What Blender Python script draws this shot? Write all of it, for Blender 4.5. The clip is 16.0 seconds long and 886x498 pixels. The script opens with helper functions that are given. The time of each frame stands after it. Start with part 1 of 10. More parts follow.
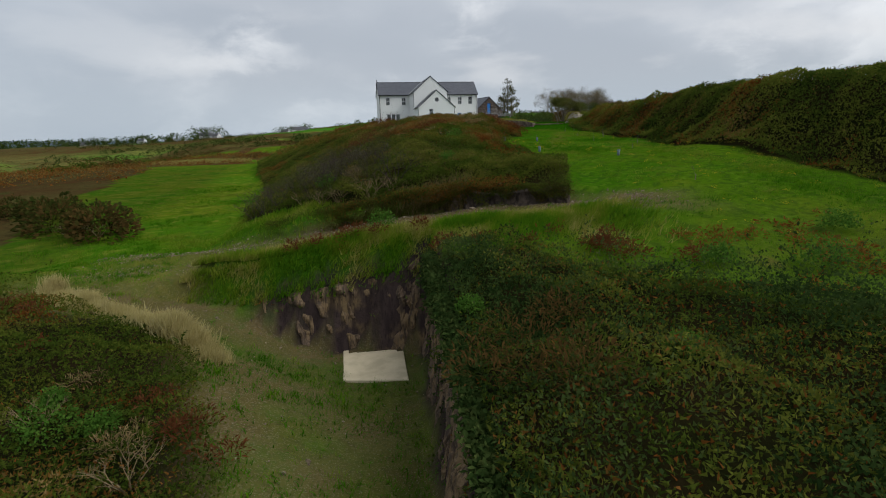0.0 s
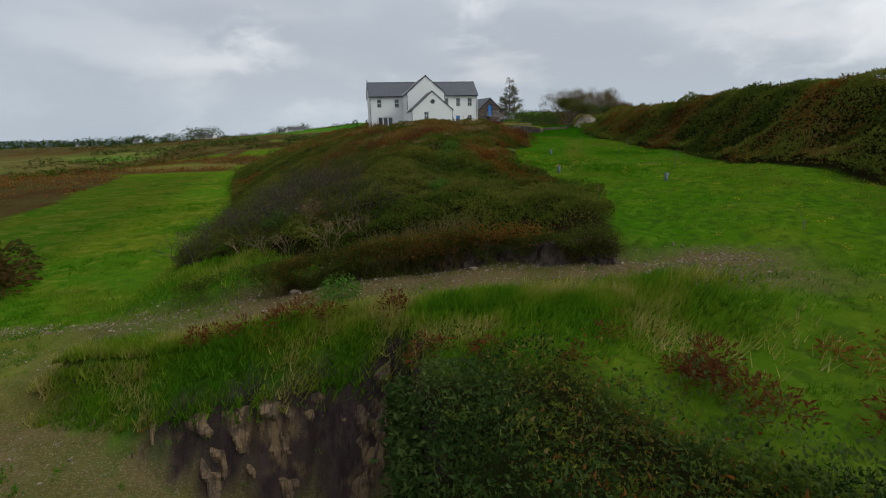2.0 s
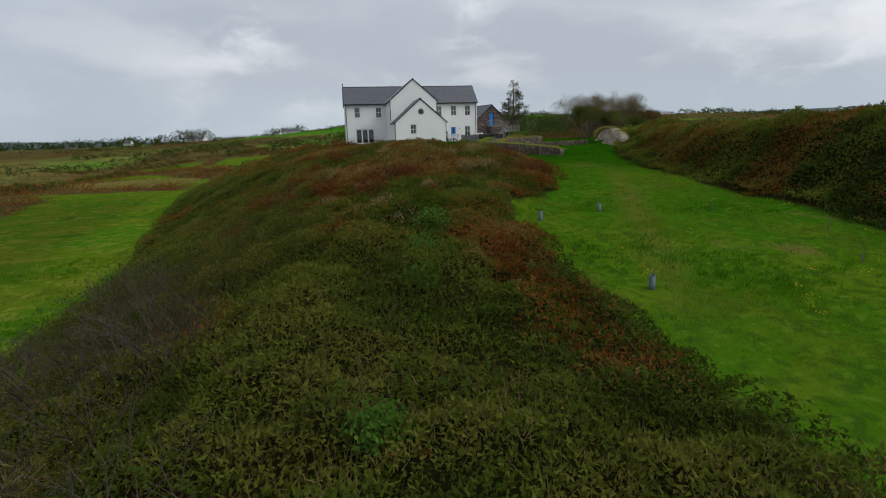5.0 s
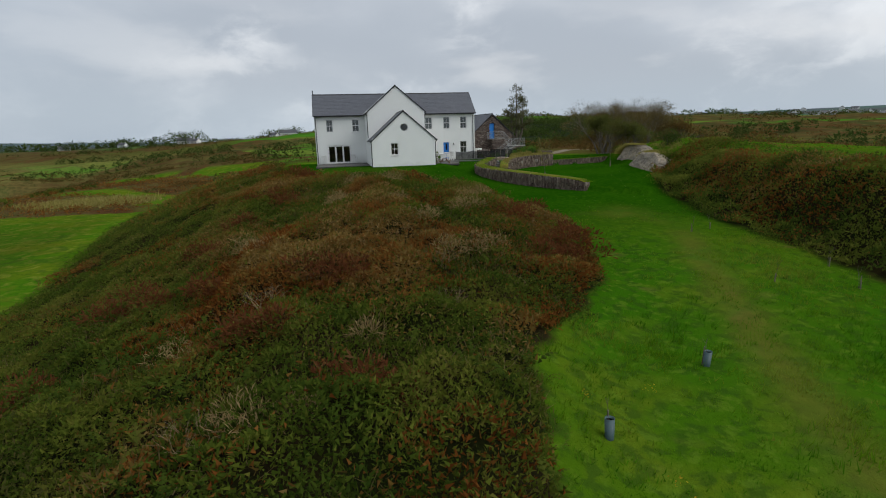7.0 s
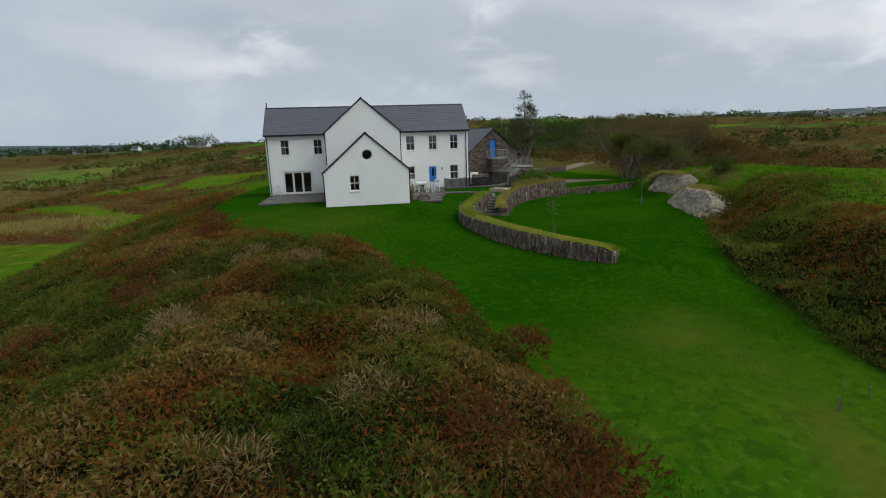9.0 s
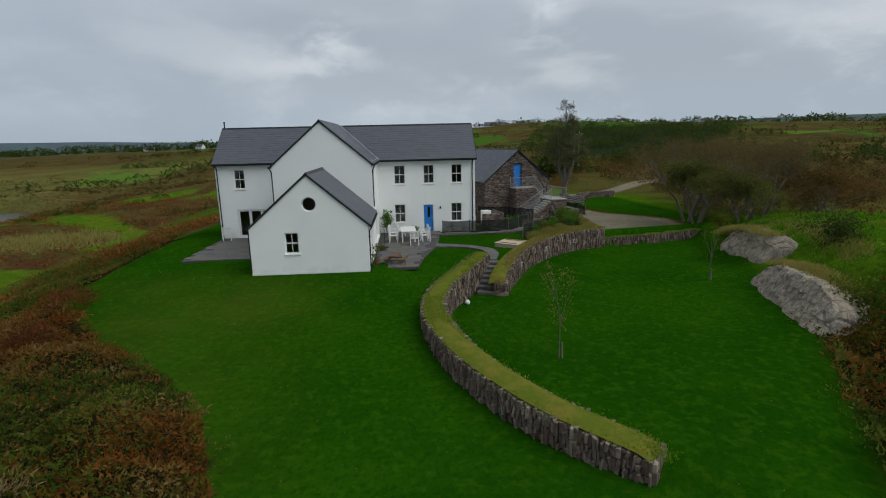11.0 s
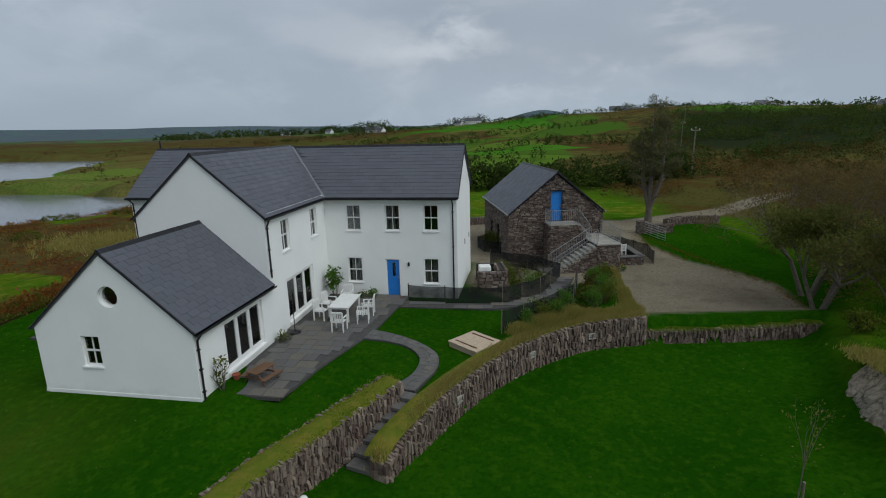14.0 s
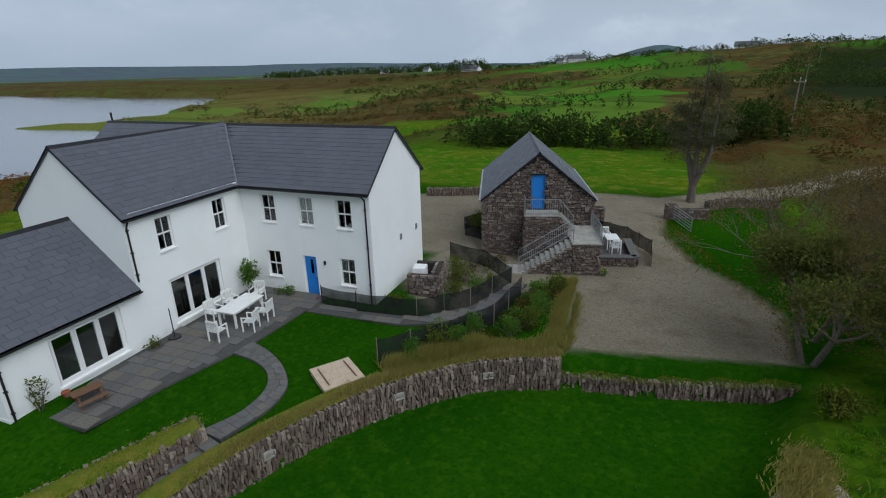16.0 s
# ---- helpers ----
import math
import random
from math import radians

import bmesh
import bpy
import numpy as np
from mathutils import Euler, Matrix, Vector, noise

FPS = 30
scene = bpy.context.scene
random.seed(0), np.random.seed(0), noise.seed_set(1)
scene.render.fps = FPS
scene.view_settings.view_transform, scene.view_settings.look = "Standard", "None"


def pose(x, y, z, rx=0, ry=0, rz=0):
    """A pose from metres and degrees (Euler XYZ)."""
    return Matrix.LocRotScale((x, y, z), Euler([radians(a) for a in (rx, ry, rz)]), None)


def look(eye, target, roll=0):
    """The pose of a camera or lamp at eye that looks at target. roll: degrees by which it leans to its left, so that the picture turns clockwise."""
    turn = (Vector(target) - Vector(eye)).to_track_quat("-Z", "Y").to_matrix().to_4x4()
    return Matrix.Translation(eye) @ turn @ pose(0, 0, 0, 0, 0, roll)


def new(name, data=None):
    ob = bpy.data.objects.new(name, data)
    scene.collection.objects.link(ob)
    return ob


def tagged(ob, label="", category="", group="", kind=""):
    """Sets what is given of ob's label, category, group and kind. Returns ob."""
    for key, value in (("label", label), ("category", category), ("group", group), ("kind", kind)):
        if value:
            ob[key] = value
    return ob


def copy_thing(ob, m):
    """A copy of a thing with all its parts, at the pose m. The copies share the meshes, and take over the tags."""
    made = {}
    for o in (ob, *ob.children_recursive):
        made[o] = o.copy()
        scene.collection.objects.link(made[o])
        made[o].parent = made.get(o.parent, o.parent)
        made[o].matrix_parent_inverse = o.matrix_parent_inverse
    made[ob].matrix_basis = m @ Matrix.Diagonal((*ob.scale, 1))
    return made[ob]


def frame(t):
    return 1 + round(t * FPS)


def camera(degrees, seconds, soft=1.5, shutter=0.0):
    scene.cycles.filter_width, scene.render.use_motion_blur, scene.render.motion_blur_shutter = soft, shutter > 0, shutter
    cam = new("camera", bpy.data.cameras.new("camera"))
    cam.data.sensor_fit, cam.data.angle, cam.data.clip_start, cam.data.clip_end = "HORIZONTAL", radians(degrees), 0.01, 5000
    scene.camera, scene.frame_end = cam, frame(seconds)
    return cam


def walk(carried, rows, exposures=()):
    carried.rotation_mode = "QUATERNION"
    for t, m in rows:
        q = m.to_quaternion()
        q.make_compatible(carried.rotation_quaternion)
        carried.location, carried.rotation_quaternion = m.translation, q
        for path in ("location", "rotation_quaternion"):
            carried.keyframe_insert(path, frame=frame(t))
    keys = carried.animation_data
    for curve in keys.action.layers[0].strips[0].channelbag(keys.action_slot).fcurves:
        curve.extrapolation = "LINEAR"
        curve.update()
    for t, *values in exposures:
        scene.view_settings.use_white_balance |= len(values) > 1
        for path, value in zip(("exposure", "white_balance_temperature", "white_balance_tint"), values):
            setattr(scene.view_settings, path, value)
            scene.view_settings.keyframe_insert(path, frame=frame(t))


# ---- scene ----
cam = camera(81.2, 16.0, 1.05)
PATH = [
    (0, (-16.169, -98.039, -2.327), (-15.801, -96.12, -2.751), -1.6),
    (0.5, (-15.671, -95.987, -2.053), (-15.301, -94.068, -2.477), -1.6),
    (1, (-15.141, -93.889, -1.774), (-14.773, -91.97, -2.201), -1.6),
    (1.5, (-14.564, -91.692, -1.558), (-14.196, -89.772, -1.984), -1.6),
    (2, (-13.992, -89.394, -1.324), (-13.623, -87.476, -1.751), -1.7),
    (2.5, (-13.362, -86.974, -1.075), (-12.993, -85.056, -1.503), -1.7),
    (3, (-12.846, -84.476, -0.745), (-12.471, -82.56, -1.176), -1.7),
    (3.5, (-12.232, -81.83, -0.445), (-11.853, -79.914, -0.874), -1.8),
    (4, (-11.505, -79.21, -0.105), (-11.128, -77.293, -0.531), -1.7),
    (6.5, (-7.296, -64.11, 2.258), (-6.919, -62.192, 1.832), -1.8),
    (7, (-6.284, -60.969, 2.73), (-5.906, -59.051, 2.304), -1.8),
    (7.5, (-5.136, -57.875, 3.234), (-4.757, -55.958, 2.807), -1.7),
    (8, (-3.854, -54.871, 3.721), (-3.476, -52.954, 3.296), -1.8),
    (8.5, (-2.425, -51.854, 4.187), (-2.064, -49.933, 3.765), -2.0),
    (9, (-0.941, -48.924, 4.629), (-0.617, -46.996, 4.21), -1.9),
    (11.5, (6.631, -35.145, 7.121), (6.682, -33.188, 6.71), -1.4),
    (12, (7.922, -32.795, 7.428), (7.894, -30.836, 7.025), -1.5),
    (12.5, (9.238, -30.681, 7.703), (9.133, -28.723, 7.309), -1.4),
    (13, (10.647, -28.801, 8.048), (10.467, -26.848, 7.658), -1.4),
    (13.5, (12.153, -27.015, 8.462), (11.903, -25.074, 8.047), -1.4),
    (14, (13.775, -25.37, 8.847), (13.441, -23.453, 8.384), -1.4),
    (14.5, (15.448, -23.762, 9.294), (15.016, -21.88, 8.773), -1.3),
    (15, (17.176, -22.204, 9.711), (16.67, -20.356, 9.136), -1.3),
    (15.5, (19.062, -20.692, 10.135), (18.479, -18.883, 9.512), -1.4),
    (16, (20.966, -19.219, 10.543), (20.29, -17.46, 9.873), -1.4),
]
walk(cam, [(t, look(eye, target, roll)) for t, eye, target, roll in PATH], [(0.0, 0.14, 6450, 9), (8.5, 0.15, 6400, 8), (12.0, -0.14, 6230, 7), (13.3, -0.17, 6180, 7), (14.5, -0.22, 6040, 7), (15.5, -0.06, 5920, 8), (16.0, 0.0, 5860, 8)])

# ---- world, sun ----
SUN_AZ, SUN_EL = 118.0, 50.0        # degrees: compass bearing from north (+y) to east (+x), height
world = bpy.data.worlds.new("overcast_sky")
scene.world = world
world.use_nodes = True
wn, wl = world.node_tree.nodes, world.node_tree.links
wn.clear()
w_out = wn.new("ShaderNodeOutputWorld")
w_bg = wn.new("ShaderNodeBackground")
w_bg.inputs["Strength"].default_value = 1.0
w_sky = wn.new("ShaderNodeTexSky")
w_sky.sky_type = "NISHITA"
w_sky.sun_disc = False
w_sky.sun_elevation, w_sky.sun_rotation = radians(SUN_EL), radians(SUN_AZ)
w_sky.air_density, w_sky.dust_density = 1.0, 2.0
w_tc = wn.new("ShaderNodeTexCoord")
w_sep = wn.new("ShaderNodeSeparateXYZ")
wl.new(w_tc.outputs["Generated"], w_sep.inputs[0])


def wmath(op, a, b=None, c=None):
    n = wn.new("ShaderNodeMath")
    n.operation = op
    for i, v in enumerate((a, b, c)):
        if v is None:
            continue
        if isinstance(v, (int, float)):
            n.inputs[i].default_value = v
        else:
            wl.new(v, n.inputs[i])
    return n.outputs[0]


def wmix(f, a, b):
    n = wn.new("ShaderNodeMix")
    n.data_type = "RGBA"
    for s, v in ((n.inputs[0], f), (n.inputs[6], a), (n.inputs[7], b)):
        if isinstance(v, tuple):
            s.default_value = (*v, 1)
        elif isinstance(v, (int, float)):
            s.default_value = v
        else:
            wl.new(v, s)
    return n.outputs[2]


def wramp(v, a, b):
    n = wn.new("ShaderNodeMapRange")
    n.interpolation_type = "SMOOTHSTEP"
    wl.new(v, n.inputs[0])
    n.inputs[1].default_value, n.inputs[2].default_value = a, b
    return n.outputs[0]


# soft layered clouds: low-frequency noise over the sky's directions, flattened towards the horizon
def wnoise(scale, detail, rough, offset, stretch=(1, 1, 1), distort=0.3):
    m = wn.new("ShaderNodeMapping")
    m.inputs["Location"].default_value = offset
    m.inputs["Scale"].default_value = stretch
    wl.new(w_tc.outputs["Generated"], m.inputs[0])
    n = wn.new("ShaderNodeTexNoise")
    n.inputs["Scale"].default_value, n.inputs["Detail"].default_value, n.inputs["Roughness"].default_value = scale, detail, rough
    n.inputs["Distortion"].default_value = distort
    wl.new(m.outputs[0], n.inputs["Vector"])
    return n.outputs[0]


w_big = wnoise(1.5, 3, 0.45, (3.1, 1.7, 0), (1, 1, 2.6))
w_mid = wnoise(3.0, 6, 0.48, (7.3, 2.2, 4), (1, 1, 1.7), 0.15)
w_low = wnoise(3.4, 6, 0.5, (1.3, 5.2, 2), (1, 1, 3.2), 0.15)
w_hi = wmath("MAXIMUM", w_sep.outputs[2], 0.0)
cloud_dark, cloud_mid, cloud_light = (0.420, 0.455, 0.510), (0.560, 0.590, 0.640), (0.80, 0.81, 0.835)
w_col = wmix(wramp(w_big, 0.34, 0.64), cloud_dark, cloud_mid)
w_col = wmix(wmath("MULTIPLY", wramp(w_mid, 0.50, 0.70), 0.7), w_col, cloud_light)
w_col = wmix(wmath("MULTIPLY", wramp(w_mid, 0.46, 0.30), 0.45), w_col, cloud_dark)
w_fine = wnoise(8.0, 8, 0.6, (4.4, 0.7, 9), (1, 1, 1.9), 0.3)
w_col = wmix(wmath("MULTIPLY", wramp(w_fine, 0.48, 0.66), wmath("MULTIPLY", wramp(w_mid, 0.40, 0.62), 0.45)), w_col, (0.83, 0.84, 0.86))
w_col = wmix(wmath("MULTIPLY", wramp(w_fine, 0.50, 0.34), 0.30), w_col, cloud_dark)
# broken bright streaks low down, and a paler blue-grey band over the horizon
w_lowband = wmath("MULTIPLY", wramp(w_hi, 0.03, 0.09), wramp(w_hi, 0.26, 0.14))
w_col = wmix(wmath("MULTIPLY", wmath("MULTIPLY", wramp(w_low, 0.50, 0.68), w_lowband), 0.5), w_col, (0.74, 0.74, 0.755))
w_band = wmath("MULTIPLY", wramp(w_hi, 0.13, 0.0), 0.7)
w_col = wmix(w_band, w_col, (0.43, 0.505, 0.590))
w_west = wmath("MULTIPLY", wramp(w_sep.outputs[0], -0.05, -0.6), wmath("ADD", 0.25, wmath("MULTIPLY", wramp(w_hi, 0.34, 0.02), 0.45)))
w_col = wmix(w_west, w_col, (0.395, 0.450, 0.520))
w_skydim = wn.new("ShaderNodeVectorMath")
w_skydim.operation = "SCALE"
w_skydim.inputs[3].default_value = 0.10
wl.new(w_sky.outputs[0], w_skydim.inputs[0])
w_col = wmix(0.08, w_col, w_skydim.outputs[0])
wl.new(w_col, w_bg.inputs["Color"])
wl.new(w_bg.outputs[0], w_out.inputs[0])

sun = new("sun", bpy.data.lights.new("sun", "SUN"))
sun.data.energy, sun.data.angle, sun.data.color = 1.8, radians(50), (1.0, 0.985, 0.955)
_d = Vector((math.sin(radians(SUN_AZ)) * math.cos(radians(SUN_EL)), math.cos(radians(SUN_AZ)) * math.cos(radians(SUN_EL)), math.sin(radians(SUN_EL))))
sun.matrix_world = look(_d * 200, (0, 0, 0))


# ---- materials ----
class Mat:
    """A node material with short calls for its nodes."""

    def __init__(self, name, rough=0.8, metal=0.0, spec=0.3):
        self.m = bpy.data.materials.new(name)
        self.m.use_nodes = True
        self.n, self.l = self.m.node_tree.nodes, self.m.node_tree.links
        self.b = self.n["Principled BSDF"]
        self.b.inputs["Roughness"].default_value = rough
        self.b.inputs["Metallic"].default_value = metal
        self.b.inputs["Specular IOR Level"].default_value = spec
        self.tc = self.n.new("ShaderNodeTexCoord")

    def put(self, sock, v):
        if isinstance(v, tuple):
            sock.default_value = (*v, 1) if len(v) == 3 and sock.type == "RGBA" else v
        elif isinstance(v, (int, float)):
            sock.default_value = v
        else:
            self.l.new(v, sock)

    def noise(self, scale, detail=4, rough=0.55, stretch=None, distort=0.0, vec=None, out=0):
        v = vec or self.tc.outputs["Object"]
        if stretch:
            mp = self.n.new("ShaderNodeMapping")
            mp.inputs["Scale"].default_value = stretch
            self.l.new(v, mp.inputs[0])
            v = mp.outputs[0]
        n = self.n.new("ShaderNodeTexNoise")
        n.inputs["Scale"].default_value, n.inputs["Detail"].default_value = scale, detail
        n.inputs["Roughness"].default_value, n.inputs["Distortion"].default_value = rough, distort
        self.l.new(v, n.inputs["Vector"])
        return n.outputs[out]

    def voronoi(self, scale, feature="F1", out="Distance", stretch=None):
        v = self.tc.outputs["Object"]
        if stretch:
            mp = self.n.new("ShaderNodeMapping")
            mp.inputs["Scale"].default_value = stretch
            self.l.new(v, mp.inputs[0])
            v = mp.outputs[0]
        n = self.n.new("ShaderNodeTexVoronoi")
        n.feature = feature
        n.inputs["Scale"].default_value = scale
        self.l.new(v, n.inputs["Vector"])
        return n.outputs[out]

    def ramp(self, v, a, b, lo=0.0, hi=1.0):
        n = self.n.new("ShaderNodeMapRange")
        n.interpolation_type = "SMOOTHSTEP"
        self.put(n.inputs[0], v)
        for i, x in enumerate((a, b, lo, hi)):
            n.inputs[i + 1].default_value = x
        return n.outputs[0]

    def mix(self, f, a, b, blend="MIX"):
        n = self.n.new("ShaderNodeMix")
        n.data_type, n.blend_type = "RGBA", blend
        self.put(n.inputs[0], f), self.put(n.inputs[6], a), self.put(n.inputs[7], b)
        return n.outputs[2]

    def math(self, op, a, b=0.0):
        n = self.n.new("ShaderNodeMath")
        n.operation = op
        self.put(n.inputs[0], a), self.put(n.inputs[1], b)
        return n.outputs[0]

    def attr(self, name):
        n = self.n.new("ShaderNodeAttribute")
        n.attribute_name = name
        return n.outputs["Fac"]

    def island(self):
        return self.n.new("ShaderNodeNewGeometry").outputs["Random Per Island"]

    def rand(self):
        return self.n.new("ShaderNodeObjectInfo").outputs["Random"]

    def color(self, c):
        self.put(self.b.inputs["Base Color"], c)
        return self

    def bump(self, h, strength=0.3, dist=0.02):
        n = self.n.new("ShaderNodeBump")
        n.inputs["Strength"].default_value, n.inputs["Distance"].default_value = strength, dist
        self.l.new(h, n.inputs["Height"])
        self.l.new(n.outputs[0], self.b.inputs["Normal"])
        return self

    def roughness(self, v):
        self.put(self.b.inputs["Roughness"], v)
        return self


def hue(m, v, palette):
    """A colour picked from a palette by v (0 to 1), in steps."""
    n = m.n.new("ShaderNodeValToRGB")
    n.color_ramp.interpolation = "LINEAR"
    while len(n.color_ramp.elements) < len(palette):
        n.color_ramp.elements.new(0.5)
    for i, c in enumerate(palette):
        n.color_ramp.elements[i].position = i / max(1, len(palette) - 1)
        n.color_ramp.elements[i].color = (*c, 1)
    m.put(n.inputs[0], v)
    return n.outputs[0]


def plain(name, a, b, scale=3.0, rough=0.7, metal=0.0, bump=0.0, spec=0.3, fine=40.0, stretch=None):
    """Two tones in two sizes of noise, with fine relief."""
    m = Mat(name, rough, metal, spec)
    c = m.mix(m.ramp(m.noise(scale, 5, stretch=stretch), 0.35, 0.68), a, b)
    c = m.mix(m.ramp(m.noise(fine, 4, stretch=stretch), 0.35, 0.8, 0, 0.35), c, tuple(x * 0.6 for x in a))
    m.color(c)
    if bump:
        m.bump(m.noise(fine, 5, stretch=stretch), bump, 0.01)
    return m.m


def make_render():
    m = Mat("painted_render", 0.8)
    c = m.mix(m.ramp(m.noise(0.6, 6), 0.35, 0.75), (0.82, 0.83, 0.805), (0.785, 0.795, 0.77))
    c = m.mix(m.ramp(m.noise(1.1, 5, stretch=(3.0, 3.0, 0.22)), 0.56, 0.82, 0, 0.10), c, (0.60, 0.61, 0.56))
    c = m.mix(m.ramp(m.noise(9.0, 6), 0.55, 0.85, 0, 0.14), c, (0.62, 0.62, 0.57))
    sep = m.n.new("ShaderNodeSeparateXYZ")
    m.l.new(m.tc.outputs["Object"], sep.inputs[0])
    c = m.mix(m.math("MULTIPLY", m.ramp(m.math("ADD", sep.outputs[2], m.noise(2.5, 4)), 1.05, 0.4), 0.35), c, (0.48, 0.50, 0.44))
    m.color(c).bump(m.noise(60, 5), 0.25, 0.01)
    return m.m


def make_slate():
    m = Mat("roof_slate", 0.5, spec=0.4)
    r = m.rand()
    c = hue(m, m.math("FRACT", m.math("ADD", r, m.island())), [(0.072, 0.076, 0.090), (0.078, 0.083, 0.098), (0.086, 0.090, 0.106), (0.081, 0.086, 0.102), (0.075, 0.079, 0.094)])
    c = m.mix(m.ramp(m.noise(0.5, 5), 0.45, 0.8, 0, 0.3), c, (0.100, 0.104, 0.116))
    c = m.mix(m.ramp(m.noise(9, 5), 0.6, 0.85, 0, 0.2), c, (0.050, 0.052, 0.060))
    m.color(c).bump(m.noise(22, 4), 0.08, 0.01)
    m.roughness(m.ramp(m.noise(2.0, 4), 0.3, 0.7, 0.45, 0.6))
    return m.m


def make_stone(name, palette, scale=9.0, bump=0.6):
    m = Mat(name, 0.88)
    pick = m.math("FRACT", m.math("ADD", m.rand(), m.math("MULTIPLY", m.island(), 7.31)))
    c = hue(m, pick, palette)
    c = m.mix(m.ramp(m.noise(scale, 6), 0.42, 0.75, 0, 0.6), c, tuple(x * 0.5 for x in palette[0]))
    c = m.mix(m.ramp(m.noise(scale * 0.35, 5), 0.6, 0.8, 0, 0.55), c, (0.30, 0.30, 0.27))
    c = m.mix(m.ramp(m.noise(scale * 0.6, 5, vec=None), 0.62, 0.8, 0, 0.45), c, (0.10, 0.10, 0.045))
    m.color(c).bump(m.noise(scale * 2.5, 6), bump, 0.02)
    return m.m


def make_glass():
    m = Mat("window_glass", 0.03, spec=0.5)
    g = m.n.new("ShaderNodeBsdfGlossy")
    g.inputs["Roughness"].default_value = 0.02
    t = m.n.new("ShaderNodeBsdfTransparent")
    t.inputs["Color"].default_value = (0.72, 0.76, 0.75, 1)
    f = m.n.new("ShaderNodeFresnel")
    f.inputs["IOR"].default_value = 1.55
    x = m.n.new("ShaderNodeMixShader")
    m.l.new(m.math("MULTIPLY", f.outputs[0], 1.6), x.inputs[0])
    m.l.new(t.outputs[0], x.inputs[1])
    m.l.new(g.outputs[0], x.inputs[2])
    m.l.new(x.outputs[0], m.n["Material Output"].inputs[0])
    return m.m


def make_leaf(name, palette, own=0.45):
    """Foliage: each leaf takes its own tone, and patches lean to one end of the palette."""
    m = Mat(name, 0.8, spec=0.0)
    pick = m.math("ADD", m.math("MULTIPLY", m.island(), own), m.math("MULTIPLY", m.attr("tint"), 1 - own))
    c = hue(m, pick, palette)
    c = m.mix(m.ramp(m.noise(0.9, 4), 0.35, 0.7, 0, 0.3), c, palette[0])
    m.color(c)
    # thin leaves let half of the light through
    tr = m.n.new("ShaderNodeBsdfTranslucent")
    m.l.new(c, tr.inputs["Color"])
    x = m.n.new("ShaderNodeMixShader")
    x.inputs[0].default_value = 0.45
    m.l.new(m.b.outputs[0], x.inputs[1])
    m.l.new(tr.outputs[0], x.inputs[2])
    m.l.new(x.outputs[0], m.n["Material Output"].inputs[0])
    return m.m


def make_water():
    m = Mat("estuary_water", 0.12, spec=0.5)
    m.color(m.mix(m.ramp(m.noise(0.004, 5), 0.4, 0.6), (0.10, 0.115, 0.14), (0.14, 0.155, 0.18)))
    m.bump(m.noise(0.35, 5, stretch=(1, 2.5, 1)), 0.25, 0.3)
    return m.m


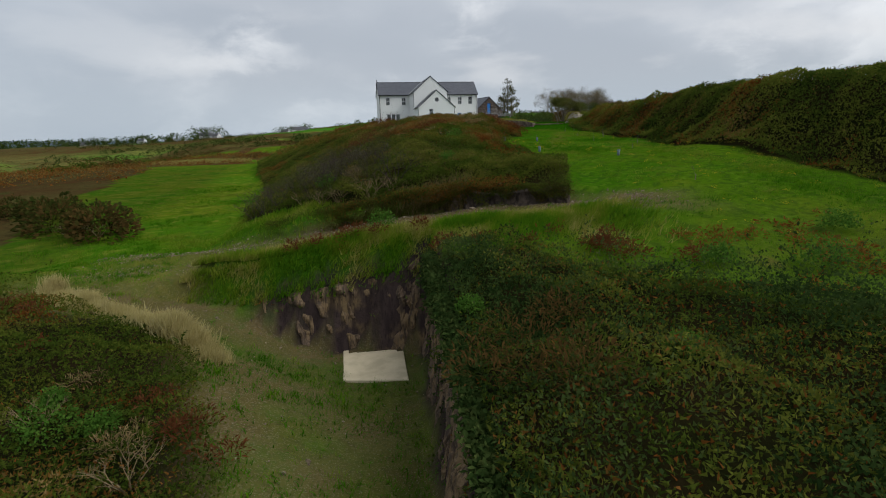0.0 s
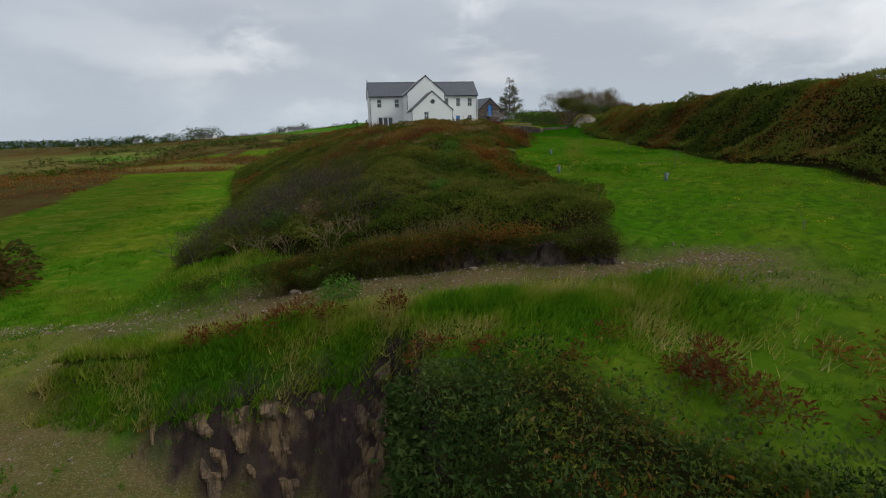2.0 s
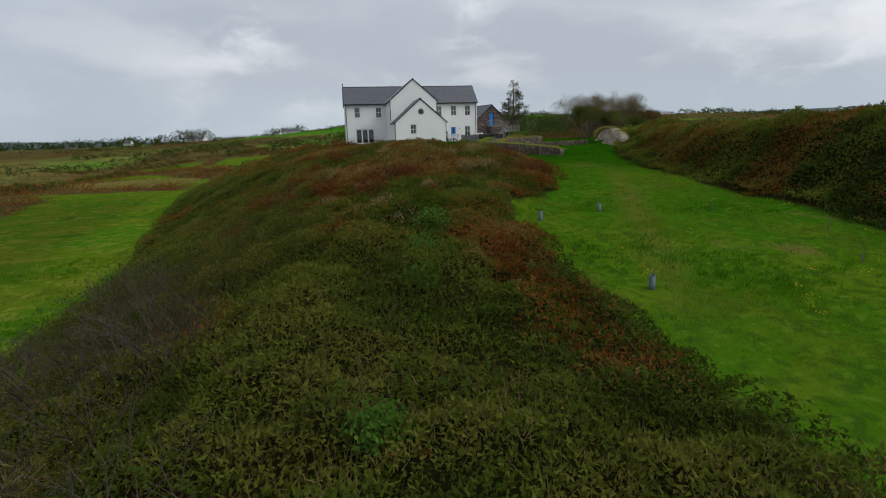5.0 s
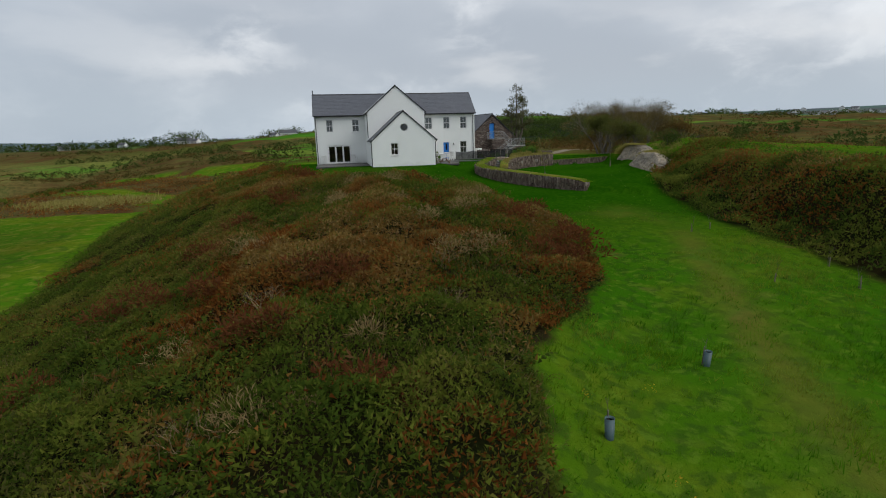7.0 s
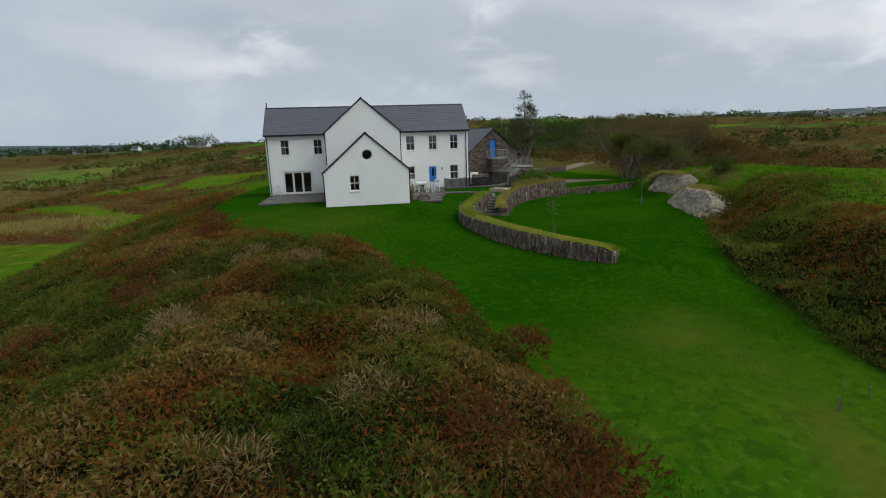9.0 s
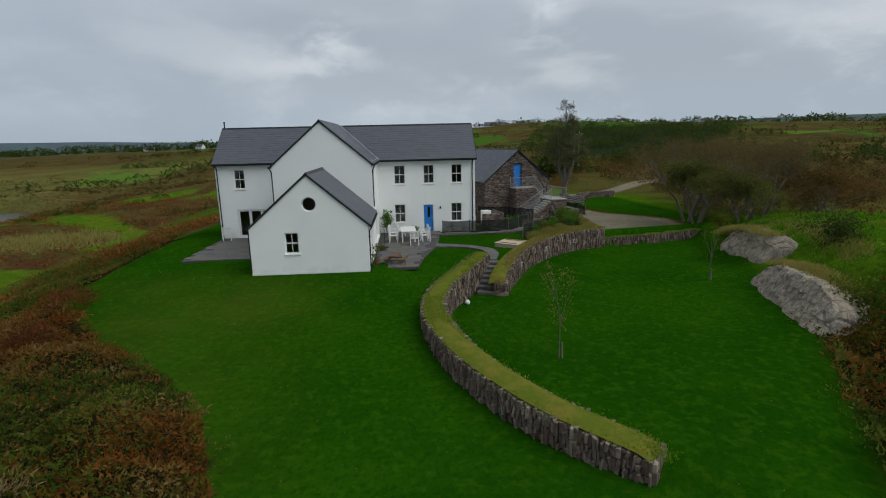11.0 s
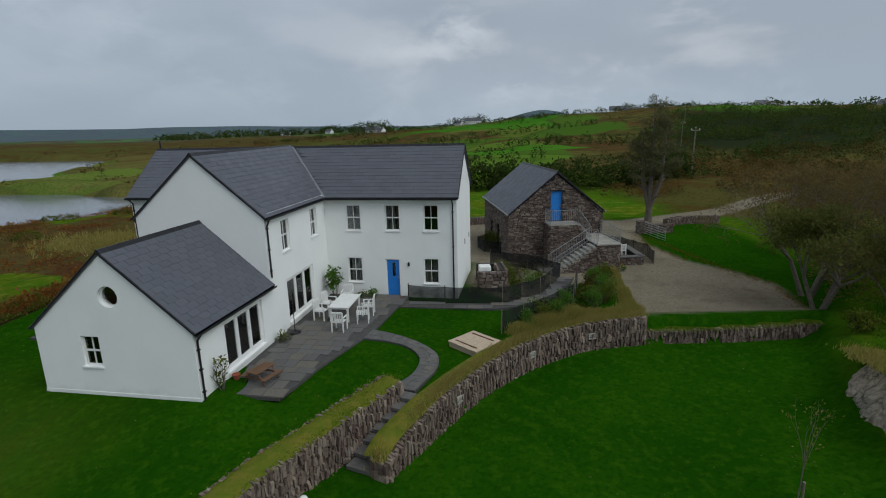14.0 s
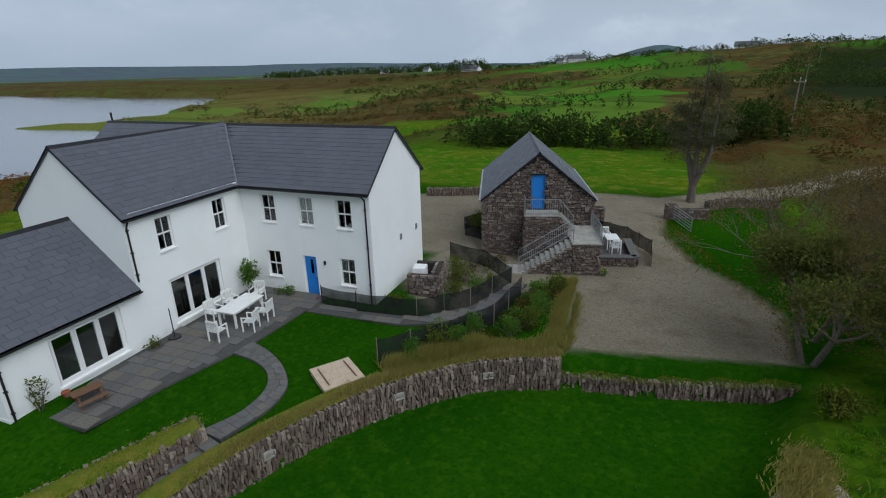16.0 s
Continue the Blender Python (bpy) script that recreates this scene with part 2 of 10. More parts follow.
def make_ground():
    """Ground cover by attributes: mown lawn, gravel, heath soil, bare rock, far fields; rough grass for the rest."""
    m = Mat("ground_cover", 0.95, spec=0.0)
    big, mid, fine = m.noise(0.06, 5), m.noise(0.45, 5), m.noise(5.0, 6)
    blade = m.noise(26, 5)
    rough = m.mix(m.ramp(big, 0.38, 0.62), (0.028, 0.098, 0.003), (0.052, 0.108, 0.004))
    rough = m.mix(m.ramp(mid, 0.46, 0.72, 0, 0.7), rough, (0.088, 0.122, 0.008))
    rough = m.mix(m.ramp(m.noise(0.9, 5, distort=0.6), 0.6, 0.75, 0, 0.6), rough, (0.014, 0.070, 0.003))
    rough = m.mix(m.ramp(m.noise(0.25, 4), 0.62, 0.72, 0, 0.6), rough, (0.140, 0.095, 0.032))
    rough = m.mix(m.ramp(m.noise(2.2, 6, distort=0.4), 0.47, 0.62, 0, 0.65), rough, (0.024, 0.056, 0.006))
    rough = m.mix(m.ramp(m.noise(3.1, 5), 0.52, 0.66, 0, 0.55), rough, (0.085, 0.150, 0.011))
    rough = m.mix(m.ramp(fine, 0.5, 0.78, 0, 0.4), rough, (0.040, 0.085, 0.008))
    mown = m.mix(m.ramp(m.noise(0.22, 5), 0.35, 0.68), (0.0100, 0.051, 0.0010), (0.0168, 0.067, 0.0015))
    mown = m.mix(m.ramp(m.noise(1.7, 6), 0.5, 0.8, 0, 0.4), mown, (0.030, 0.090, 0.003))
    mown = m.mix(m.ramp(m.noise(6.0, 6), 0.46, 0.64, 0, 0.55), mown, (0.0065, 0.038, 0.0010))
    mown = m.mix(m.ramp(m.noise(3.3, 6), 0.50, 0.66, 0, 0.4), mown, (0.034, 0.092, 0.004))
    mown = m.mix(m.ramp(blade, 0.5, 0.8, 0, 0.5), mown, (0.006, 0.038, 0.002))
    worn = m.mix(m.ramp(m.noise(0.8, 4), 0.4, 0.7), (0.090, 0.092, 0.014), (0.060, 0.095, 0.012))
    heath = m.mix(m.ramp(m.noise(0.35, 5), 0.38, 0.62), (0.014, 0.018, 0.005), (0.026, 0.019, 0.008))
    heath = m.mix(m.ramp(fine, 0.4, 0.7, 0, 0.6), heath, (0.008, 0.008, 0.004))
    heath = m.mix(m.ramp(m.noise(2.4, 6, distort=0.5), 0.58, 0.74, 0, 0.5), heath, (0.034, 0.042, 0.010))
    heath = m.mix(m.ramp(m.noise(9, 6), 0.6, 0.78, 0, 0.5), heath, (0.055, 0.042, 0.018))
    gravel = m.mix(m.ramp(m.noise(0.3, 5), 0.35, 0.65), (0.195, 0.168, 0.118), (0.240, 0.210, 0.152))
    gravel = m.mix(m.ramp(m.noise(18, 5), 0.4, 0.7), gravel, (0.130, 0.112, 0.078))
    gravel = m.mix(m.ramp(m.voronoi(22), 0.25, 0.02, 0, 0.5), gravel, (0.33, 0.295, 0.225))
    gravel = m.mix(m.ramp(m.noise(1.4, 6), 0.55, 0.72, 0, 0.5), gravel, (0.13, 0.115, 0.085))
    gravel = m.mix(m.ramp(m.noise(6.5, 6), 0.48, 0.66, 0, 0.5), gravel, (0.105, 0.090, 0.062))
    gravel = m.mix(m.ramp(m.noise(11, 6), 0.55, 0.68, 0, 0.5), gravel, (0.31, 0.275, 0.205))
    gravel = m.mix(m.ramp(m.noise(0.55, 6, distort=0.6), 0.56, 0.70, 0, 0.45), gravel, (0.120, 0.092, 0.055))
    dirt = m.mix(m.ramp(mid, 0.36, 0.6), (0.115, 0.080, 0.036), (0.090, 0.070, 0.024))
    dirt = m.mix(m.ramp(m.noise(7, 6), 0.45, 0.72, 0, 0.6), dirt, (0.055, 0.043, 0.026))
    dirt = m.mix(m.ramp(m.noise(1.3, 5), 0.52, 0.66, 0, 0.6), dirt, (0.052, 0.070, 0.014))
    dirt = m.mix(m.ramp(m.noise(16, 6), 0.52, 0.64, 0, 0.7), dirt, (0.175, 0.140, 0.092))
    dirt = m.mix(m.ramp(m.voronoi(9), 0.22, 0.05, 0, 0.7), dirt, (0.26, 0.23, 0.19))
    rock = m.mix(m.ramp(m.noise(0.5, 5), 0.52, 0.66), (0.050, 0.036, 0.033), (0.15, 0.105, 0.055))
    rock = m.mix(m.ramp(m.noise(1.4, 6, stretch=(2.2, 2.2, 0.45)), 0.4, 0.62, 0, 0.75), rock, (0.028, 0.020, 0.020))
    rock = m.mix(m.ramp(m.noise(5, 6, stretch=(2.5, 2.5, 0.5)), 0.5, 0.7, 0, 0.7), rock, (0.018, 0.014, 0.013))
    # wetter hollows: bright grass, brown bracken, pale tussocks
    lush = m.mix(m.ramp(m.noise(0.12, 5), 0.4, 0.65), (0.046, 0.120, 0.005), (0.082, 0.120, 0.007))
    lush = m.mix(m.ramp(m.noise(2.0, 6, distort=0.4), 0.48, 0.64, 0, 0.6), lush, (0.030, 0.082, 0.006))
    lush = m.mix(m.ramp(mid, 0.5, 0.72, 0, 0.5), lush, (0.125, 0.120, 0.014))
    lush = m.mix(m.ramp(m.noise(0.7, 6, distort=0.8), 0.50, 0.66, 0, 0.6), lush, (0.150, 0.165, 0.022))
    lush = m.mix(m.ramp(m.noise(0.38, 6, distort=0.5), 0.57, 0.68, 0, 0.55), lush, (0.034, 0.070, 0.008))
    rust = m.mix(m.ramp(m.noise(0.09, 6), 0.40, 0.60), (0.074, 0.036, 0.015), (0.084, 0.066, 0.022))
    rust = m.mix(m.ramp(m.noise(0.22, 6), 0.52, 0.64, 0, 0.8), rust, (0.058, 0.066, 0.018))
    rust = m.mix(m.ramp(m.noise(1.6, 6), 0.48, 0.70, 0, 0.65), rust, (0.025, 0.018, 0.009))
    tuss = m.mix(m.ramp(m.noise(0.9, 6), 0.4, 0.62), (0.190, 0.165, 0.050), (0.085, 0.100, 0.024))
    # far country: patchwork of fields, moor and scrub
    cell = m.voronoi(0.011, out="Color", stretch=(1, 1.7, 1))
    sp = m.n.new("ShaderNodeSeparateColor")
    m.l.new(cell, sp.inputs[0])
    field = hue(m, sp.outputs[0], [(0.040, 0.135, 0.010), (0.060, 0.165, 0.014), (0.110, 0.135, 0.024), (0.055, 0.110, 0.014), (0.045, 0.150, 0.012)])
    moor = m.mix(m.ramp(m.noise(0.035, 6), 0.38, 0.62), (0.082, 0.046, 0.018), (0.088, 0.082, 0.023))
    moor = m.mix(m.ramp(m.noise(0.12, 6), 0.46, 0.60, 0, 0.75), moor, (0.036, 0.042, 0.013))
    moor = m.mix(m.ramp(m.noise(0.3, 6), 0.58, 0.70, 0, 0.6), moor, (0.130, 0.110, 0.044))
    patch = m.math("ADD", m.math("MULTIPLY", sp.outputs[1], 0.25), m.noise(0.009, 5))
    patch = m.math("ADD", patch, m.math("MULTIPLY", m.attr("green"), 0.16))
    far = m.mix(m.ramp(patch, 0.665, 0.70), moor, field)
    far = m.mix(m.ramp(m.noise(0.06, 6), 0.57, 0.66, 0, 0.6), far, (0.050, 0.062, 0.018))
    edge = m.voronoi(0.011, "DISTANCE_TO_EDGE", stretch=(1, 1.7, 1))
    far = m.mix(m.ramp(m.math("ADD", edge, m.math("MULTIPLY", m.noise(0.05, 4), 0.04)), 0.045, 0.028, 0, 0.5), far, (0.030, 0.042, 0.014))
    far = m.mix(m.attr("wood"), far, (0.020, 0.028, 0.012))
    # distance haze painted into the far ground's base colour
    far = m.mix(m.attr("haze_tint"), far, (0.088, 0.115, 0.150))
    c = m.mix(m.attr("far"), rough, far)
    c = m.mix(m.attr("rust"), c, rust)
    c = m.mix(m.attr("lush"), c, lush)
    c = m.mix(m.attr("tuss"), c, tuss)
    c = m.mix(m.attr("heath"), c, heath)
    c = m.mix(m.attr("dirt"), c, dirt)
    c = m.mix(m.attr("mown"), c, mown)
    c = m.mix(m.attr("worn"), c, worn)
    c = m.mix(m.attr("gravel"), c, gravel)
    c = m.mix(m.attr("rock"), c, rock)
    m.color(c)
    h = m.math("ADD", m.math("MULTIPLY", fine, 0.7), m.math("MULTIPLY", blade, 0.5))
    h = m.math("ADD", h, m.math("MULTIPLY", m.noise(1.9, 5), 1.0))
    m.bump(h, 0.6, 0.11)
    return m.m


RENDER, SLATE, GLASS, WATER, GROUND = make_render(), make_slate(), make_glass(), make_water(), make_ground()
PVC = plain("white_frame_paint", (0.80, 0.80, 0.78), (0.74, 0.74, 0.72), 2.0, 0.4)
BLACK = plain("black_gutter_plastic", (0.012, 0.012, 0.013), (0.02, 0.02, 0.022), 4.0, 0.4)
BLUE = plain("blue_door_paint", (0.028, 0.19, 0.58), (0.035, 0.22, 0.64), 1.5, 0.4)
LEAD = plain("grey_lead_flashing", (0.30, 0.31, 0.32), (0.22, 0.23, 0.24), 3.0, 0.5, 0.4)
GARDEN_WHITE = plain("white_garden_furniture_paint", (0.78, 0.78, 0.75), (0.70, 0.70, 0.67), 5.0, 0.45)
PAVE = make_stone("grey_paving_stone", [(0.098, 0.096, 0.092), (0.108, 0.104, 0.098), (0.120, 0.118, 0.112), (0.135, 0.122, 0.098), (0.104, 0.102, 0.100)], 5.0, 0.3)
CONCRETE = plain("weathered_concrete", (0.62, 0.53, 0.36), (0.46, 0.39, 0.26), 1.2, 0.85, bump=0.3)
PALE_STONE = plain("worn_step_stone", (0.13, 0.125, 0.112), (0.085, 0.082, 0.074), 3.0, 0.85, bump=0.4)
WALLSTONE = make_stone("upright_wall_stone", [(0.090, 0.062, 0.050), (0.145, 0.105, 0.082), (0.215, 0.168, 0.130), (0.110, 0.078, 0.064), (0.30, 0.245, 0.190), (0.100, 0.075, 0.060)], 9.0)
PALE_CONC = plain("pale_stair_concrete", (0.36, 0.345, 0.30), (0.26, 0.25, 0.215), 3.0, 0.85, bump=0.4)
MORTAR = plain("dark_wall_core", (0.028, 0.024, 0.020), (0.05, 0.043, 0.036), 6.0, 0.95, bump=0.6)
BARNSTONE = make_stone("brown_rubble_stone", [(0.080, 0.058, 0.050), (0.135, 0.098, 0.080), (0.22, 0.18, 0.145), (0.100, 0.072, 0.064), (0.17, 0.125, 0.098), (0.30, 0.26, 0.22), (0.070, 0.055, 0.050)], 8.0)
WOOD = plain("brown_stained_wood", (0.16, 0.085, 0.045), (0.11, 0.062, 0.036), 6.0, 0.7, bump=0.3, stretch=(1, 8, 8))
DECK = plain("pale_bare_timber", (0.50, 0.40, 0.29), (0.40, 0.31, 0.215), 4.0, 0.75, bump=0.2, stretch=(1, 9, 9))
POST = plain("grey_weathered_post", (0.20, 0.17, 0.13), (0.13, 0.11, 0.085), 5.0, 0.85, bump=0.3)
STEEL = plain("galvanised_steel", (0.42, 0.44, 0.45), (0.32, 0.34, 0.35), 6.0, 0.4, 0.7)
TERRACOTTA = plain("terracotta", (0.30, 0.085, 0.045), (0.23, 0.065, 0.036), 6.0, 0.8)
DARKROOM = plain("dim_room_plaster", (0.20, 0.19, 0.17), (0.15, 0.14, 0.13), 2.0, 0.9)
CURTAIN = plain("pale_curtain_cloth", (0.42, 0.42, 0.40), (0.34, 0.34, 0.33), 3.0, 0.9, stretch=(12, 12, 1))
BARK = plain("grey_brown_bark", (0.150, 0.128, 0.100), (0.090, 0.075, 0.058), 5.0, 0.9, bump=0.7, stretch=(4, 4, 1))
PALE_TWIG = plain("bleached_dead_twig", (0.235, 0.172, 0.090), (0.150, 0.105, 0.055), 6.0, 0.9)


def make_outcrop():
    """Fractured grey-tan rock: slanting cracks, dark seams, pale lichen."""
    m = Mat("fractured_grey_outcrop", 0.9)
    c = m.mix(m.ramp(m.noise(0.9, 6, distort=0.5), 0.40, 0.62), (0.370, 0.310, 0.225), (0.275, 0.240, 0.190))
    c = m.mix(m.ramp(m.noise(4.5, 6, stretch=(1, 1, 0.5)), 0.50, 0.68, 0, 0.6), c, (0.110, 0.092, 0.074))
    c = m.mix(m.ramp(m.noise(2.0, 6), 0.58, 0.70, 0, 0.7), c, (0.40, 0.36, 0.29))
    crack = m.voronoi(1.1, "DISTANCE_TO_EDGE", stretch=(1.0, 2.2, 0.5))
    chip = m.voronoi(3.4, "DISTANCE_TO_EDGE", stretch=(2.0, 1.0, 0.5))
    c = m.mix(m.ramp(crack, 0.03, 0.0, 0, 0.4), c, (0.055, 0.046, 0.036))
    c = m.mix(m.ramp(chip, 0.04, 0.0, 0, 0.2), c, (0.050, 0.042, 0.034))
    h = m.math("ADD", m.math("MULTIPLY", m.ramp(crack, 0.0, 0.12), 1.0), m.math("MULTIPLY", m.ramp(chip, 0.0, 0.1), 0.4))
    m.color(c).bump(m.math("ADD", h, m.math("MULTIPLY", m.noise(9, 6), 0.6)), 0.9, 0.08)
    return m.m


ROCK = make_outcrop()
GUARD = plain("blue_grey_tree_guard_plastic", (0.060, 0.100, 0.105), (0.045, 0.078, 0.082), 4.0, 0.5)


def make_mesh_screen():
    m = Mat("black_windbreak_mesh", 0.8)
    m.color((0.010, 0.012, 0.011))
    t = m.n.new("ShaderNodeBsdfTransparent")
    x = m.n.new("ShaderNodeMixShader")
    m.l.new(m.ramp(m.noise(1.5, 3), 0.3, 0.7, 0.74, 0.88), x.inputs[0])
    m.l.new(t.outputs[0], x.inputs[1])
    m.l.new(m.b.outputs[0], x.inputs[2])
    m.l.new(x.outputs[0], m.n["Material Output"].inputs[0])
    return m.m


SCREEN = make_mesh_screen()
L_BRACKEN = make_leaf("bracken_fronds", [(0.080, 0.026, 0.0070), (0.175, 0.062, 0.0130), (0.225, 0.100, 0.0240), (0.170, 0.125, 0.0300), (0.310, 0.205, 0.0800)], 0.42)
L_SCRUB = make_leaf("bramble_and_gorse_leaves", [(0.026, 0.048, 0.0080), (0.066, 0.100, 0.0140), (0.125, 0.150, 0.0210), (0.195, 0.200, 0.0360)], 0.42)
L_FERN = make_leaf("fern_fronds", [(0.034, 0.056, 0.0090), (0.060, 0.088, 0.0120), (0.090, 0.105, 0.0170), (0.115, 0.092, 0.0220), (0.140, 0.064, 0.0180), (0.175, 0.070, 0.0200), (0.250, 0.175, 0.0800)], 0.14)
L_FIELD = make_leaf("pasture_blades", [(0.030, 0.115, 0.0040), (0.070, 0.190, 0.0060), (0.130, 0.220, 0.0100), (0.220, 0.215, 0.0360)], 0.25)
L_TWIG = make_leaf("bare_twig_ends", [(0.084, 0.072, 0.0280), (0.125, 0.100, 0.0360), (0.170, 0.122, 0.0460), (0.112, 0.116, 0.0330)])
L_GORSE = make_leaf("dark_gorse_leaves", [(0.016, 0.036, 0.0090), (0.037, 0.068, 0.0165), (0.066, 0.102, 0.0270), (0.112, 0.140, 0.0390)], 0.30)
L_HEATHER = make_leaf("dry_heath_shrub_twigs", [(0.052, 0.060, 0.0150), (0.105, 0.088, 0.0300), (0.165, 0.125, 0.0520), (0.235, 0.175, 0.0850)], 0.25)
L_HEATH = make_leaf("small_heath_leaves", [(0.030, 0.056, 0.0080), (0.072, 0.104, 0.0130), (0.120, 0.140, 0.0190), (0.170, 0.150, 0.0340)], 0.42)
L_THICKET = make_leaf("grey_thicket_leaves", [(0.034, 0.040, 0.0100), (0.062, 0.066, 0.0160), (0.110, 0.088, 0.0300)], 0.35)
L_GRASS = make_leaf("long_grass_blades", [(0.050, 0.150, 0.0070), (0.105, 0.215, 0.0100), (0.170, 0.250, 0.0160), (0.250, 0.260, 0.0400), (0.450, 0.370, 0.1400)], 0.30)
L_STRAW = make_leaf("straw_grass_blades", [(0.19, 0.195, 0.034), (0.31, 0.265, 0.080), (0.44, 0.36, 0.15)])
L_PALE = make_leaf("bleached_grass_blades", [(0.36, 0.31, 0.11), (0.50, 0.43, 0.19), (0.62, 0.53, 0.28)])
L_TREE = make_leaf("dark_tree_leaves", [(0.026, 0.046, 0.0100), (0.052, 0.082, 0.0170), (0.095, 0.110, 0.0300)])
L_THORN = make_leaf("small_thorn_leaves", [(0.050, 0.070, 0.0150), (0.095, 0.118, 0.0250), (0.150, 0.155, 0.0400), (0.190, 0.155, 0.0520)])
L_CONIFER = make_leaf("conifer_needles", [(0.080, 0.082, 0.040), (0.120, 0.122, 0.055), (0.165, 0.155, 0.075)])
L_AUTUMN = make_leaf("autumn_scrub_leaves", [(0.050, 0.044, 0.0140), (0.110, 0.072, 0.0220), (0.160, 0.088, 0.0270), (0.090, 0.092, 0.0200)])
L_BRIGHT = make_leaf("fresh_green_leaves", [(0.045, 0.110, 0.014), (0.080, 0.175, 0.024), (0.130, 0.210, 0.036)])
L_UNDER = make_leaf("undergrowth_leaves", [(0.026, 0.042, 0.0080), (0.055, 0.066, 0.0140), (0.100, 0.062, 0.0200), (0.150, 0.078, 0.0260)])
DARK_TWIG = plain("grey_bare_twig", (0.062, 0.048, 0.036), (0.040, 0.031, 0.024), 6.0, 0.9)


def make_cut_rock(name, pale, mid, dark):
    """Split upright rock: streaks down the face, cracks, earth stains."""
    m = Mat(name, 0.9)
    c = m.mix(m.ramp(m.noise(1.1, 6, stretch=(1, 1, 0.45), distort=0.6), 0.40, 0.62), mid, pale)
    c = m.mix(m.ramp(m.noise(4.0, 6, stretch=(1.6, 1.6, 0.3)), 0.45, 0.62, 0, 0.85), c, dark)
    crack = m.voronoi(2.6, "DISTANCE_TO_EDGE", stretch=(1.5, 1.5, 0.16))
    c = m.mix(m.ramp(crack, 0.035, 0.0, 0, 0.55), c, tuple(v * 0.5 for v in dark))
    c = m.mix(m.ramp(m.noise(11, 6), 0.60, 0.74, 0, 0.5), c, tuple(v * 1.6 for v in pale))
    m.color(c).bump(m.math("ADD", m.math("MULTIPLY", m.ramp(crack, 0.0, 0.10), 0.4), m.noise(7, 6, stretch=(1.4, 1.4, 0.5))), 0.9, 0.07)
    return m.m


CLIFF = make_cut_rock("brown_cut_rock", (0.20, 0.135, 0.070), (0.125, 0.086, 0.056), (0.055, 0.039, 0.030))
SLATY = make_cut_rock("dark_slaty_cut_rock", (0.092, 0.068, 0.050), (0.058, 0.042, 0.032), (0.026, 0.019, 0.015))
PEBBLE = make_stone("pale_loose_stone", [(0.165, 0.125, 0.080), (0.22, 0.172, 0.116), (0.115, 0.086, 0.054), (0.33, 0.275, 0.205)], 6.0, 0.5)
FAR_WHITE = plain("far_white_wall", (0.70, 0.70, 0.68), (0.62, 0.62, 0.60), 0.3, 0.8)
FAR_ROOF = plain("far_slate_roof", (0.075, 0.078, 0.086), (0.10, 0.10, 0.108), 0.3, 0.7)


# ---- mesh helpers ----
def part(name, bm, material, parent=None, label="", smooth=False):
    """Links a bmesh as one mesh object, under a thing or a part."""
    me = bpy.data.meshes.new(name)
    bm.normal_update()
    bm.to_mesh(me)
    bm.free()
    me.materials.append(material)
    if smooth:
        me.shade_smooth()
    ob = new(name, me)
    if parent is not None:
        ob.parent = parent
    if label:
        ob["label"] = label
    return ob


def thing(name, label, category, m=None, group="", kind=""):
    ob = new(name)
    ob.empty_display_size = 0.2
    if m is not None:
        ob.matrix_world = m
    return tagged(ob, label, category, group, kind)


def box(bm, x0, y0, z0, x1, y1, z1, bevel=0.0, m=None):
    vs = [bm.verts.new((x, y, z)) for x in (x0, x1) for y in (y0, y1) for z in (z0, z1)]
    fs = [bm.faces.new([vs[i] for i in q]) for q in ((0, 1, 3, 2), (4, 6, 7, 5), (0, 4, 5, 1), (2, 3, 7, 6), (0, 2, 6, 4), (1, 5, 7, 3))]
    if bevel:
        es = list({e for f in fs for e in f.edges})
        r = bmesh.ops.bevel(bm, geom=es, offset=bevel, segments=1, affect="EDGES")
        vs = [v for v in {v for f in r["faces"] for v in f.verts} | {v for v in vs if v.is_valid}]
    if m is not None:
        bmesh.ops.transform(bm, matrix=m, verts=[v for v in vs if v.is_valid])
    return vs


def rod(bm, a, b, r0, r1=None, sides=6):
    """A tapered round bar from a to b."""
    a, b = Vector(a), Vector(b)
    r1 = r0 if r1 is None else r1
    q = (b - a).to_track_quat("Z", "Y")
    rings = []
    for c, r in ((a, r0), (b, r1)):
        rings.append([bm.verts.new(c + q @ Vector((r * math.cos(k * math.tau / sides), r * math.sin(k * math.tau / sides), 0))) for k in range(sides)])
    for k in range(sides):
        bm.faces.new((rings[0][k], rings[0][(k + 1) % sides], rings[1][(k + 1) % sides], rings[1][k]))
    bm.faces.new(rings[0][::-1])
    bm.faces.new(rings[1])


def pipe(bm, pts, r, sides=7):
    for a, b in zip(pts, pts[1:]):
        rod(bm, a, b, r, r, sides)


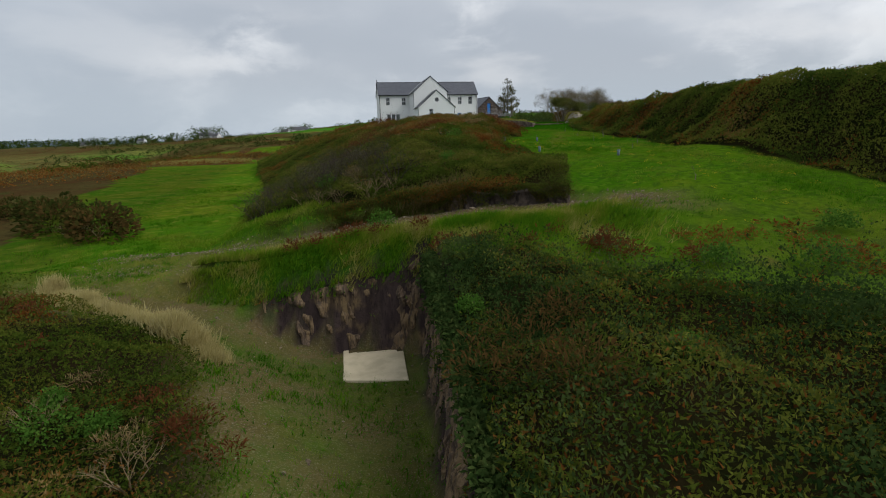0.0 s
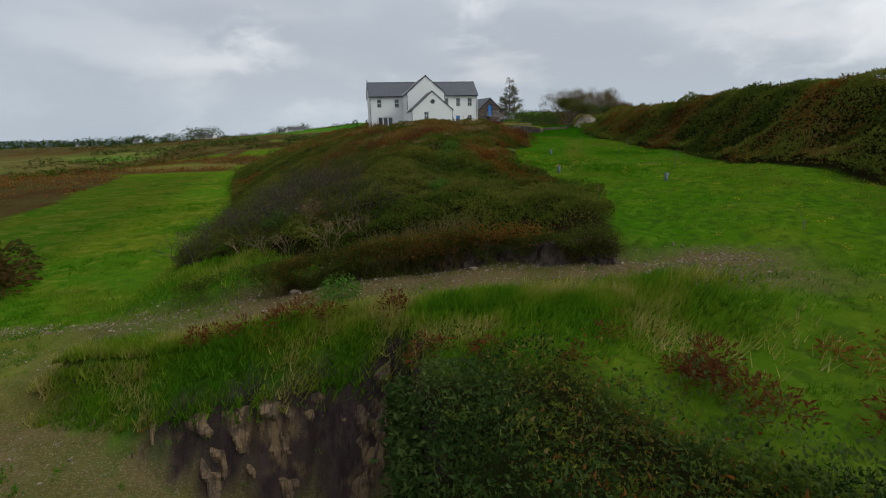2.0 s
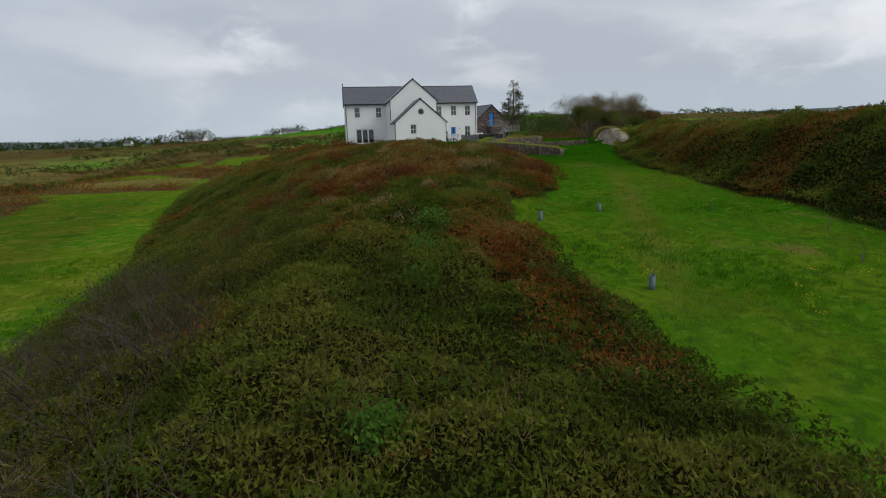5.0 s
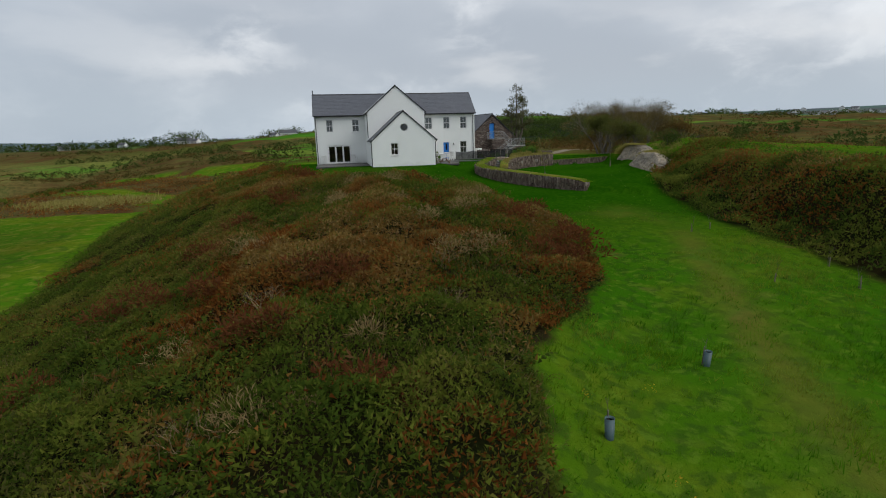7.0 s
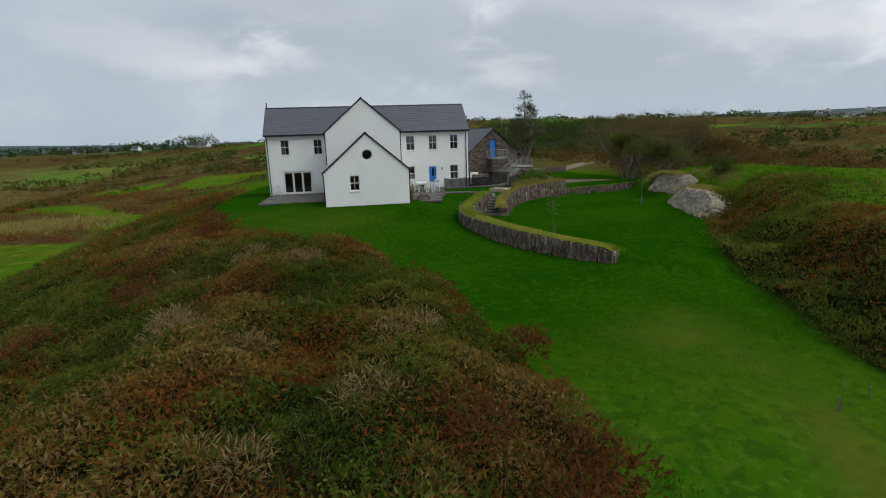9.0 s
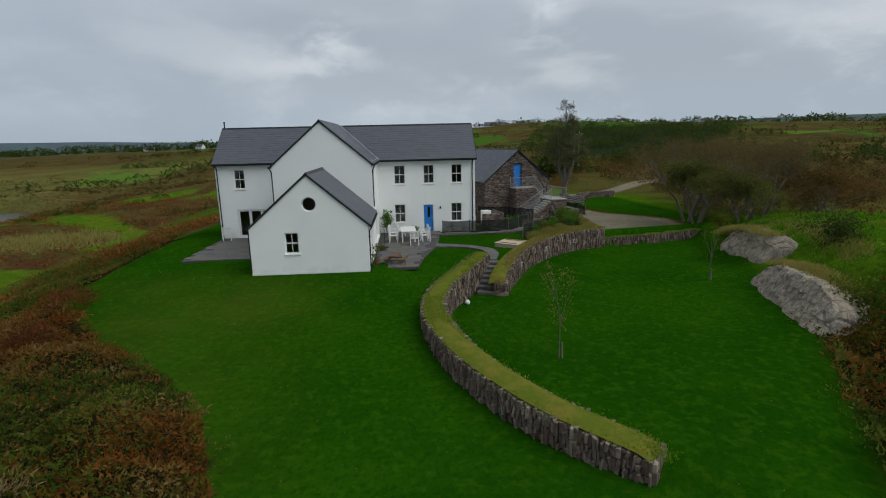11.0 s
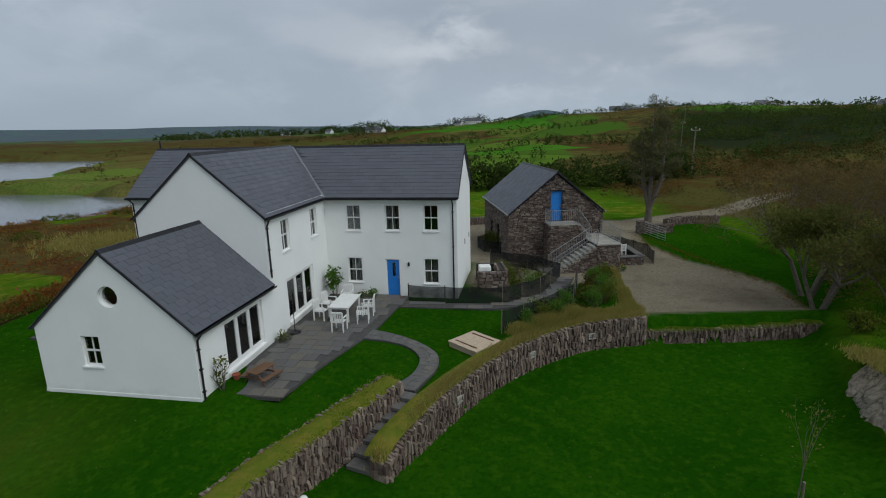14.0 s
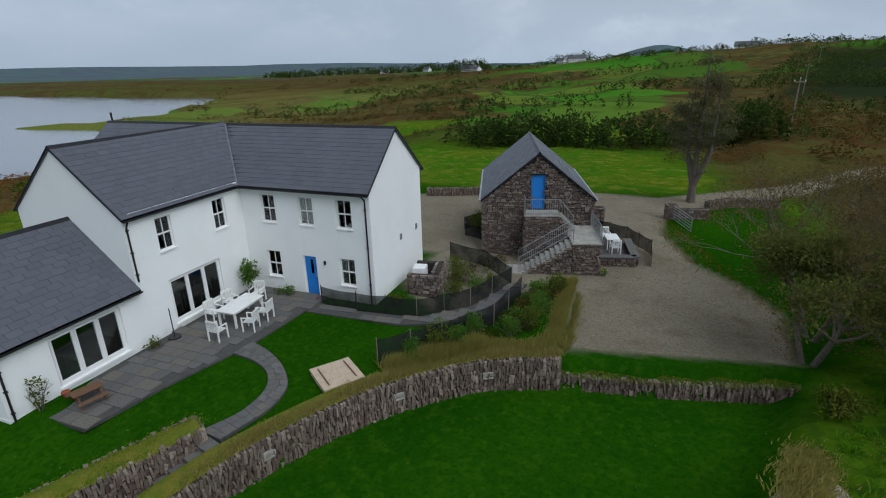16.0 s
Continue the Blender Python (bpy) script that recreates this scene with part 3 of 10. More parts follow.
def slab(outline, holes, thick, m):
    """A plate from a flat outline with holes (u, v), its face at w = 0, its back at w = -thick, placed by m."""
    bm = bmesh.new()
    edges = []
    for loop in (outline, *holes):
        vs = [bm.verts.new((u, v, 0)) for u, v in loop]
        edges += [bm.edges.new((vs[i], vs[(i + 1) % len(vs)])) for i in range(len(vs))]
    bmesh.ops.triangle_fill(bm, edges=edges, use_beauty=True, use_dissolve=False, normal=(0, 0, 1))
    bmesh.ops.recalc_face_normals(bm, faces=bm.faces[:])
    if bm.faces and sum(f.normal.z for f in bm.faces) < 0:
        bmesh.ops.reverse_faces(bm, faces=bm.faces[:])
    r = bmesh.ops.extrude_face_region(bm, geom=bm.faces[:])
    moved = [v for v in r["geom"] if isinstance(v, bmesh.types.BMVert)]
    bmesh.ops.translate(bm, vec=(0, 0, -thick), verts=moved)
    bmesh.ops.recalc_face_normals(bm, faces=bm.faces[:])
    bmesh.ops.transform(bm, matrix=m, verts=bm.verts[:])
    return bm


def upright(origin, along, out):
    """A frame with u along the wall, v up and w out of its face."""
    u, w = Vector(along).normalized(), Vector(out).normalized()
    v = Vector((0, 0, 1))
    return Matrix(((u.x, v.x, w.x, origin[0]), (u.y, v.y, w.y, origin[1]), (u.z, v.z, w.z, origin[2]), (0, 0, 0, 1)))


def rect(u0, v0, u1, v1):
    return [(u0, v0), (u1, v0), (u1, v1), (u0, v1)]


def numpy_mesh(name, verts, faces, material, tint=None, smooth=False):
    """One object from arrays; faces all triangles or all quads."""
    me = bpy.data.meshes.new(name)
    nv, nf, k = len(verts), len(faces), faces.shape[1]
    me.vertices.add(nv)
    me.vertices.foreach_set("co", np.ascontiguousarray(verts, np.float32).ravel())
    me.loops.add(nf * k)
    me.loops.foreach_set("vertex_index", np.ascontiguousarray(faces, np.int32).ravel())
    me.polygons.add(nf)
    me.polygons.foreach_set("loop_start", np.arange(0, nf * k, k, dtype=np.int32))
    me.polygons.foreach_set("loop_total", np.full(nf, k, np.int32))
    me.update(calc_edges=True)
    if tint is not None:
        a = me.attributes.new("tint", "FLOAT", "POINT")
        a.data.foreach_set("value", np.ascontiguousarray(tint, np.float32))
    me.materials.append(material)
    if smooth:
        me.shade_smooth()
    else:
        me.shade_flat()
    return new(name, me)


# ---- the lie of the land ----
def sm(a, b, v):
    t = np.clip((v - a) / (b - a), 0, 1)
    return t * t * (3 - 2 * t)


def soft_interp(v, xs, ys, r=2.0):
    return sum(np.interp(v + d * r, xs, ys) for d in (-1, -0.5, 0, 0.5, 1)) / 5


def vnoise(x, y, scale, seed=0):
    """Smooth value noise, -1 to 1."""
    x, y = np.asarray(x, float) / scale, np.asarray(y, float) / scale
    xi, yi = np.floor(x).astype(np.int64), np.floor(y).astype(np.int64)
    fx, fy = x - xi, y - yi
    fx, fy = fx * fx * (3 - 2 * fx), fy * fy * (3 - 2 * fy)

    def h(i, j):
        n = (i * 374761393 + j * 668265263 + seed * 974711) & 0xFFFFFFFF
        n = ((n ^ (n >> 13)) * 1274126177) & 0xFFFFFFFF
        return ((n ^ (n >> 16)) & 0xFFFF) / 32767.5 - 1

    return (h(xi, yi) * (1 - fx) + h(xi + 1, yi) * fx) * (1 - fy) + (h(xi, yi + 1) * (1 - fx) + h(xi + 1, yi + 1) * fx) * fy


def fbm(x, y, scale, octaves=4, seed=0):
    return sum(vnoise(x, y, scale / 2 ** k, seed + k) / 2 ** k for k in range(octaves)) / 1.6


def inside(x, y, poly):
    x, y = np.asarray(x, float), np.asarray(y, float)
    r = np.zeros(np.broadcast(x, y).shape, bool)
    for (x0, y0), (x1, y1) in zip(poly, poly[1:] + poly[:1]):
        c = ((y0 > y) != (y1 > y)) & (x < (x1 - x0) * (y - y0) / ((y1 - y0) or 1e-9) + x0)
        r ^= c
    return r


def edge_dist(x, y, line):
    """Distance to a polyline."""
    best = np.full(np.broadcast(x, y).shape, 1e9)
    for (x0, y0), (x1, y1) in zip(line, line[1:]):
        dx, dy = x1 - x0, y1 - y0
        t = np.clip(((x - x0) * dx + (y - y0) * dy) / (dx * dx + dy * dy), 0, 1)
        best = np.minimum(best, np.hypot(x - x0 - t * dx, y - y0 - t * dy))
    return best


def spline(pts, n=8):
    """A smooth line through points."""
    p = [Vector(q) for q in pts]
    out = []
    for i in range(len(p) - 1):
        a, b, c, d = p[max(i - 1, 0)], p[i], p[i + 1], p[min(i + 2, len(p) - 1)]
        for k in range(n):
            t = k / n
            out.append(0.5 * (2 * b + (c - a) * t + (2 * a - 5 * b + 4 * c - d) * t * t + (3 * b - a - 3 * c + d) * t ** 3))
    return out + [p[-1]]


# retaining wall: western arm, eastern arm, wing along the yard
WALL_W = spline([(9.15, -9.7), (7.78, -12.45), (6.52, -15.0), (6.05, -17.8), (6.6, -21.0), (7.8, -23.7), (9.2, -25.6), (10.9, -27.0)])
WALL_E = spline([(9.65, -12.9), (10.6, -10.5), (11.8, -8.0), (13.4, -5.6), (16.0, -3.2), (18.85, -2.05)])
WALL_Y = spline([(18.75, -2.0), (20.5, -1.72), (22.5, -1.4), (24.8, -0.85), (27.0, -0.3)])
BANK_Y = [-120, -90, -64, -52, -45, -37, -32, -28, -20, -11, -4, 0, 6]
BANK_X = [14.5, 14, 12.8, 13.8, 13.8, 13.3, 14.6, 15.9, 20.7, 24.0, 26.0, 27.7, 32]
LOWER = [tuple(v) for v in WALL_W] [::-1] + [(9.6, -10.2)] + [tuple(v) for v in WALL_E] + [tuple(v) for v in WALL_Y] + [(28, -2), (26.5, -10), (24, -18), (19, -27), (14, -30)]
HEATH_EDGE = [(-12, 3), (-12.3, -12), (-6.3, -18.8), (-2.5, -22), (-0.6, -24.5), (1.1, -28.5), (2.5, -33.5), (3.5, -37), (4.5, -40.5), (3.9, -43.5), (1.6, -46.6), (-0.7, -49.2), (-1.4, -53.0), (-1.0, -58), (-0.3, -62), (0.4, -66.5), (-0.9, -70.3), (-3.5, -69.2), (-6, -68.0), (-9.5, -67.1), (-12.0, -66.3), (-14.2, -64.4), (-18.0, -62.0), (-20.6, -58.8), (-21.6, -53.5), (-23.5, -42), (-26.5, -26), (-29, -12), (-31, 3)]


def plan(x, y):
    """The southern slope runs askew to the house: from the world's x, y to those of the slope's own plan."""
    x, y = np.asarray(x, float), np.asarray(y, float)
    yo = np.where(y < -36, -36 + (y + 36) / 1.075, y)
    return x - 0.108 * np.minimum(yo + 36, 0), yo


def height(x, y):
    wx, wy = np.asarray(x, float), np.asarray(y, float)
    x, y = plan(wx, wy)
    strip = soft_interp(y, [-400, -120, -95, -84, -80, -76, -72, -68, -64, -59, -50, -45, -39, -35, -27, -16, -9, 7, 14, 30, 60, 120, 200], [-14, -9.5, -8.1, -6.9, -6.35, -5.6, -4.95, -4.5, -3.9, -3.55, -3.05, -2.65, -2.1, -1.85, -1.28, -0.5, -0.02, -0.02, -0.7, -1.3, -2.4, -3.0, 0.0])
    strip = strip + 0.07 * np.clip(x - 3, -5, 8) * sm(-58, -66, y)
    west = soft_interp(y, [-120, -72, -60, 0, 60, 150], [-11.5, -9.0, -8.2, -7.0, -7.0, -6.0], 6)
    xc = soft_interp(y, [-66, -61, -50, -40, -30, -24, -16, 0, 30, 80], [-9.0, -8.5, -6.0, -4.5, -4.0, -6.0, -9.0, -12.0, -13, -16], 1)
    zc = soft_interp(y, [-66, -61, -58, -50, -45, -40, -36, -30, -24, -16, -9, 0, 30, 80], [-4.4, -3.55, -3.1, -2.05, -1.5, -0.8, -0.55, -0.3, -0.35, -0.42, -0.1, -0.1, -1.2, -2.6], 1)
    xe = soft_interp(y, [-66, -50, -42, -36, -30, -24, -16, 0, 30], [0.8, 1.0, 4.2, 4.6, 2.4, -0.3, -4, -8, -8], 1)
    xf = soft_interp(y, [-66, -58, -42, -26, 0, 60], [-21.5, -21.5, -23.5, -27, -32, -38], 2)
    s_w = np.clip((x - xf) / (xc - xf), 0, 1)
    s_w = 0.5 * s_w + 0.2 * s_w * s_w * (3 - 2 * s_w) + 0.3 * (1 - (1 - s_w) ** 2)
    s_e = sm(0.55, 1.04, (x - xc) / (xe - xc))
    z = np.where(x < xc, west + (zc - west) * s_w, zc + (strip - zc) * s_e)
    # bank on the east
    bx = soft_interp(y, BANK_Y, BANK_X, 1.5)
    top = soft_interp(y, [-120, -75, -60, -48, -40, -30, -22, -10, -4, 1, 6], [-0.3, 0.35, 0.8, 1.05, 0.4, 0.3, 1.2, 1.55, 1.1, -0.4, -0.6], 1.5)
    up = sm(0.0, 5.0, x - bx)
    z = z + (top - z) * up
    z = z - 0.06 * np.clip(x - bx - 7, 0, 60) * up
    # cut at the south end of the mound, and the track below it
    yc = np.interp(x, [-30, -22, -13, -6, -1, 3], [-63, -64.9, -66.4, -68.2, -70.6, -72.6])
    floor = np.interp(x, [-40, -22, -17, -13.5, -11, -8, -3, 1, 12], [-9.1, -8.4, -7.75, -7.25, -6.8, -6.45, -5.85, -5.5, -4.4])
    top_c = floor + np.minimum(z - floor, np.interp(x, [-22, -17, -13, -6, -1], [0.5, 0.7, 1.0, 1.3, 1.2]))
    rise = top_c + (z - top_c) * sm(0.3, 3.6, y - yc)
    cut = floor + (rise - floor) * sm(-0.3, 0.7, y - yc)
    z = np.where(y < yc + 5.5, z + (cut - z) * sm(4, -1.5, x), z)
    # grassy spur between the track and the pit
    ys = np.interp(x, [-20, -14, -10, -5.5, -2, 2, 8], [-69.0, -70.4, -71.2, -72.7, -73.6, -74.8, -77.5])
    zs = np.interp(x, [-21, -17, -14, -10.8, -8, -5.6, -3, 0, 3, 8], [-8.5, -7.9, -7.25, -6.65, -6.25, -6.0, -6.0, -6.3, -6.8, -8.0])
    dn = np.abs(y - ys)
    spur = zs - 0.35 * np.clip(dn - 0.4, 0, None) ** 1.25
    spur = np.where((y < ys) & (x < -8), zs - 1.25 * np.clip(dn - 0.1, 0, None), spur)
    z = np.where((y < yc + 1) & (x > -21), np.maximum(z, spur - 0.6 * sm(-3, 3, x)), z)
    # ground south of the spur
    plateau = np.interp(y, [-130, -95, -84, -78, -74], [-10, -8.3, -7.2, -6.4, -5.75]) + 0.11 * np.clip(x, -9, 12)
    south = (y < ys)
    z = np.where(south & (x > -9) & (x < bx), z + (np.minimum(np.maximum(plateau, -9), np.maximum(zs, plateau * sm(-4, 0, x) - 20 * sm(0, -4, x))) - z) * sm(0.1, -2.4, y - ys), z)
    z = np.where(south & (x >= bx), plateau + (np.maximum(top, plateau) - plateau) * up, z)
    # pit
    yn = np.interp(x, [-22, -19, -14, -9, -8], [-69.8, -70.6, -72.0, -72.9, -73.1])
    pit = np.interp(x - 0.35 * np.clip(-73 - y, 0, 30), [-32, -23, -18, -15.2, -13, -5], [-9.0, -9.2, -10.1, -11.35, -12.0, -12.05])
    xw = np.interp(y, [-110, -92, -83, -74.6, -69], [-10.8, -11.6, -13.4, -17.2, -30])
    inpit = (y < yn + 1.1) & (x < -8.2)
    lip = np.where(x > -20, z, pit)
    n_face = sm(-0.35, 0.12, y - yn)
    e_face = sm(-9.1, -8.1, x)
    pz = pit + (np.maximum(zs - 1.75, pit) - pit) * n_face * (x > -20) + np.minimum(1.6, np.maximum(zs - 0.15 - pit, 0)) * sm(0.0, 1.1, y - yn) * (x > -20)
    e_top = np.interp(y, [-130, -95, -84, -78, -74], [-10, -8.8, -8.0, -7.2, -6.6])
    pz = np.maximum(pz, pit + (e_top - pit) * e_face)
    bank = np.interp(y, [-120, -95, -84, -76, -70], [-12.5, -11.3, -10.6, -9.4, -8.4])
    w_face = sm(0.3, -3.2, x - xw) * (y < np.interp(x, [-40, -29, -17.5], [-66.5, -69.5, -74.8]))
    pz = pz + (bank + 0.6 * sm(-3, -9, x - xw) - pz) * w_face
    keep = sm(-10.2, -8.2, x) * sm(-0.1, 0.5, y - yn)
    z = np.where(inpit, pz + (z - pz) * keep, z)
    z = np.where((x < -20) & (y < -66), np.where(y < yn + 0.6, pz, west), z)
    # lower lawn inside the wall
    low = inside(x, y, LOWER)
    lz = -1.05 + 0.35 * sm(14, 23, x) * sm(-4, -13, y)
    z = np.where(low & (x < bx + 0.5), lz + (z - lz) * sm(-1.5, 0.5, x - bx), z)
    # yard
    yard = sm(10.5, 14, x) * sm(-1.2, 1.0, y - 0.12 * (x - 18)) * sm(46, 34, x) * sm(60, 40, y)
    yz = np.interp(y, [-2, 6, 12, 30, 60], [-0.35, -0.55, -0.85, -1.15, -2.0])
    z = z + (yz - z) * yard
    # raised planting bed behind the wall
    bed_p = inside(x, y, [(12.9, -5.6), (13.5, -5.2), (16.0, -2.95), (18.75, -1.85), (18.6, 5.1), (17.0, 4.4), (16.2, -0.2), (14.6, -2.5), (12.7, -4.6)])
    z = np.where(bed_p, 0.25, z)
    z = z + 0.26 * np.exp(-((y + 11.2) / 2.6) ** 2) * sm(5.2, 3.8, x) * sm(-10, -6, x)
    x, y = wx, wy
    # far country
    r = np.hypot(x, y + 10)
    az = np.degrees(np.arctan2(x, y + 10))
    f = sm(55, 190, r)
    hill = 20 * sm(100, 600, r) * np.exp(-((az - 18) / 30) ** 2) + 48 * sm(800, 2300, r) * np.exp(-((az - 52) / 26) ** 2) + 10 * sm(120, 500, r) * np.exp(-((az - 80) / 40) ** 2)
    hill = hill + 62 * np.exp(-((x - 56) / 170) ** 2 - ((y - 2646) / 200) ** 2)
    roll = (fbm(x, y, 150, 4, 3) * 4.5 + fbm(x, y, 40, 3, 9) * 1.8) * sm(70, 260, r) * (1 - 0.35 * sm(-15, -40, az)) + np.maximum(fbm(x, y, 26, 3, 11), -0.25) * 3.6 * sm(60, 130, r) * sm(620, 350, r) * sm(12, 0, az) + fbm(x, y, 900, 3, 21) * 10 * sm(600, 1800, r)
    far = np.where(az < 0, np.interp(az, [-180, -95, -40, -10, 0], [-9, -8.5, -7.5, -3, -2]), np.interp(az, [0, 40, 90, 180], [-2, -1, -3, -9])) + hill + roll
    far = far - 4.5 * sm(55, 105, -x) * sm(-15, -35, az) * sm(700, 300, r)
    z = z + (far - z) * f
    z = z + (34 + 22 * vnoise(x, y, 700, 18)) * sm(2200, 3600, r) * sm(-8, -30, az)
    # the estuary to the west
    xs = np.interp(y, [-600, 0, 70, 120, 142, 150, 200, 262, 370, 420, 500], [-175, -118, -104, -108, -116, -215, -255, -290, -335, -700, -2500]) + 7 * vnoise(x, y, 40, 5)
    shore = sm(22, -30, x - xs)
    bed = -19.0 + 8.5 * np.exp(-((x + 215) / 75) ** 2 - ((y - 168 - 0.3 * (x + 215)) / 20) ** 2) + 6.5 * np.exp(-((x + 420) / 60) ** 2 - ((y - 300) / 8) ** 2)
    bed = bed + 14 * sm(-900, -1300, x) + (38 + 18 * vnoise(x, y, 800, 8)) * sm(1700, 3300, r)
    z = z + (bed - z) * shore
    # unevenness of the near ground
    mown = lawn_mask(wx, wy)
    z = z + (1 - f) * (1 - mown) * (fbm(x, y, 3.2, 3, 31) * 0.16 + np.clip(fbm(x, y, 1.2, 2, 33), -0.2, 1) * 0.10) * sm(-40, -20, x) * sm(8, 4, y)
    return z


def lawn_mask(x, y):
    x, y = plan(x, y)
    bx = np.interp(y, BANK_Y, BANK_X)
    m = sm(-44, -31, y) * sm(0.5, -0.5, x - bx) * sm(34, 28, y)
    out = inside(x, y, HEATH_EDGE)
    return m * np.where(out, 0, 1) * sm(-14, -12, x)


def heath_mask(x, y):
    x, y = plan(x, y)
    bx = np.interp(y, BANK_Y, BANK_X)
    a = inside(x, y, HEATH_EDGE).astype(float)
    b = sm(-0.6, 0.3, x - bx) * sm(-17, -23, y) * sm(60, 40, x) * (1 - 0.9 * sm(5.5, 8.5, x - bx + 2 * fbm(x, y, 6, 2, 16)) * sm(-48, -38, y))
    edge = np.interp(x, [-9, -7, -5.2, -4, -3, -1.5, 0.5, 2.3, 6, 10, 14, 20], [-74.8, -75.5, -76.1, -77.2, -78.6, -80.5, -82.6, -84.3, -86.4, -87.2, -86, -80]) + 0.9 * fbm(x, y, 4, 3, 15)
    c = sm(0.5, -0.8, y - edge) * sm(-9.1, -8.6, x) * sm(-125, -110, y)
    xw = np.interp(y, [-110, -92, -83, -74.6, -69], [-10.8, -11.6, -13.4, -17.2, -30])
    d = sm(-0.6, -1.6, x - xw) * (y < np.interp(x, [-40, -29, -17.5], [-66.5, -70.2, -75.5])) * sm(-60, -45, x)
    e = 0.35 * sm(-33, -38, x + 0.1 * y) * sm(-85, -70, x) * sm(30, 0, y) * sm(0.05, -0.1, fbm(x, y, 40, 3, 77) - 0.25)
    return np.maximum.reduce([a, b, c, d, e])


# bright fields, and the brown strip at the lawn's edge
LUSH = [[(-31, -9), (-33, 20), (-34, 23), (-46, 24.5), (-58, 27), (-50, 0), (-46, -18), (-44, -42), (-34, -75), (-22, -72), (-24, -42), (-27, -24)],
        [(-62, 62), (-76, 85), (-60, 73.5), (-51, 64), (-40, 48), (-35, 34), (-39.5, 33.5), (-41.5, 39.5), (-44, 46)], [(-14, 36), (18, 28), (24, 31), (29, 40), (25, 60), (10, 66), (-12, 58)],
        [(-52, 96), (-30, 92), (-20, 112), (-48, 118)], [(-8, 84), (26, 80), (30, 96), (-4, 104)], [(-72, 98), (-58, 94), (-52, 108), (-66, 112)], [(-84, 62), (-74, 58), (-70, 68), (-80, 74)]]
RUST_STRIP = [(-13.5, 16), (-13.2, 2), (-14, -10), (-22, -14), (-27, -8), (-29, 12), (-27, 34), (-18, 30)]


def spaced(stops):
    """Grid lines: (start, step, end) stretches joined, growing at the far ends."""
    out = []
    for a, step, b in stops:
        out += list(np.arange(a, b - step * 0.5, step))
    return np.array(out + [stops[-1][2]])


def grow(a, step, end, rate=1.12):
    out, v = [], a
    while abs(v) < end:
        step *= rate
        v = v + math.copysign(step, a)
        out.append(v)
    return out


def build_ground():
    xs = spaced([(-40, 0.6, -24), (-24, 0.42, 30), (30, 0.7, 48)])
    ys = spaced([(-100, 0.5, -85), (-85, 0.42, 2), (2, 0.6, 50)])
    xs = np.array(sorted(grow(-40, 0.6, 4600, 1.085)) + list(xs) + grow(48, 0.7, 4600, 1.085))
    ys = np.array(sorted(grow(-100, 0.6, 4600, 1.12)) + list(ys) + grow(50, 0.6, 4600, 1.07))
    X, Y = np.meshgrid(xs, ys)
    Z = height(X, Y)
    nx, ny = len(xs), len(ys)
    i = np.arange(nx * ny).reshape(ny, nx)
    F = np.stack([i[:-1, :-1], i[:-1, 1:], i[1:, 1:], i[1:, :-1]], -1).reshape(-1, 4)
    ob = numpy_mesh("ground", np.stack([X, Y, Z], -1).reshape(-1, 3), F, GROUND, smooth=True)
    gx = np.gradient(Z, axis=1) / np.gradient(X, axis=1)
    gy = np.gradient(Z, axis=0) / np.gradient(Y, axis=0)
    slope = np.hypot(gx, gy)
    r = np.hypot(X, Y + 10)
    far = sm(60, 120, r + 12 * fbm(X, Y, 25, 3, 4))
    az = np.degrees(np.arctan2(X, Y + 10))
    wob = 3.0 * fbm(X, Y, 14, 3, 52)
    in_any = lambda polys: np.maximum.reduce([inside(X + wob, Y + wob, p).astype(float) for p in polys])
    lush = in_any(LUSH)
    rust = sm(-30, -36, X + 0.1 * np.clip(Y, -60, 40) + wob) * sm(-140, -100, X) * (Y > -110) * sm(260, 150, Y) * sm(-14, -22, az)
    rust = np.maximum(rust, inside(X + wob * 0.6, Y + wob * 0.6, RUST_STRIP).astype(float))
    rust = np.maximum(rust, 0.85 * sm(27, 33, X + wob - 6 * sm(36, 30, Y)) * sm(6, 16, Y) * sm(110, 80, Y) * sm(120, 95, X))
    rust = np.maximum(rust, 0.8 * sm(-60, -110, X) * sm(300, 350, Y) * sm(900, 700, Y))
    tuss = np.exp(-(((X + 49) / 8) ** 2 + ((Y - 41.5) / 6) ** 2) * 1.3) * 1.3 + 0.6 * sm(-110, -122, X) * sm(141, 150, Y) * sm(420, 360, Y) * (X > -420) + 0.3 * inside(X, Y, [(-110, 95), (-60, 120), (-75, 190), (-150, 220), (-140, 140)])
    tuss = np.clip(tuss * (0.7 + 0.8 * fbm(X, Y, 8, 3, 58)), 0, 1)
    green = (sm(-16, -9, az) * sm(11, 6, az) + 0.45 * sm(-75, -60, az) * sm(-16, -22, az)) * sm(70, 110, r)
    wood = sm(16, 18, az + 2 * fbm(X, Y, 60, 3, 6)) * sm(37, 34, az) * sm(150, 190, r + 25 * fbm(X, Y, 70, 3, 7)) * sm(430, 360, r)
    WX, WY = X, Y
    X, Y = plan(X, Y)
    steep = sm(1.7, 2.4, slope) * (r < 110) * (Y < -60) * (X < 4)
    yc = np.interp(X, [-30, -22, -13, -6, -1, 3], [-63, -64.9, -66.4, -68.2, -70.6, -72.6])
    ys_ = np.interp(X, [-20, -14, -10, -5.5, -2, 2, 8], [-69.0, -70.4, -71.2, -72.7, -73.6, -74.8, -77.5])
    track = sm(0.4, -0.4, Y - yc) * sm(0.6, 1.6, Y - ys_ + 1.4 * sm(-3, -0.5, X)) * sm(5.5, 1, X) * sm(-30, -14, X)
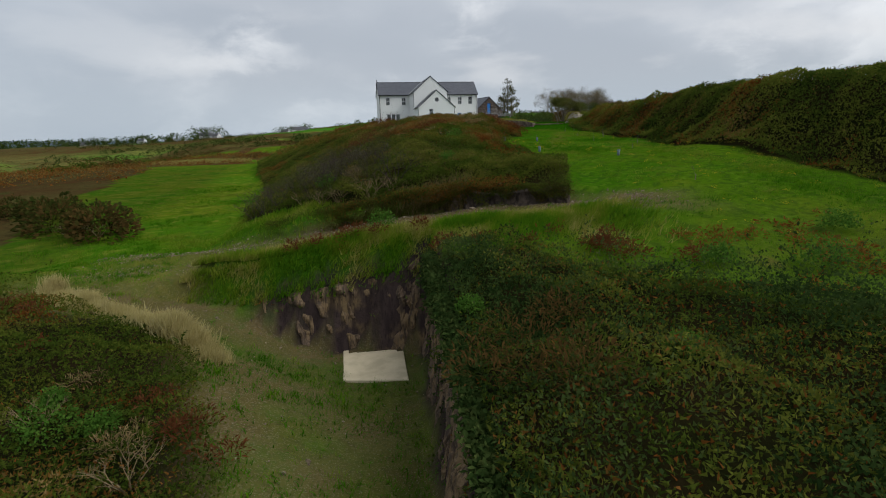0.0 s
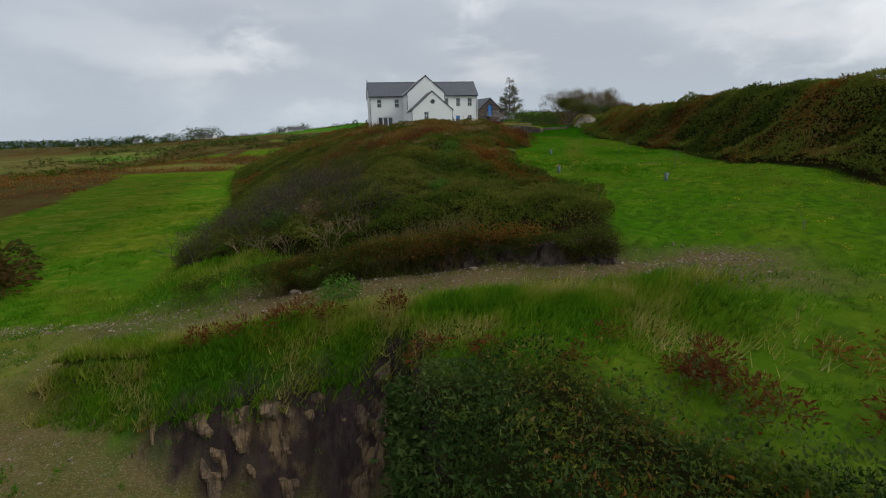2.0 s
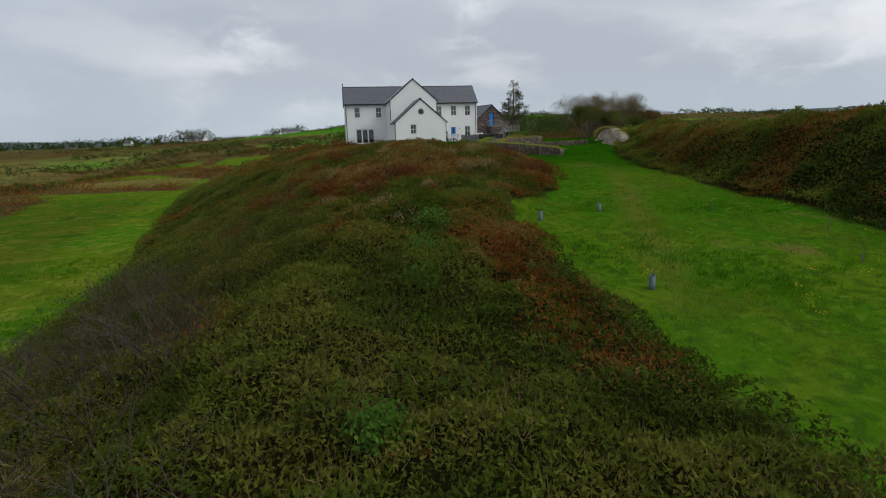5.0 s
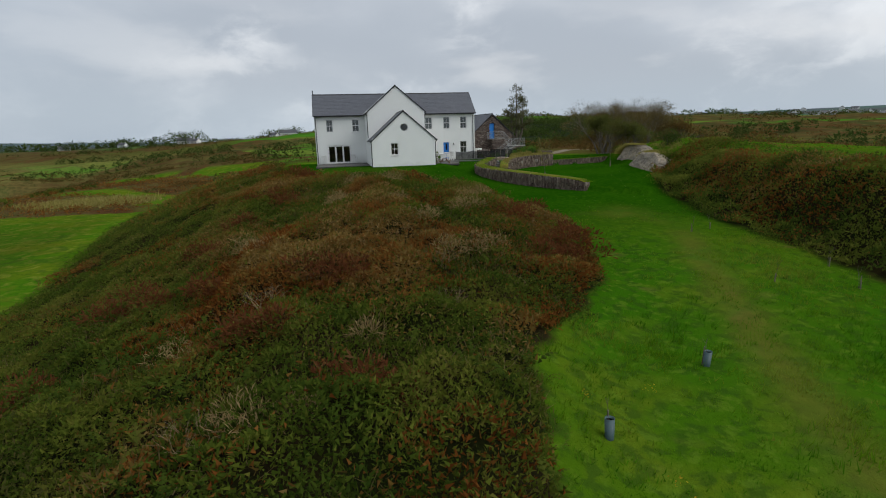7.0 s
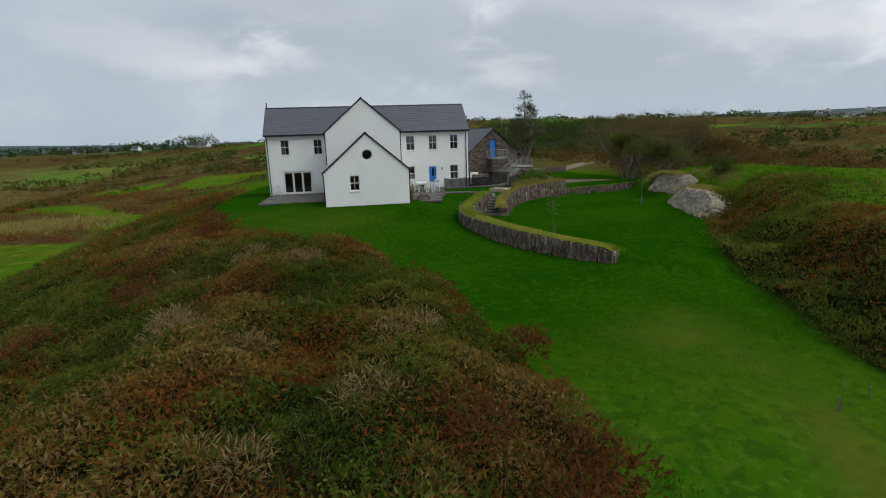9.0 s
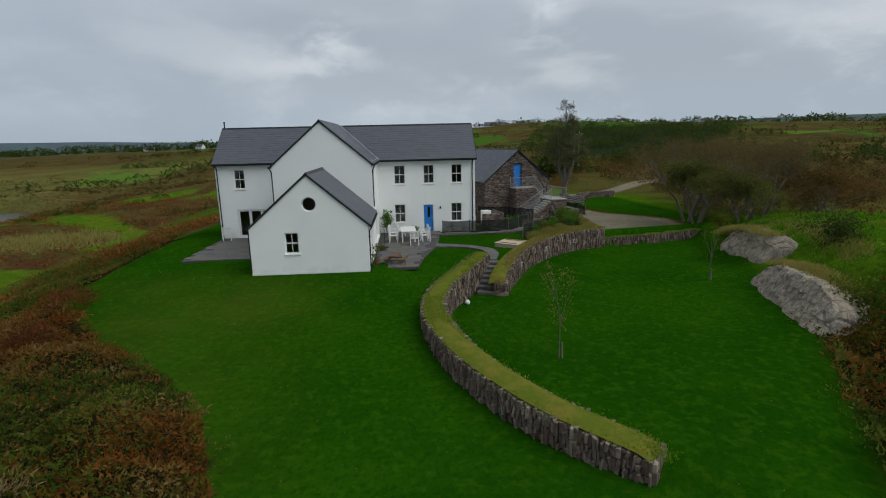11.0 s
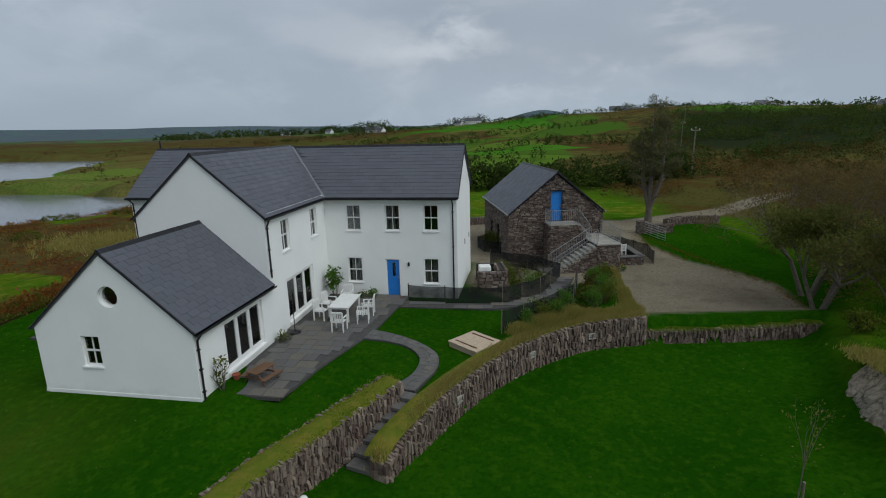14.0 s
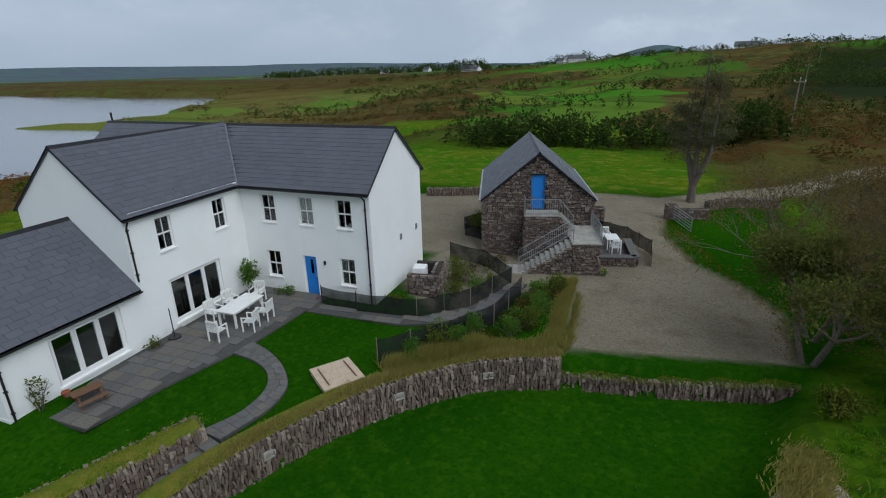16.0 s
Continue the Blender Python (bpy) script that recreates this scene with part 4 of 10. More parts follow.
    xw = np.interp(Y, [-110, -92, -83, -74.6, -69], [-10.8, -11.6, -13.4, -17.2, -30])
    pitf = (Y < np.interp(X, [-22, -19, -14, -9, -8], [-69.8, -70.6, -72.0, -72.9, -73.1])) * sm(-2.6, -1.2, X - xw) * sm(-8.6, -9.2, X)
    road = sm(5.5, 1.0, np.abs(Y + 69.5 - 0.25 * (X + 22))) * sm(-18, -20, X) * sm(-46, -30, X)
    dirt = np.clip(np.maximum.reduce([track, pitf * 0.9, road * 0.7]), 0, 1) * (0.9 + 0.6 * fbm(X, Y, 2.2, 3, 12)).clip(0.3, 1)
    X, Y = WX, WY
    yard_line = [(10.1, 3), (12.6, 0.9), (14.2, 1.6), (15.6, 4.6), (16.6, 5.2), (18.3, 5.3), (18.8, 2), (19.1, -1.0), (27.2, 0.6), (27.8, 6), (26.6, 9.5), (24.6, 12.5), (23.0, 18.5), (23.4, 23.5), (24.8, 25.2), (36, 36), (60, 60), (58, 62), (33, 37.8), (23, 30), (12, 31), (2, 26), (-9, 20), (-9, 9), (10.1, 8)]
    yard = edge_dist(X, Y, yard_line + yard_line[:1])
    yard = np.clip(0.5 + np.where(inside(X, Y, yard_line), yard, -yard) / 0.4, 0, 1)
    worn = np.exp(-(((X - 9.6) / 1.8) ** 2 + ((Y + 35.2) / 2.2) ** 2)) * 0.6 * (0.6 + 0.9 * fbm(X, Y, 1.5, 3, 57)).clip(0.1, 1.2) + np.exp(-(((X + 4.8) / 1.6) ** 2 + ((Y + 17) / 1.4) ** 2)) * 0.35
    worn = np.maximum(worn, 0.7 * np.exp(-((X - 7.0 - 0.48 * (Y + 45)) / 0.8) ** 2) * sm(-66, -58, Y) * sm(-36, -42, Y))
    # upper lawn: dry yellowish patches that also paint in its slope's brighter light
    worn = np.maximum(worn, 0.3 * sm(4, -3, X) * sm(-8, -14, Y) * sm(-38, -30, Y) * (0.55 + 0.9 * fbm(X, Y, 5, 3, 59)).clip(0, 1.2) * lawn_mask(X, Y))
    # besides the covers, a painted haze weight that grows with distance
    cover = {"far": far, "haze_tint": 0.8 * sm(350, 2400, r), "mown": np.maximum(lawn_mask(X, Y), 0.6 * sm(-26, -20, Y) * sm(12, 6, Y) * sm(15, 19, X) * sm(1.5, -0.5, X - np.interp(Y, BANK_Y, BANK_X))), "heath": heath_mask(X, Y), "rock": np.clip(steep, 0, 1),
             "dirt": dirt, "lush": lush, "rust": rust * (1 - lush), "tuss": tuss, "green": green, "wood": wood, "gravel": yard, "worn": worn * (r < 80)}
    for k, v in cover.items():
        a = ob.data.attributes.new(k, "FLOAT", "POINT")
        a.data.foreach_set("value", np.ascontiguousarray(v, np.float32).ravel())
    tagged(ob, "grassy hillside with lawn, heath, gravel and far fields", "ground", kind="structure")
    return ob


ground = build_ground()


def gz(x, y):
    return float(height(np.array([x]), np.array([y]))[0])


bm = bmesh.new()
vs = [bm.verts.new(v) for v in ((-4500, -4500, -14), (4500, -4500, -14), (4500, 4500, -14), (-4500, 4500, -14))]
bm.faces.new(vs)
tagged(part("water", bm, WATER), "calm grey estuary water below the fields", "water", kind="structure")


# ---- pieces: many small hexahedra in one mesh, or as objects on shared meshes ----
CORNERS = np.array([[-1, -1, -1], [1, -1, -1], [1, 1, -1], [-1, 1, -1], [-1, -1, 1], [1, -1, 1], [1, 1, 1], [-1, 1, 1]], float)
SIDES = np.array([[0, 3, 2, 1], [4, 5, 6, 7], [0, 1, 5, 4], [1, 2, 6, 5], [2, 3, 7, 6], [3, 0, 4, 7]])


def pieces_mesh(name, C, U, V, W, H, material, jitter=0.0, seed=1, chamfer=0.0):
    """Blocks at centres C with axes U, V, W and half sizes H, each row one block. The outer (W) face may be drawn in."""
    n = len(C)
    rng = np.random.default_rng(seed)
    k = np.broadcast_to(CORNERS, (n, 8, 3)).copy()
    if chamfer:
        k[:, 4:, :2] *= 1 - chamfer
    k += rng.uniform(-jitter, jitter, k.shape)
    k = k * H[:, None, :]
    P = C[:, None] + k[..., :1] * U[:, None] + k[..., 1:2] * V[:, None] + k[..., 2:] * W[:, None]
    F = (np.arange(n)[:, None, None] * 8 + SIDES[None]).reshape(-1, 4)
    return numpy_mesh(name, P.reshape(-1, 3), F, material)


def block_shapes(name, count, jitter, material, chamfer=0.18, seed=3):
    """A few unit blocks with uneven corners, for pieces that share meshes."""
    out = []
    rng = random.Random(seed)
    for _ in range(count):
        me = bpy.data.meshes.new(name)
        v = [(c[0] * (1 - (chamfer if c[2] > 0 else 0)) + rng.uniform(-jitter, jitter), c[1] * (1 - (chamfer if c[2] > 0 else 0)) + rng.uniform(-jitter, jitter), c[2] + rng.uniform(-jitter, jitter) * 0.6) for c in CORNERS]
        me.from_pydata(v, [], [tuple(f) for f in SIDES])
        me.materials.append(material)
        out.append(me)
    return out


def put_piece(name, me, c, u, v, w, h, parent):
    ob = new(name, me)
    ob.parent = parent
    ob.matrix_local = Matrix(((u[0] * h[0], v[0] * h[1], w[0] * h[2], c[0]), (u[1] * h[0], v[1] * h[1], w[1] * h[2], c[1]), (u[2] * h[0], v[2] * h[1], w[2] * h[2], c[2]), (0, 0, 0, 1)))
    return ob


# ---- the house ----
house = thing("house", "white rendered two-storey house with dark slate roofs", "house", pose(0, 0, 0))
EAVE, RIDGE = 5.35, 7.86
MX0, MX1, MY0, MY1, MRY = -8.46, 10.06, 0.25, 5.94, 3.095
WX0, WX1, WY0, WRX, WRZ = -2.88, 3.0, -6.07, 0.06, 7.97
EX0, EX1, EY0, ERX, ERZ, EEZ = -2.95, 3.04, -11.35, 0.09, 5.2, 2.59
T = 0.3
up_win = [(4.15, 3.6, 4.95, 4.95), (6.28, 3.6, 7.06, 4.95), (8.32, 3.6, 9.1, 4.95)]
low_win = [(4.1, 0.77, 4.9, 2.12), (8.26, 0.77, 9.06, 2.12)]
left_win = [(-7.2, 3.58, -6.45, 4.93), (-4.3, 3.55, -3.53, 4.9)]
DOOR = (6.2, 0.0, 6.96, 2.06)
WDOOR = (-7.2, 0.06, -4.6, 2.1)


def house_wall(outline, holes, m, label=""):
    return part("wall", slab(outline, holes, T, m), RENDER, house, label)


front = upright((0, MY0, 0), (1, 0, 0), (0, -1, 0))
house_wall(rect(WX1, -0.4, MX1, 5.5), [rect(*w) for w in up_win + low_win + [DOOR]], front)
house_wall(rect(MX0, -0.4, WX0, 5.5), [rect(*w) for w in left_win + [WDOOR]], front)
gable = [(MY0 + T, -0.6), (MY1, -0.6), (MY1, 5.5), (MRY, RIDGE - 0.12), (MY0 + T, 5.68)]
house_wall(gable, [], upright((MX1, 0, 0), (0, 1, 0), (1, 0, 0)))
house_wall([(-a, b) for a, b in gable][::-1], [], upright((MX0, 0, 0), (0, -1, 0), (-1, 0, 0)))
house_wall(rect(-MX1 + T, -0.6, -MX0 - T, 5.5), [], upright((0, MY1, 0), (-1, 0, 0), (0, 1, 0)))
wing_up = [(-4.68, 3.6, -3.92, 5.0), (-1.6, 3.6, -0.84, 5.0)]
WING_DOOR, EXT_DOOR = (-4.62, 0.3, -1.72, 2.3), (-9.66, 0.32, -6.98, 2.22)
east = upright((WX1, 0, 0), (0, 1, 0), (1, 0, 0))
house_wall(rect(WY0 + T, -0.4, MY0 - 0.002, 5.5), [rect(*w) for w in wing_up + [WING_DOOR]], east)
house_wall(rect(-MY0 + 0.002, -0.4, -WY0 - T, 5.5), [], upright((WX0, 0, 0), (0, -1, 0), (-1, 0, 0)))
house_wall([(WX0, -0.4), (WX1, -0.4), (WX1, 5.47), (WRX, WRZ - 0.12), (WX0, 5.47)], [], upright((0, WY0, 0), (1, 0, 0), (0, -1, 0)))
ROUND = (0.13, 3.66, 0.37)
ring = [(ROUND[0] + ROUND[2] * math.cos(k * math.tau / 32), ROUND[1] + ROUND[2] * math.sin(k * math.tau / 32)) for k in range(32)]
EXT_WIN = (-1.2, 1.15, -0.5, 2.24)
house_wall([(EX0, -0.4), (EX1, -0.4), (EX1, EEZ + 0.02), (ERX, ERZ - 0.12), (EX0, EEZ + 0.02)], [rect(*EXT_WIN), ring], upright((0, EY0, 0), (1, 0, 0), (0, -1, 0)))
house_wall(rect(EY0 + T, -0.4, WY0 - 0.002, EEZ + 0.02), [rect(*EXT_DOOR)], upright((EX1, 0, 0), (0, 1, 0), (1, 0, 0)))
house_wall(rect(-WY0 + 0.002, -0.4, -EY0 - T, EEZ + 0.02), [], upright((EX0, 0, 0), (0, -1, 0), (-1, 0, 0)))

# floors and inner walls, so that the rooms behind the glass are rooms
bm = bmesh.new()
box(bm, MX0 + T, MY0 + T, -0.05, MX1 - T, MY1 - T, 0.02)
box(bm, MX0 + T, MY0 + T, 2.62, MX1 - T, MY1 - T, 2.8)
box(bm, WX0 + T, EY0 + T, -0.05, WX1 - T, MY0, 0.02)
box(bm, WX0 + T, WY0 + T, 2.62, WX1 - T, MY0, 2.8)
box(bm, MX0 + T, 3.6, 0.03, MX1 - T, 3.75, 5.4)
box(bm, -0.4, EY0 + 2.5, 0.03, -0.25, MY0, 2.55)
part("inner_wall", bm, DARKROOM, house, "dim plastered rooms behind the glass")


def window(m, w, h, sill=True, curtain=False):
    """A white two-over-two sash window; m: its lower left corner, w along, h up, face outward."""
    bm = bmesh.new()
    d0, d1 = -0.16, -0.09
    f = 0.055
    for a in (rect(0, 0, w, f), rect(0, h - f, w, h), rect(0, f, f, h - f), rect(w - f, f, w, h - f), rect(f, h * 0.5 - 0.03, w - f, h * 0.5 + 0.03)):
        box(bm, a[0][0], a[0][1], d0, a[2][0], a[2][1], d1)
    for lo, hi in ((f, h * 0.5 - 0.03), (h * 0.5 + 0.03, h - f)):
        box(bm, w / 2 - 0.014, lo, d0 + 0.015, w / 2 + 0.014, hi, d1 - 0.008)
    bmesh.ops.transform(bm, matrix=m, verts=bm.verts[:])
    win = part("window", bm, PVC, house, "white two-over-two sash window")
    for lo, hi in ((f, h * 0.5 - 0.03), (h * 0.5 + 0.03, h - f)):
        for a, b in ((f, w / 2 - 0.014), (w / 2 + 0.014, w - f)):
            bm = bmesh.new()
            box(bm, a, lo, d0 + 0.03, b, hi, d0 + 0.036)
            bmesh.ops.transform(bm, matrix=m, verts=bm.verts[:])
            p = part("pane", bm, GLASS, win)
            p.visible_shadow = False
    if sill:
        bm = bmesh.new()
        box(bm, -0.06, -0.075, -0.15, w + 0.06, -0.002, 0.05, 0.01)
        bmesh.ops.transform(bm, matrix=m, verts=bm.verts[:])
        part("sill", bm, PVC, win)
    if curtain:
        bm = bmesh.new()
        for a, b in curtain:
            n = 10
            for i in range(n):
                x0, x1 = a + (b - a) * i / n, a + (b - a) * (i + 1) / n
                z0, z1 = -0.33 + 0.02 * math.sin(i * 2.4), -0.33 + 0.02 * math.sin((i + 1) * 2.4)
                bm.faces.new([bm.verts.new(v) for v in ((x0, 0.02, z0), (x1, 0.02, z1), (x1, h, z1), (x0, h, z0))])
        bmesh.ops.transform(bm, matrix=m, verts=bm.verts[:])
        part("curtain", bm, CURTAIN, win, "pale drawn curtain")
    return win


def at(m, u, v):
    return m @ Matrix.Translation((u, v, 0))


for i, (a, b, c, d) in enumerate(up_win + low_win + left_win):
    cur = [[(0, 0.42), (0.42, 0.82)], [(0, 0.5), (0.55, 0.8)], None, [(0.1, 0.75)], [(0.0, 0.3), (0.45, 0.8)], [(0, 0.22), (0.55, 0.78)], None][i % 7]
    window(at(front, a, b), c - a, d - b, curtain=cur)
for a, b, c, d in wing_up:
    window(at(east, a, b), c - a, d - b)
ext_front = upright((0, EY0, 0), (1, 0, 0), (0, -1, 0))
window(at(ext_front, EXT_WIN[0], EXT_WIN[1]), EXT_WIN[2] - EXT_WIN[0], EXT_WIN[3] - EXT_WIN[1])

# round window in the low gable
bm = bmesh.new()
for k in range(32):
    a0, a1 = k * math.tau / 32, (k + 1) * math.tau / 32
    q = []
    for w in (-0.2, -0.14):
        for a in (a0, a1):
            for r in (ROUND[2], ROUND[2] - 0.05):
                q.append(bm.verts.new((ROUND[0] + r * math.cos(a), ROUND[1] + r * math.sin(a), w)))
    for f in ((4, 6, 7, 5), (0, 1, 3, 2), (1, 5, 7, 3), (0, 2, 6, 4)):
        bm.faces.new([q[i] for i in f])
bmesh.ops.transform(bm, matrix=ext_front, verts=bm.verts[:])
rw = part("window", bm, PVC, house, "round white-framed gable window")
bm = bmesh.new()
bmesh.ops.create_circle(bm, cap_ends=True, radius=ROUND[2] - 0.04, segments=32, matrix=ext_front @ Matrix.Translation((ROUND[0], ROUND[1], -0.17)))
part("pane", bm, GLASS, rw).visible_shadow = False


def glazed_doors(m, w, h, leaves=3):
    """White-framed folding doors with tall panes."""
    bm = bmesh.new()
    d0, d1, f = -0.17, -0.09, 0.06
    for a in (rect(0, 0, w, f * 0.8), rect(0, h - f, w, h), rect(0, f * 0.8, f, h - f), rect(w - f, f * 0.8, w, h - f)):
        box(bm, a[0][0], a[0][1], d0, a[2][0], a[2][1], d1)
    box(bm, -0.05, -0.1, -0.16, w + 0.05, -0.003, 0.06)
    bmesh.ops.transform(bm, matrix=m, verts=bm.verts[:])
    top = part("patio_door", bm, PVC, house, "white-framed glazed patio doors with three leaves")
    step = (w - 2 * f) / leaves
    for i in range(leaves):
        a, b = f + i * step + 0.004, f + (i + 1) * step - 0.004
        bm = bmesh.new()
        g = 0.085
        for q in (rect(a, 0.06, b, 0.16), rect(a, h - 0.15, b, h - 0.065), rect(a, 0.16, a + g, h - 0.15), rect(b - g, 0.16, b, h - 0.15)):
            box(bm, q[0][0], q[0][1], d0 + 0.01, q[2][0], q[2][1], d1 + 0.01)
        if i == 1:
            box(bm, b - 0.055, 0.95, d1 + 0.01, b - 0.03, 1.12, d1 + 0.05)
        bmesh.ops.transform(bm, matrix=m, verts=bm.verts[:])
        part("door_leaf", bm, PVC, top)
        bm = bmesh.new()
        box(bm, a + g, 0.16, d0 + 0.04, b - g, h - 0.15, d0 + 0.046)
        bmesh.ops.transform(bm, matrix=m, verts=bm.verts[:])
        part("pane", bm, GLASS, top).visible_shadow = False
    return top


glazed_doors(at(front, WDOOR[0], WDOOR[1]), WDOOR[2] - WDOOR[0], WDOOR[3] - WDOOR[1])
glazed_doors(at(east, WING_DOOR[0], WING_DOOR[1]), WING_DOOR[2] - WING_DOOR[0], WING_DOOR[3] - WING_DOOR[1])
glazed_doors(at(upright((EX1, 0, 0), (0, 1, 0), (1, 0, 0)), EXT_DOOR[0], EXT_DOOR[1]), EXT_DOOR[2] - EXT_DOOR[0], EXT_DOOR[3] - EXT_DOOR[1])

# blue front door with its frame, pane and wall lamp
w, h = DOOR[2] - DOOR[0], DOOR[3] - DOOR[1]
bm = bmesh.new()
m = at(front, DOOR[0], DOOR[1])
for q in (rect(0, 0, 0.05, h), rect(w - 0.05, 0, w, h), rect(0.05, h - 0.05, w - 0.05, h)):
    box(bm, q[0][0], q[0][1], -0.2, q[2][0], q[2][1], -0.08)
bmesh.ops.transform(bm, matrix=m, verts=bm.verts[:])
fd = part("front_door", bm, PVC, house, "blue painted front door in a white frame")
bm = slab(rect(0.05, 0.02, w - 0.05, h - 0.05), [rect(w * 0.5 - 0.05, 1.1, w * 0.5 + 0.13, 1.85)], 0.05, m @ Matrix.Translation((0, 0, -0.11)))
part("door_leaf", bm, BLUE, fd, "blue painted door leaf")
bm = bmesh.new()
box(bm, w * 0.5 - 0.05, 1.1, -0.15, w * 0.5 + 0.13, 1.85, -0.145, m=m)
part("pane", bm, GLASS, fd).visible_shadow = False
bm = bmesh.new()
box(bm, w - 0.15, 0.98, -0.11, w - 0.12, 1.12, -0.06, m=m)
part("handle", bm, STEEL, fd, "steel door handle")
bm = bmesh.new()
box(bm, 7.42, 1.72, 0.0, 7.52, 1.92, 0.1, 0.02, m=front)
tagged(part("wall_lamp", bm, BLACK), "small dark outdoor lamp on the white wall", "lamp")
bm = bmesh.new()
box(bm, -0.38, -0.25, 0.0, 0.38, 0.25, 0.03, 0.008)
mat_ob = part("door_mat", bm, TERRACOTTA)
mat_ob.matrix_world = pose(6.6, -0.12, 0.05)
tagged(mat_ob, "rust-red door mat on the paving", "mat")

# vents in the east gable
for y, z in ((3.25, 2.42), (5.2, 2.4)):
    bm = bmesh.new()
    vm = upright((MX1, y, z), (0, 1, 0), (1, 0, 0))
    for k in range(4):
        box(bm, -0.1, -0.13 + k * 0.07, 0.0, 0.1, -0.09 + k * 0.07, 0.03, m=vm)
    box(bm, -0.12, -0.16, 0.0, 0.12, 0.16, 0.012, m=vm)
    part("vent", bm, LEAD, house, "grey louvred wall vent")


# roofs: decks, courses of slates, ridges, gutters, pipes
def deck(pts, thick=0.1):
    bm = bmesh.new()
    a = [bm.verts.new(p) for p in pts]
    bm.faces.new(a)
    r = bmesh.ops.extrude_face_region(bm, geom=bm.faces[:])
    bmesh.ops.translate(bm, vec=(0, 0, -thick), verts=[v for v in r["geom"] if isinstance(v, bmesh.types.BMVert)])
    bmesh.ops.recalc_face_normals(bm, faces=bm.faces[:])
    return bm


SLATE_SHAPES = block_shapes("slate", 6, 0.03, SLATE, 0.02)
SW, SG = 0.5, 0.265


def slates(origin, along, up, width, length, keep, parent, single=False, seed=1, sw=SW, sg=SG):
    """Courses of slates from the eave at origin up the slope; keep(u, v) says where there is roof."""
    o, a, b = Vector(origin), Vector(along).normalized(), Vector(up).normalized()
    n = a.cross(b)
    rng = random.Random(seed)
    tilt = b * math.cos(0.035) + n * -math.sin(0.035)
    nt = a.cross(tilt)
    rows = []
    v, r = 0.0, 0
    while v < length - 0.02:
        u = -sw * (0.5 if r % 2 else 0.0)
        while u < width:
            u0, u1 = max(u, 0.0), min(u + sw, width)
            top = min(v + sg * 1.25, length)
            if u1 - u0 > 0.05 and keep((u0 + u1) / 2, v + sg / 2):
                c = o + a * ((u0 + u1) / 2) + b * ((v + top) / 2) + n * (0.022 + rng.uniform(0, 0.003))
                rows.append((c, (u1 - u0) / 2 - 0.004, (top - v) / 2))
            u += sw
        v += sg
        r += 1
    if single:
        for c, hu, hv in rows:
            put_piece("slate", rng.choice(SLATE_SHAPES), c, a, tilt, nt, (hu, hv, 0.006), parent)
        return None
    k = len(rows)
    C = np.array([c[:] for c, _, _ in rows])
    H = np.array([(hu, hv, 0.006) for _, hu, hv in rows])
    ob = pieces_mesh("slating", C, np.tile(a, (k, 1)), np.tile(tilt, (k, 1)), np.tile(nt, (k, 1)), H, SLATE, 0.02, seed)
    ob.parent = parent
    ob["kind"] = "stuff"
    return ob


rm0, rm1 = MX0 - 0.1, MX1 + 0.1
mb = 2 * MRY
main_roof = part("roof", deck([(rm0, 0, EAVE), (rm1, 0, EAVE), (rm1, MRY, RIDGE), (rm0, MRY, RIDGE)]), SLATE, house, "dark slate roof of the main range")
part("roof_slope", deck([(rm0, MRY, RIDGE), (rm1, MRY, RIDGE), (rm1, mb, EAVE), (rm0, mb, EAVE)]), SLATE, main_roof)
wx0, wx1 = WX0 - 0.12, WX1 + 0.12
wn_y = MRY - 0.02
wing_roof = part("roof", deck([(WRX, WY0 - 0.06, WRZ), (wx1, WY0 - 0.06, EAVE), (wx1, 0.0, EAVE), (WRX + 0.02, wn_y, WRZ)], 0.1), SLATE, house, "dark slate roof of the gabled wing")
part("roof_slope", deck([(WRX, wn_y, WRZ), (wx0, 0.0, EAVE), (wx0, WY0 - 0.06, EAVE), (WRX, WY0 - 0.06, WRZ)], 0.1), SLATE, wing_roof)
ex1, ex0 = EX1 + 0.15, EX0 - 0.06
ez1 = ERZ - (ERZ - EEZ) / (EX1 - ERX) * (ex1 - ERX) + 0.06
ext_roof = part("roof", deck([(ERX, EY0 - 0.06, ERZ), (ex1, EY0 - 0.06, ez1), (ex1, WY0 + 0.0, ez1), (ERX, WY0, ERZ)], 0.1), SLATE, house, "low slate roof of the single-storey end")
part("roof_slope", deck([(ERX, WY0, ERZ), (ex0, WY0, ez1), (ex0, EY0 - 0.06, ez1), (ERX, EY0 - 0.06, ERZ)], 0.1), SLATE, ext_roof)

slope_m = Vector((0, MRY, RIDGE - EAVE))
valley = lambda u, v: not (wx0 - rm0 - 0.05 + v * 0.62 < u < wx1 - rm0 + 0.05 - v * 0.72)
slates((rm0, 0, EAVE), (1, 0, 0), slope_m, rm1 - rm0, slope_m.length, valley, main_roof, seed=2)
up_e = Vector((WRX - wx1, 0, WRZ - EAVE))
len_we = up_e.length
slates((wx1, WY0 - 0.06, EAVE), (0, 1, 0), up_e, 9.2, len_we, lambda u, v: u < 6.07 + v / len_we * 3.05, wing_roof, seed=3)
up_w = Vector((WRX - wx0, 0, WRZ - EAVE))
slates((wx0, 3.1, EAVE), (0, -1, 0), up_w, 9.2, up_w.length, lambda u, v: u > 3.1 - v / up_w.length * 3.05, wing_roof, seed=4)
up_x = Vector((ERX - ex1, 0, ERZ - ez1))
slates((ex1, EY0 - 0.06, ez1), (0, 1, 0), up_x, WY0 - EY0 + 0.06, up_x.length, lambda u, v: True, ext_roof, single=True, seed=5)
up_y = Vector((ERX - ex0, 0, ERZ - ez1))
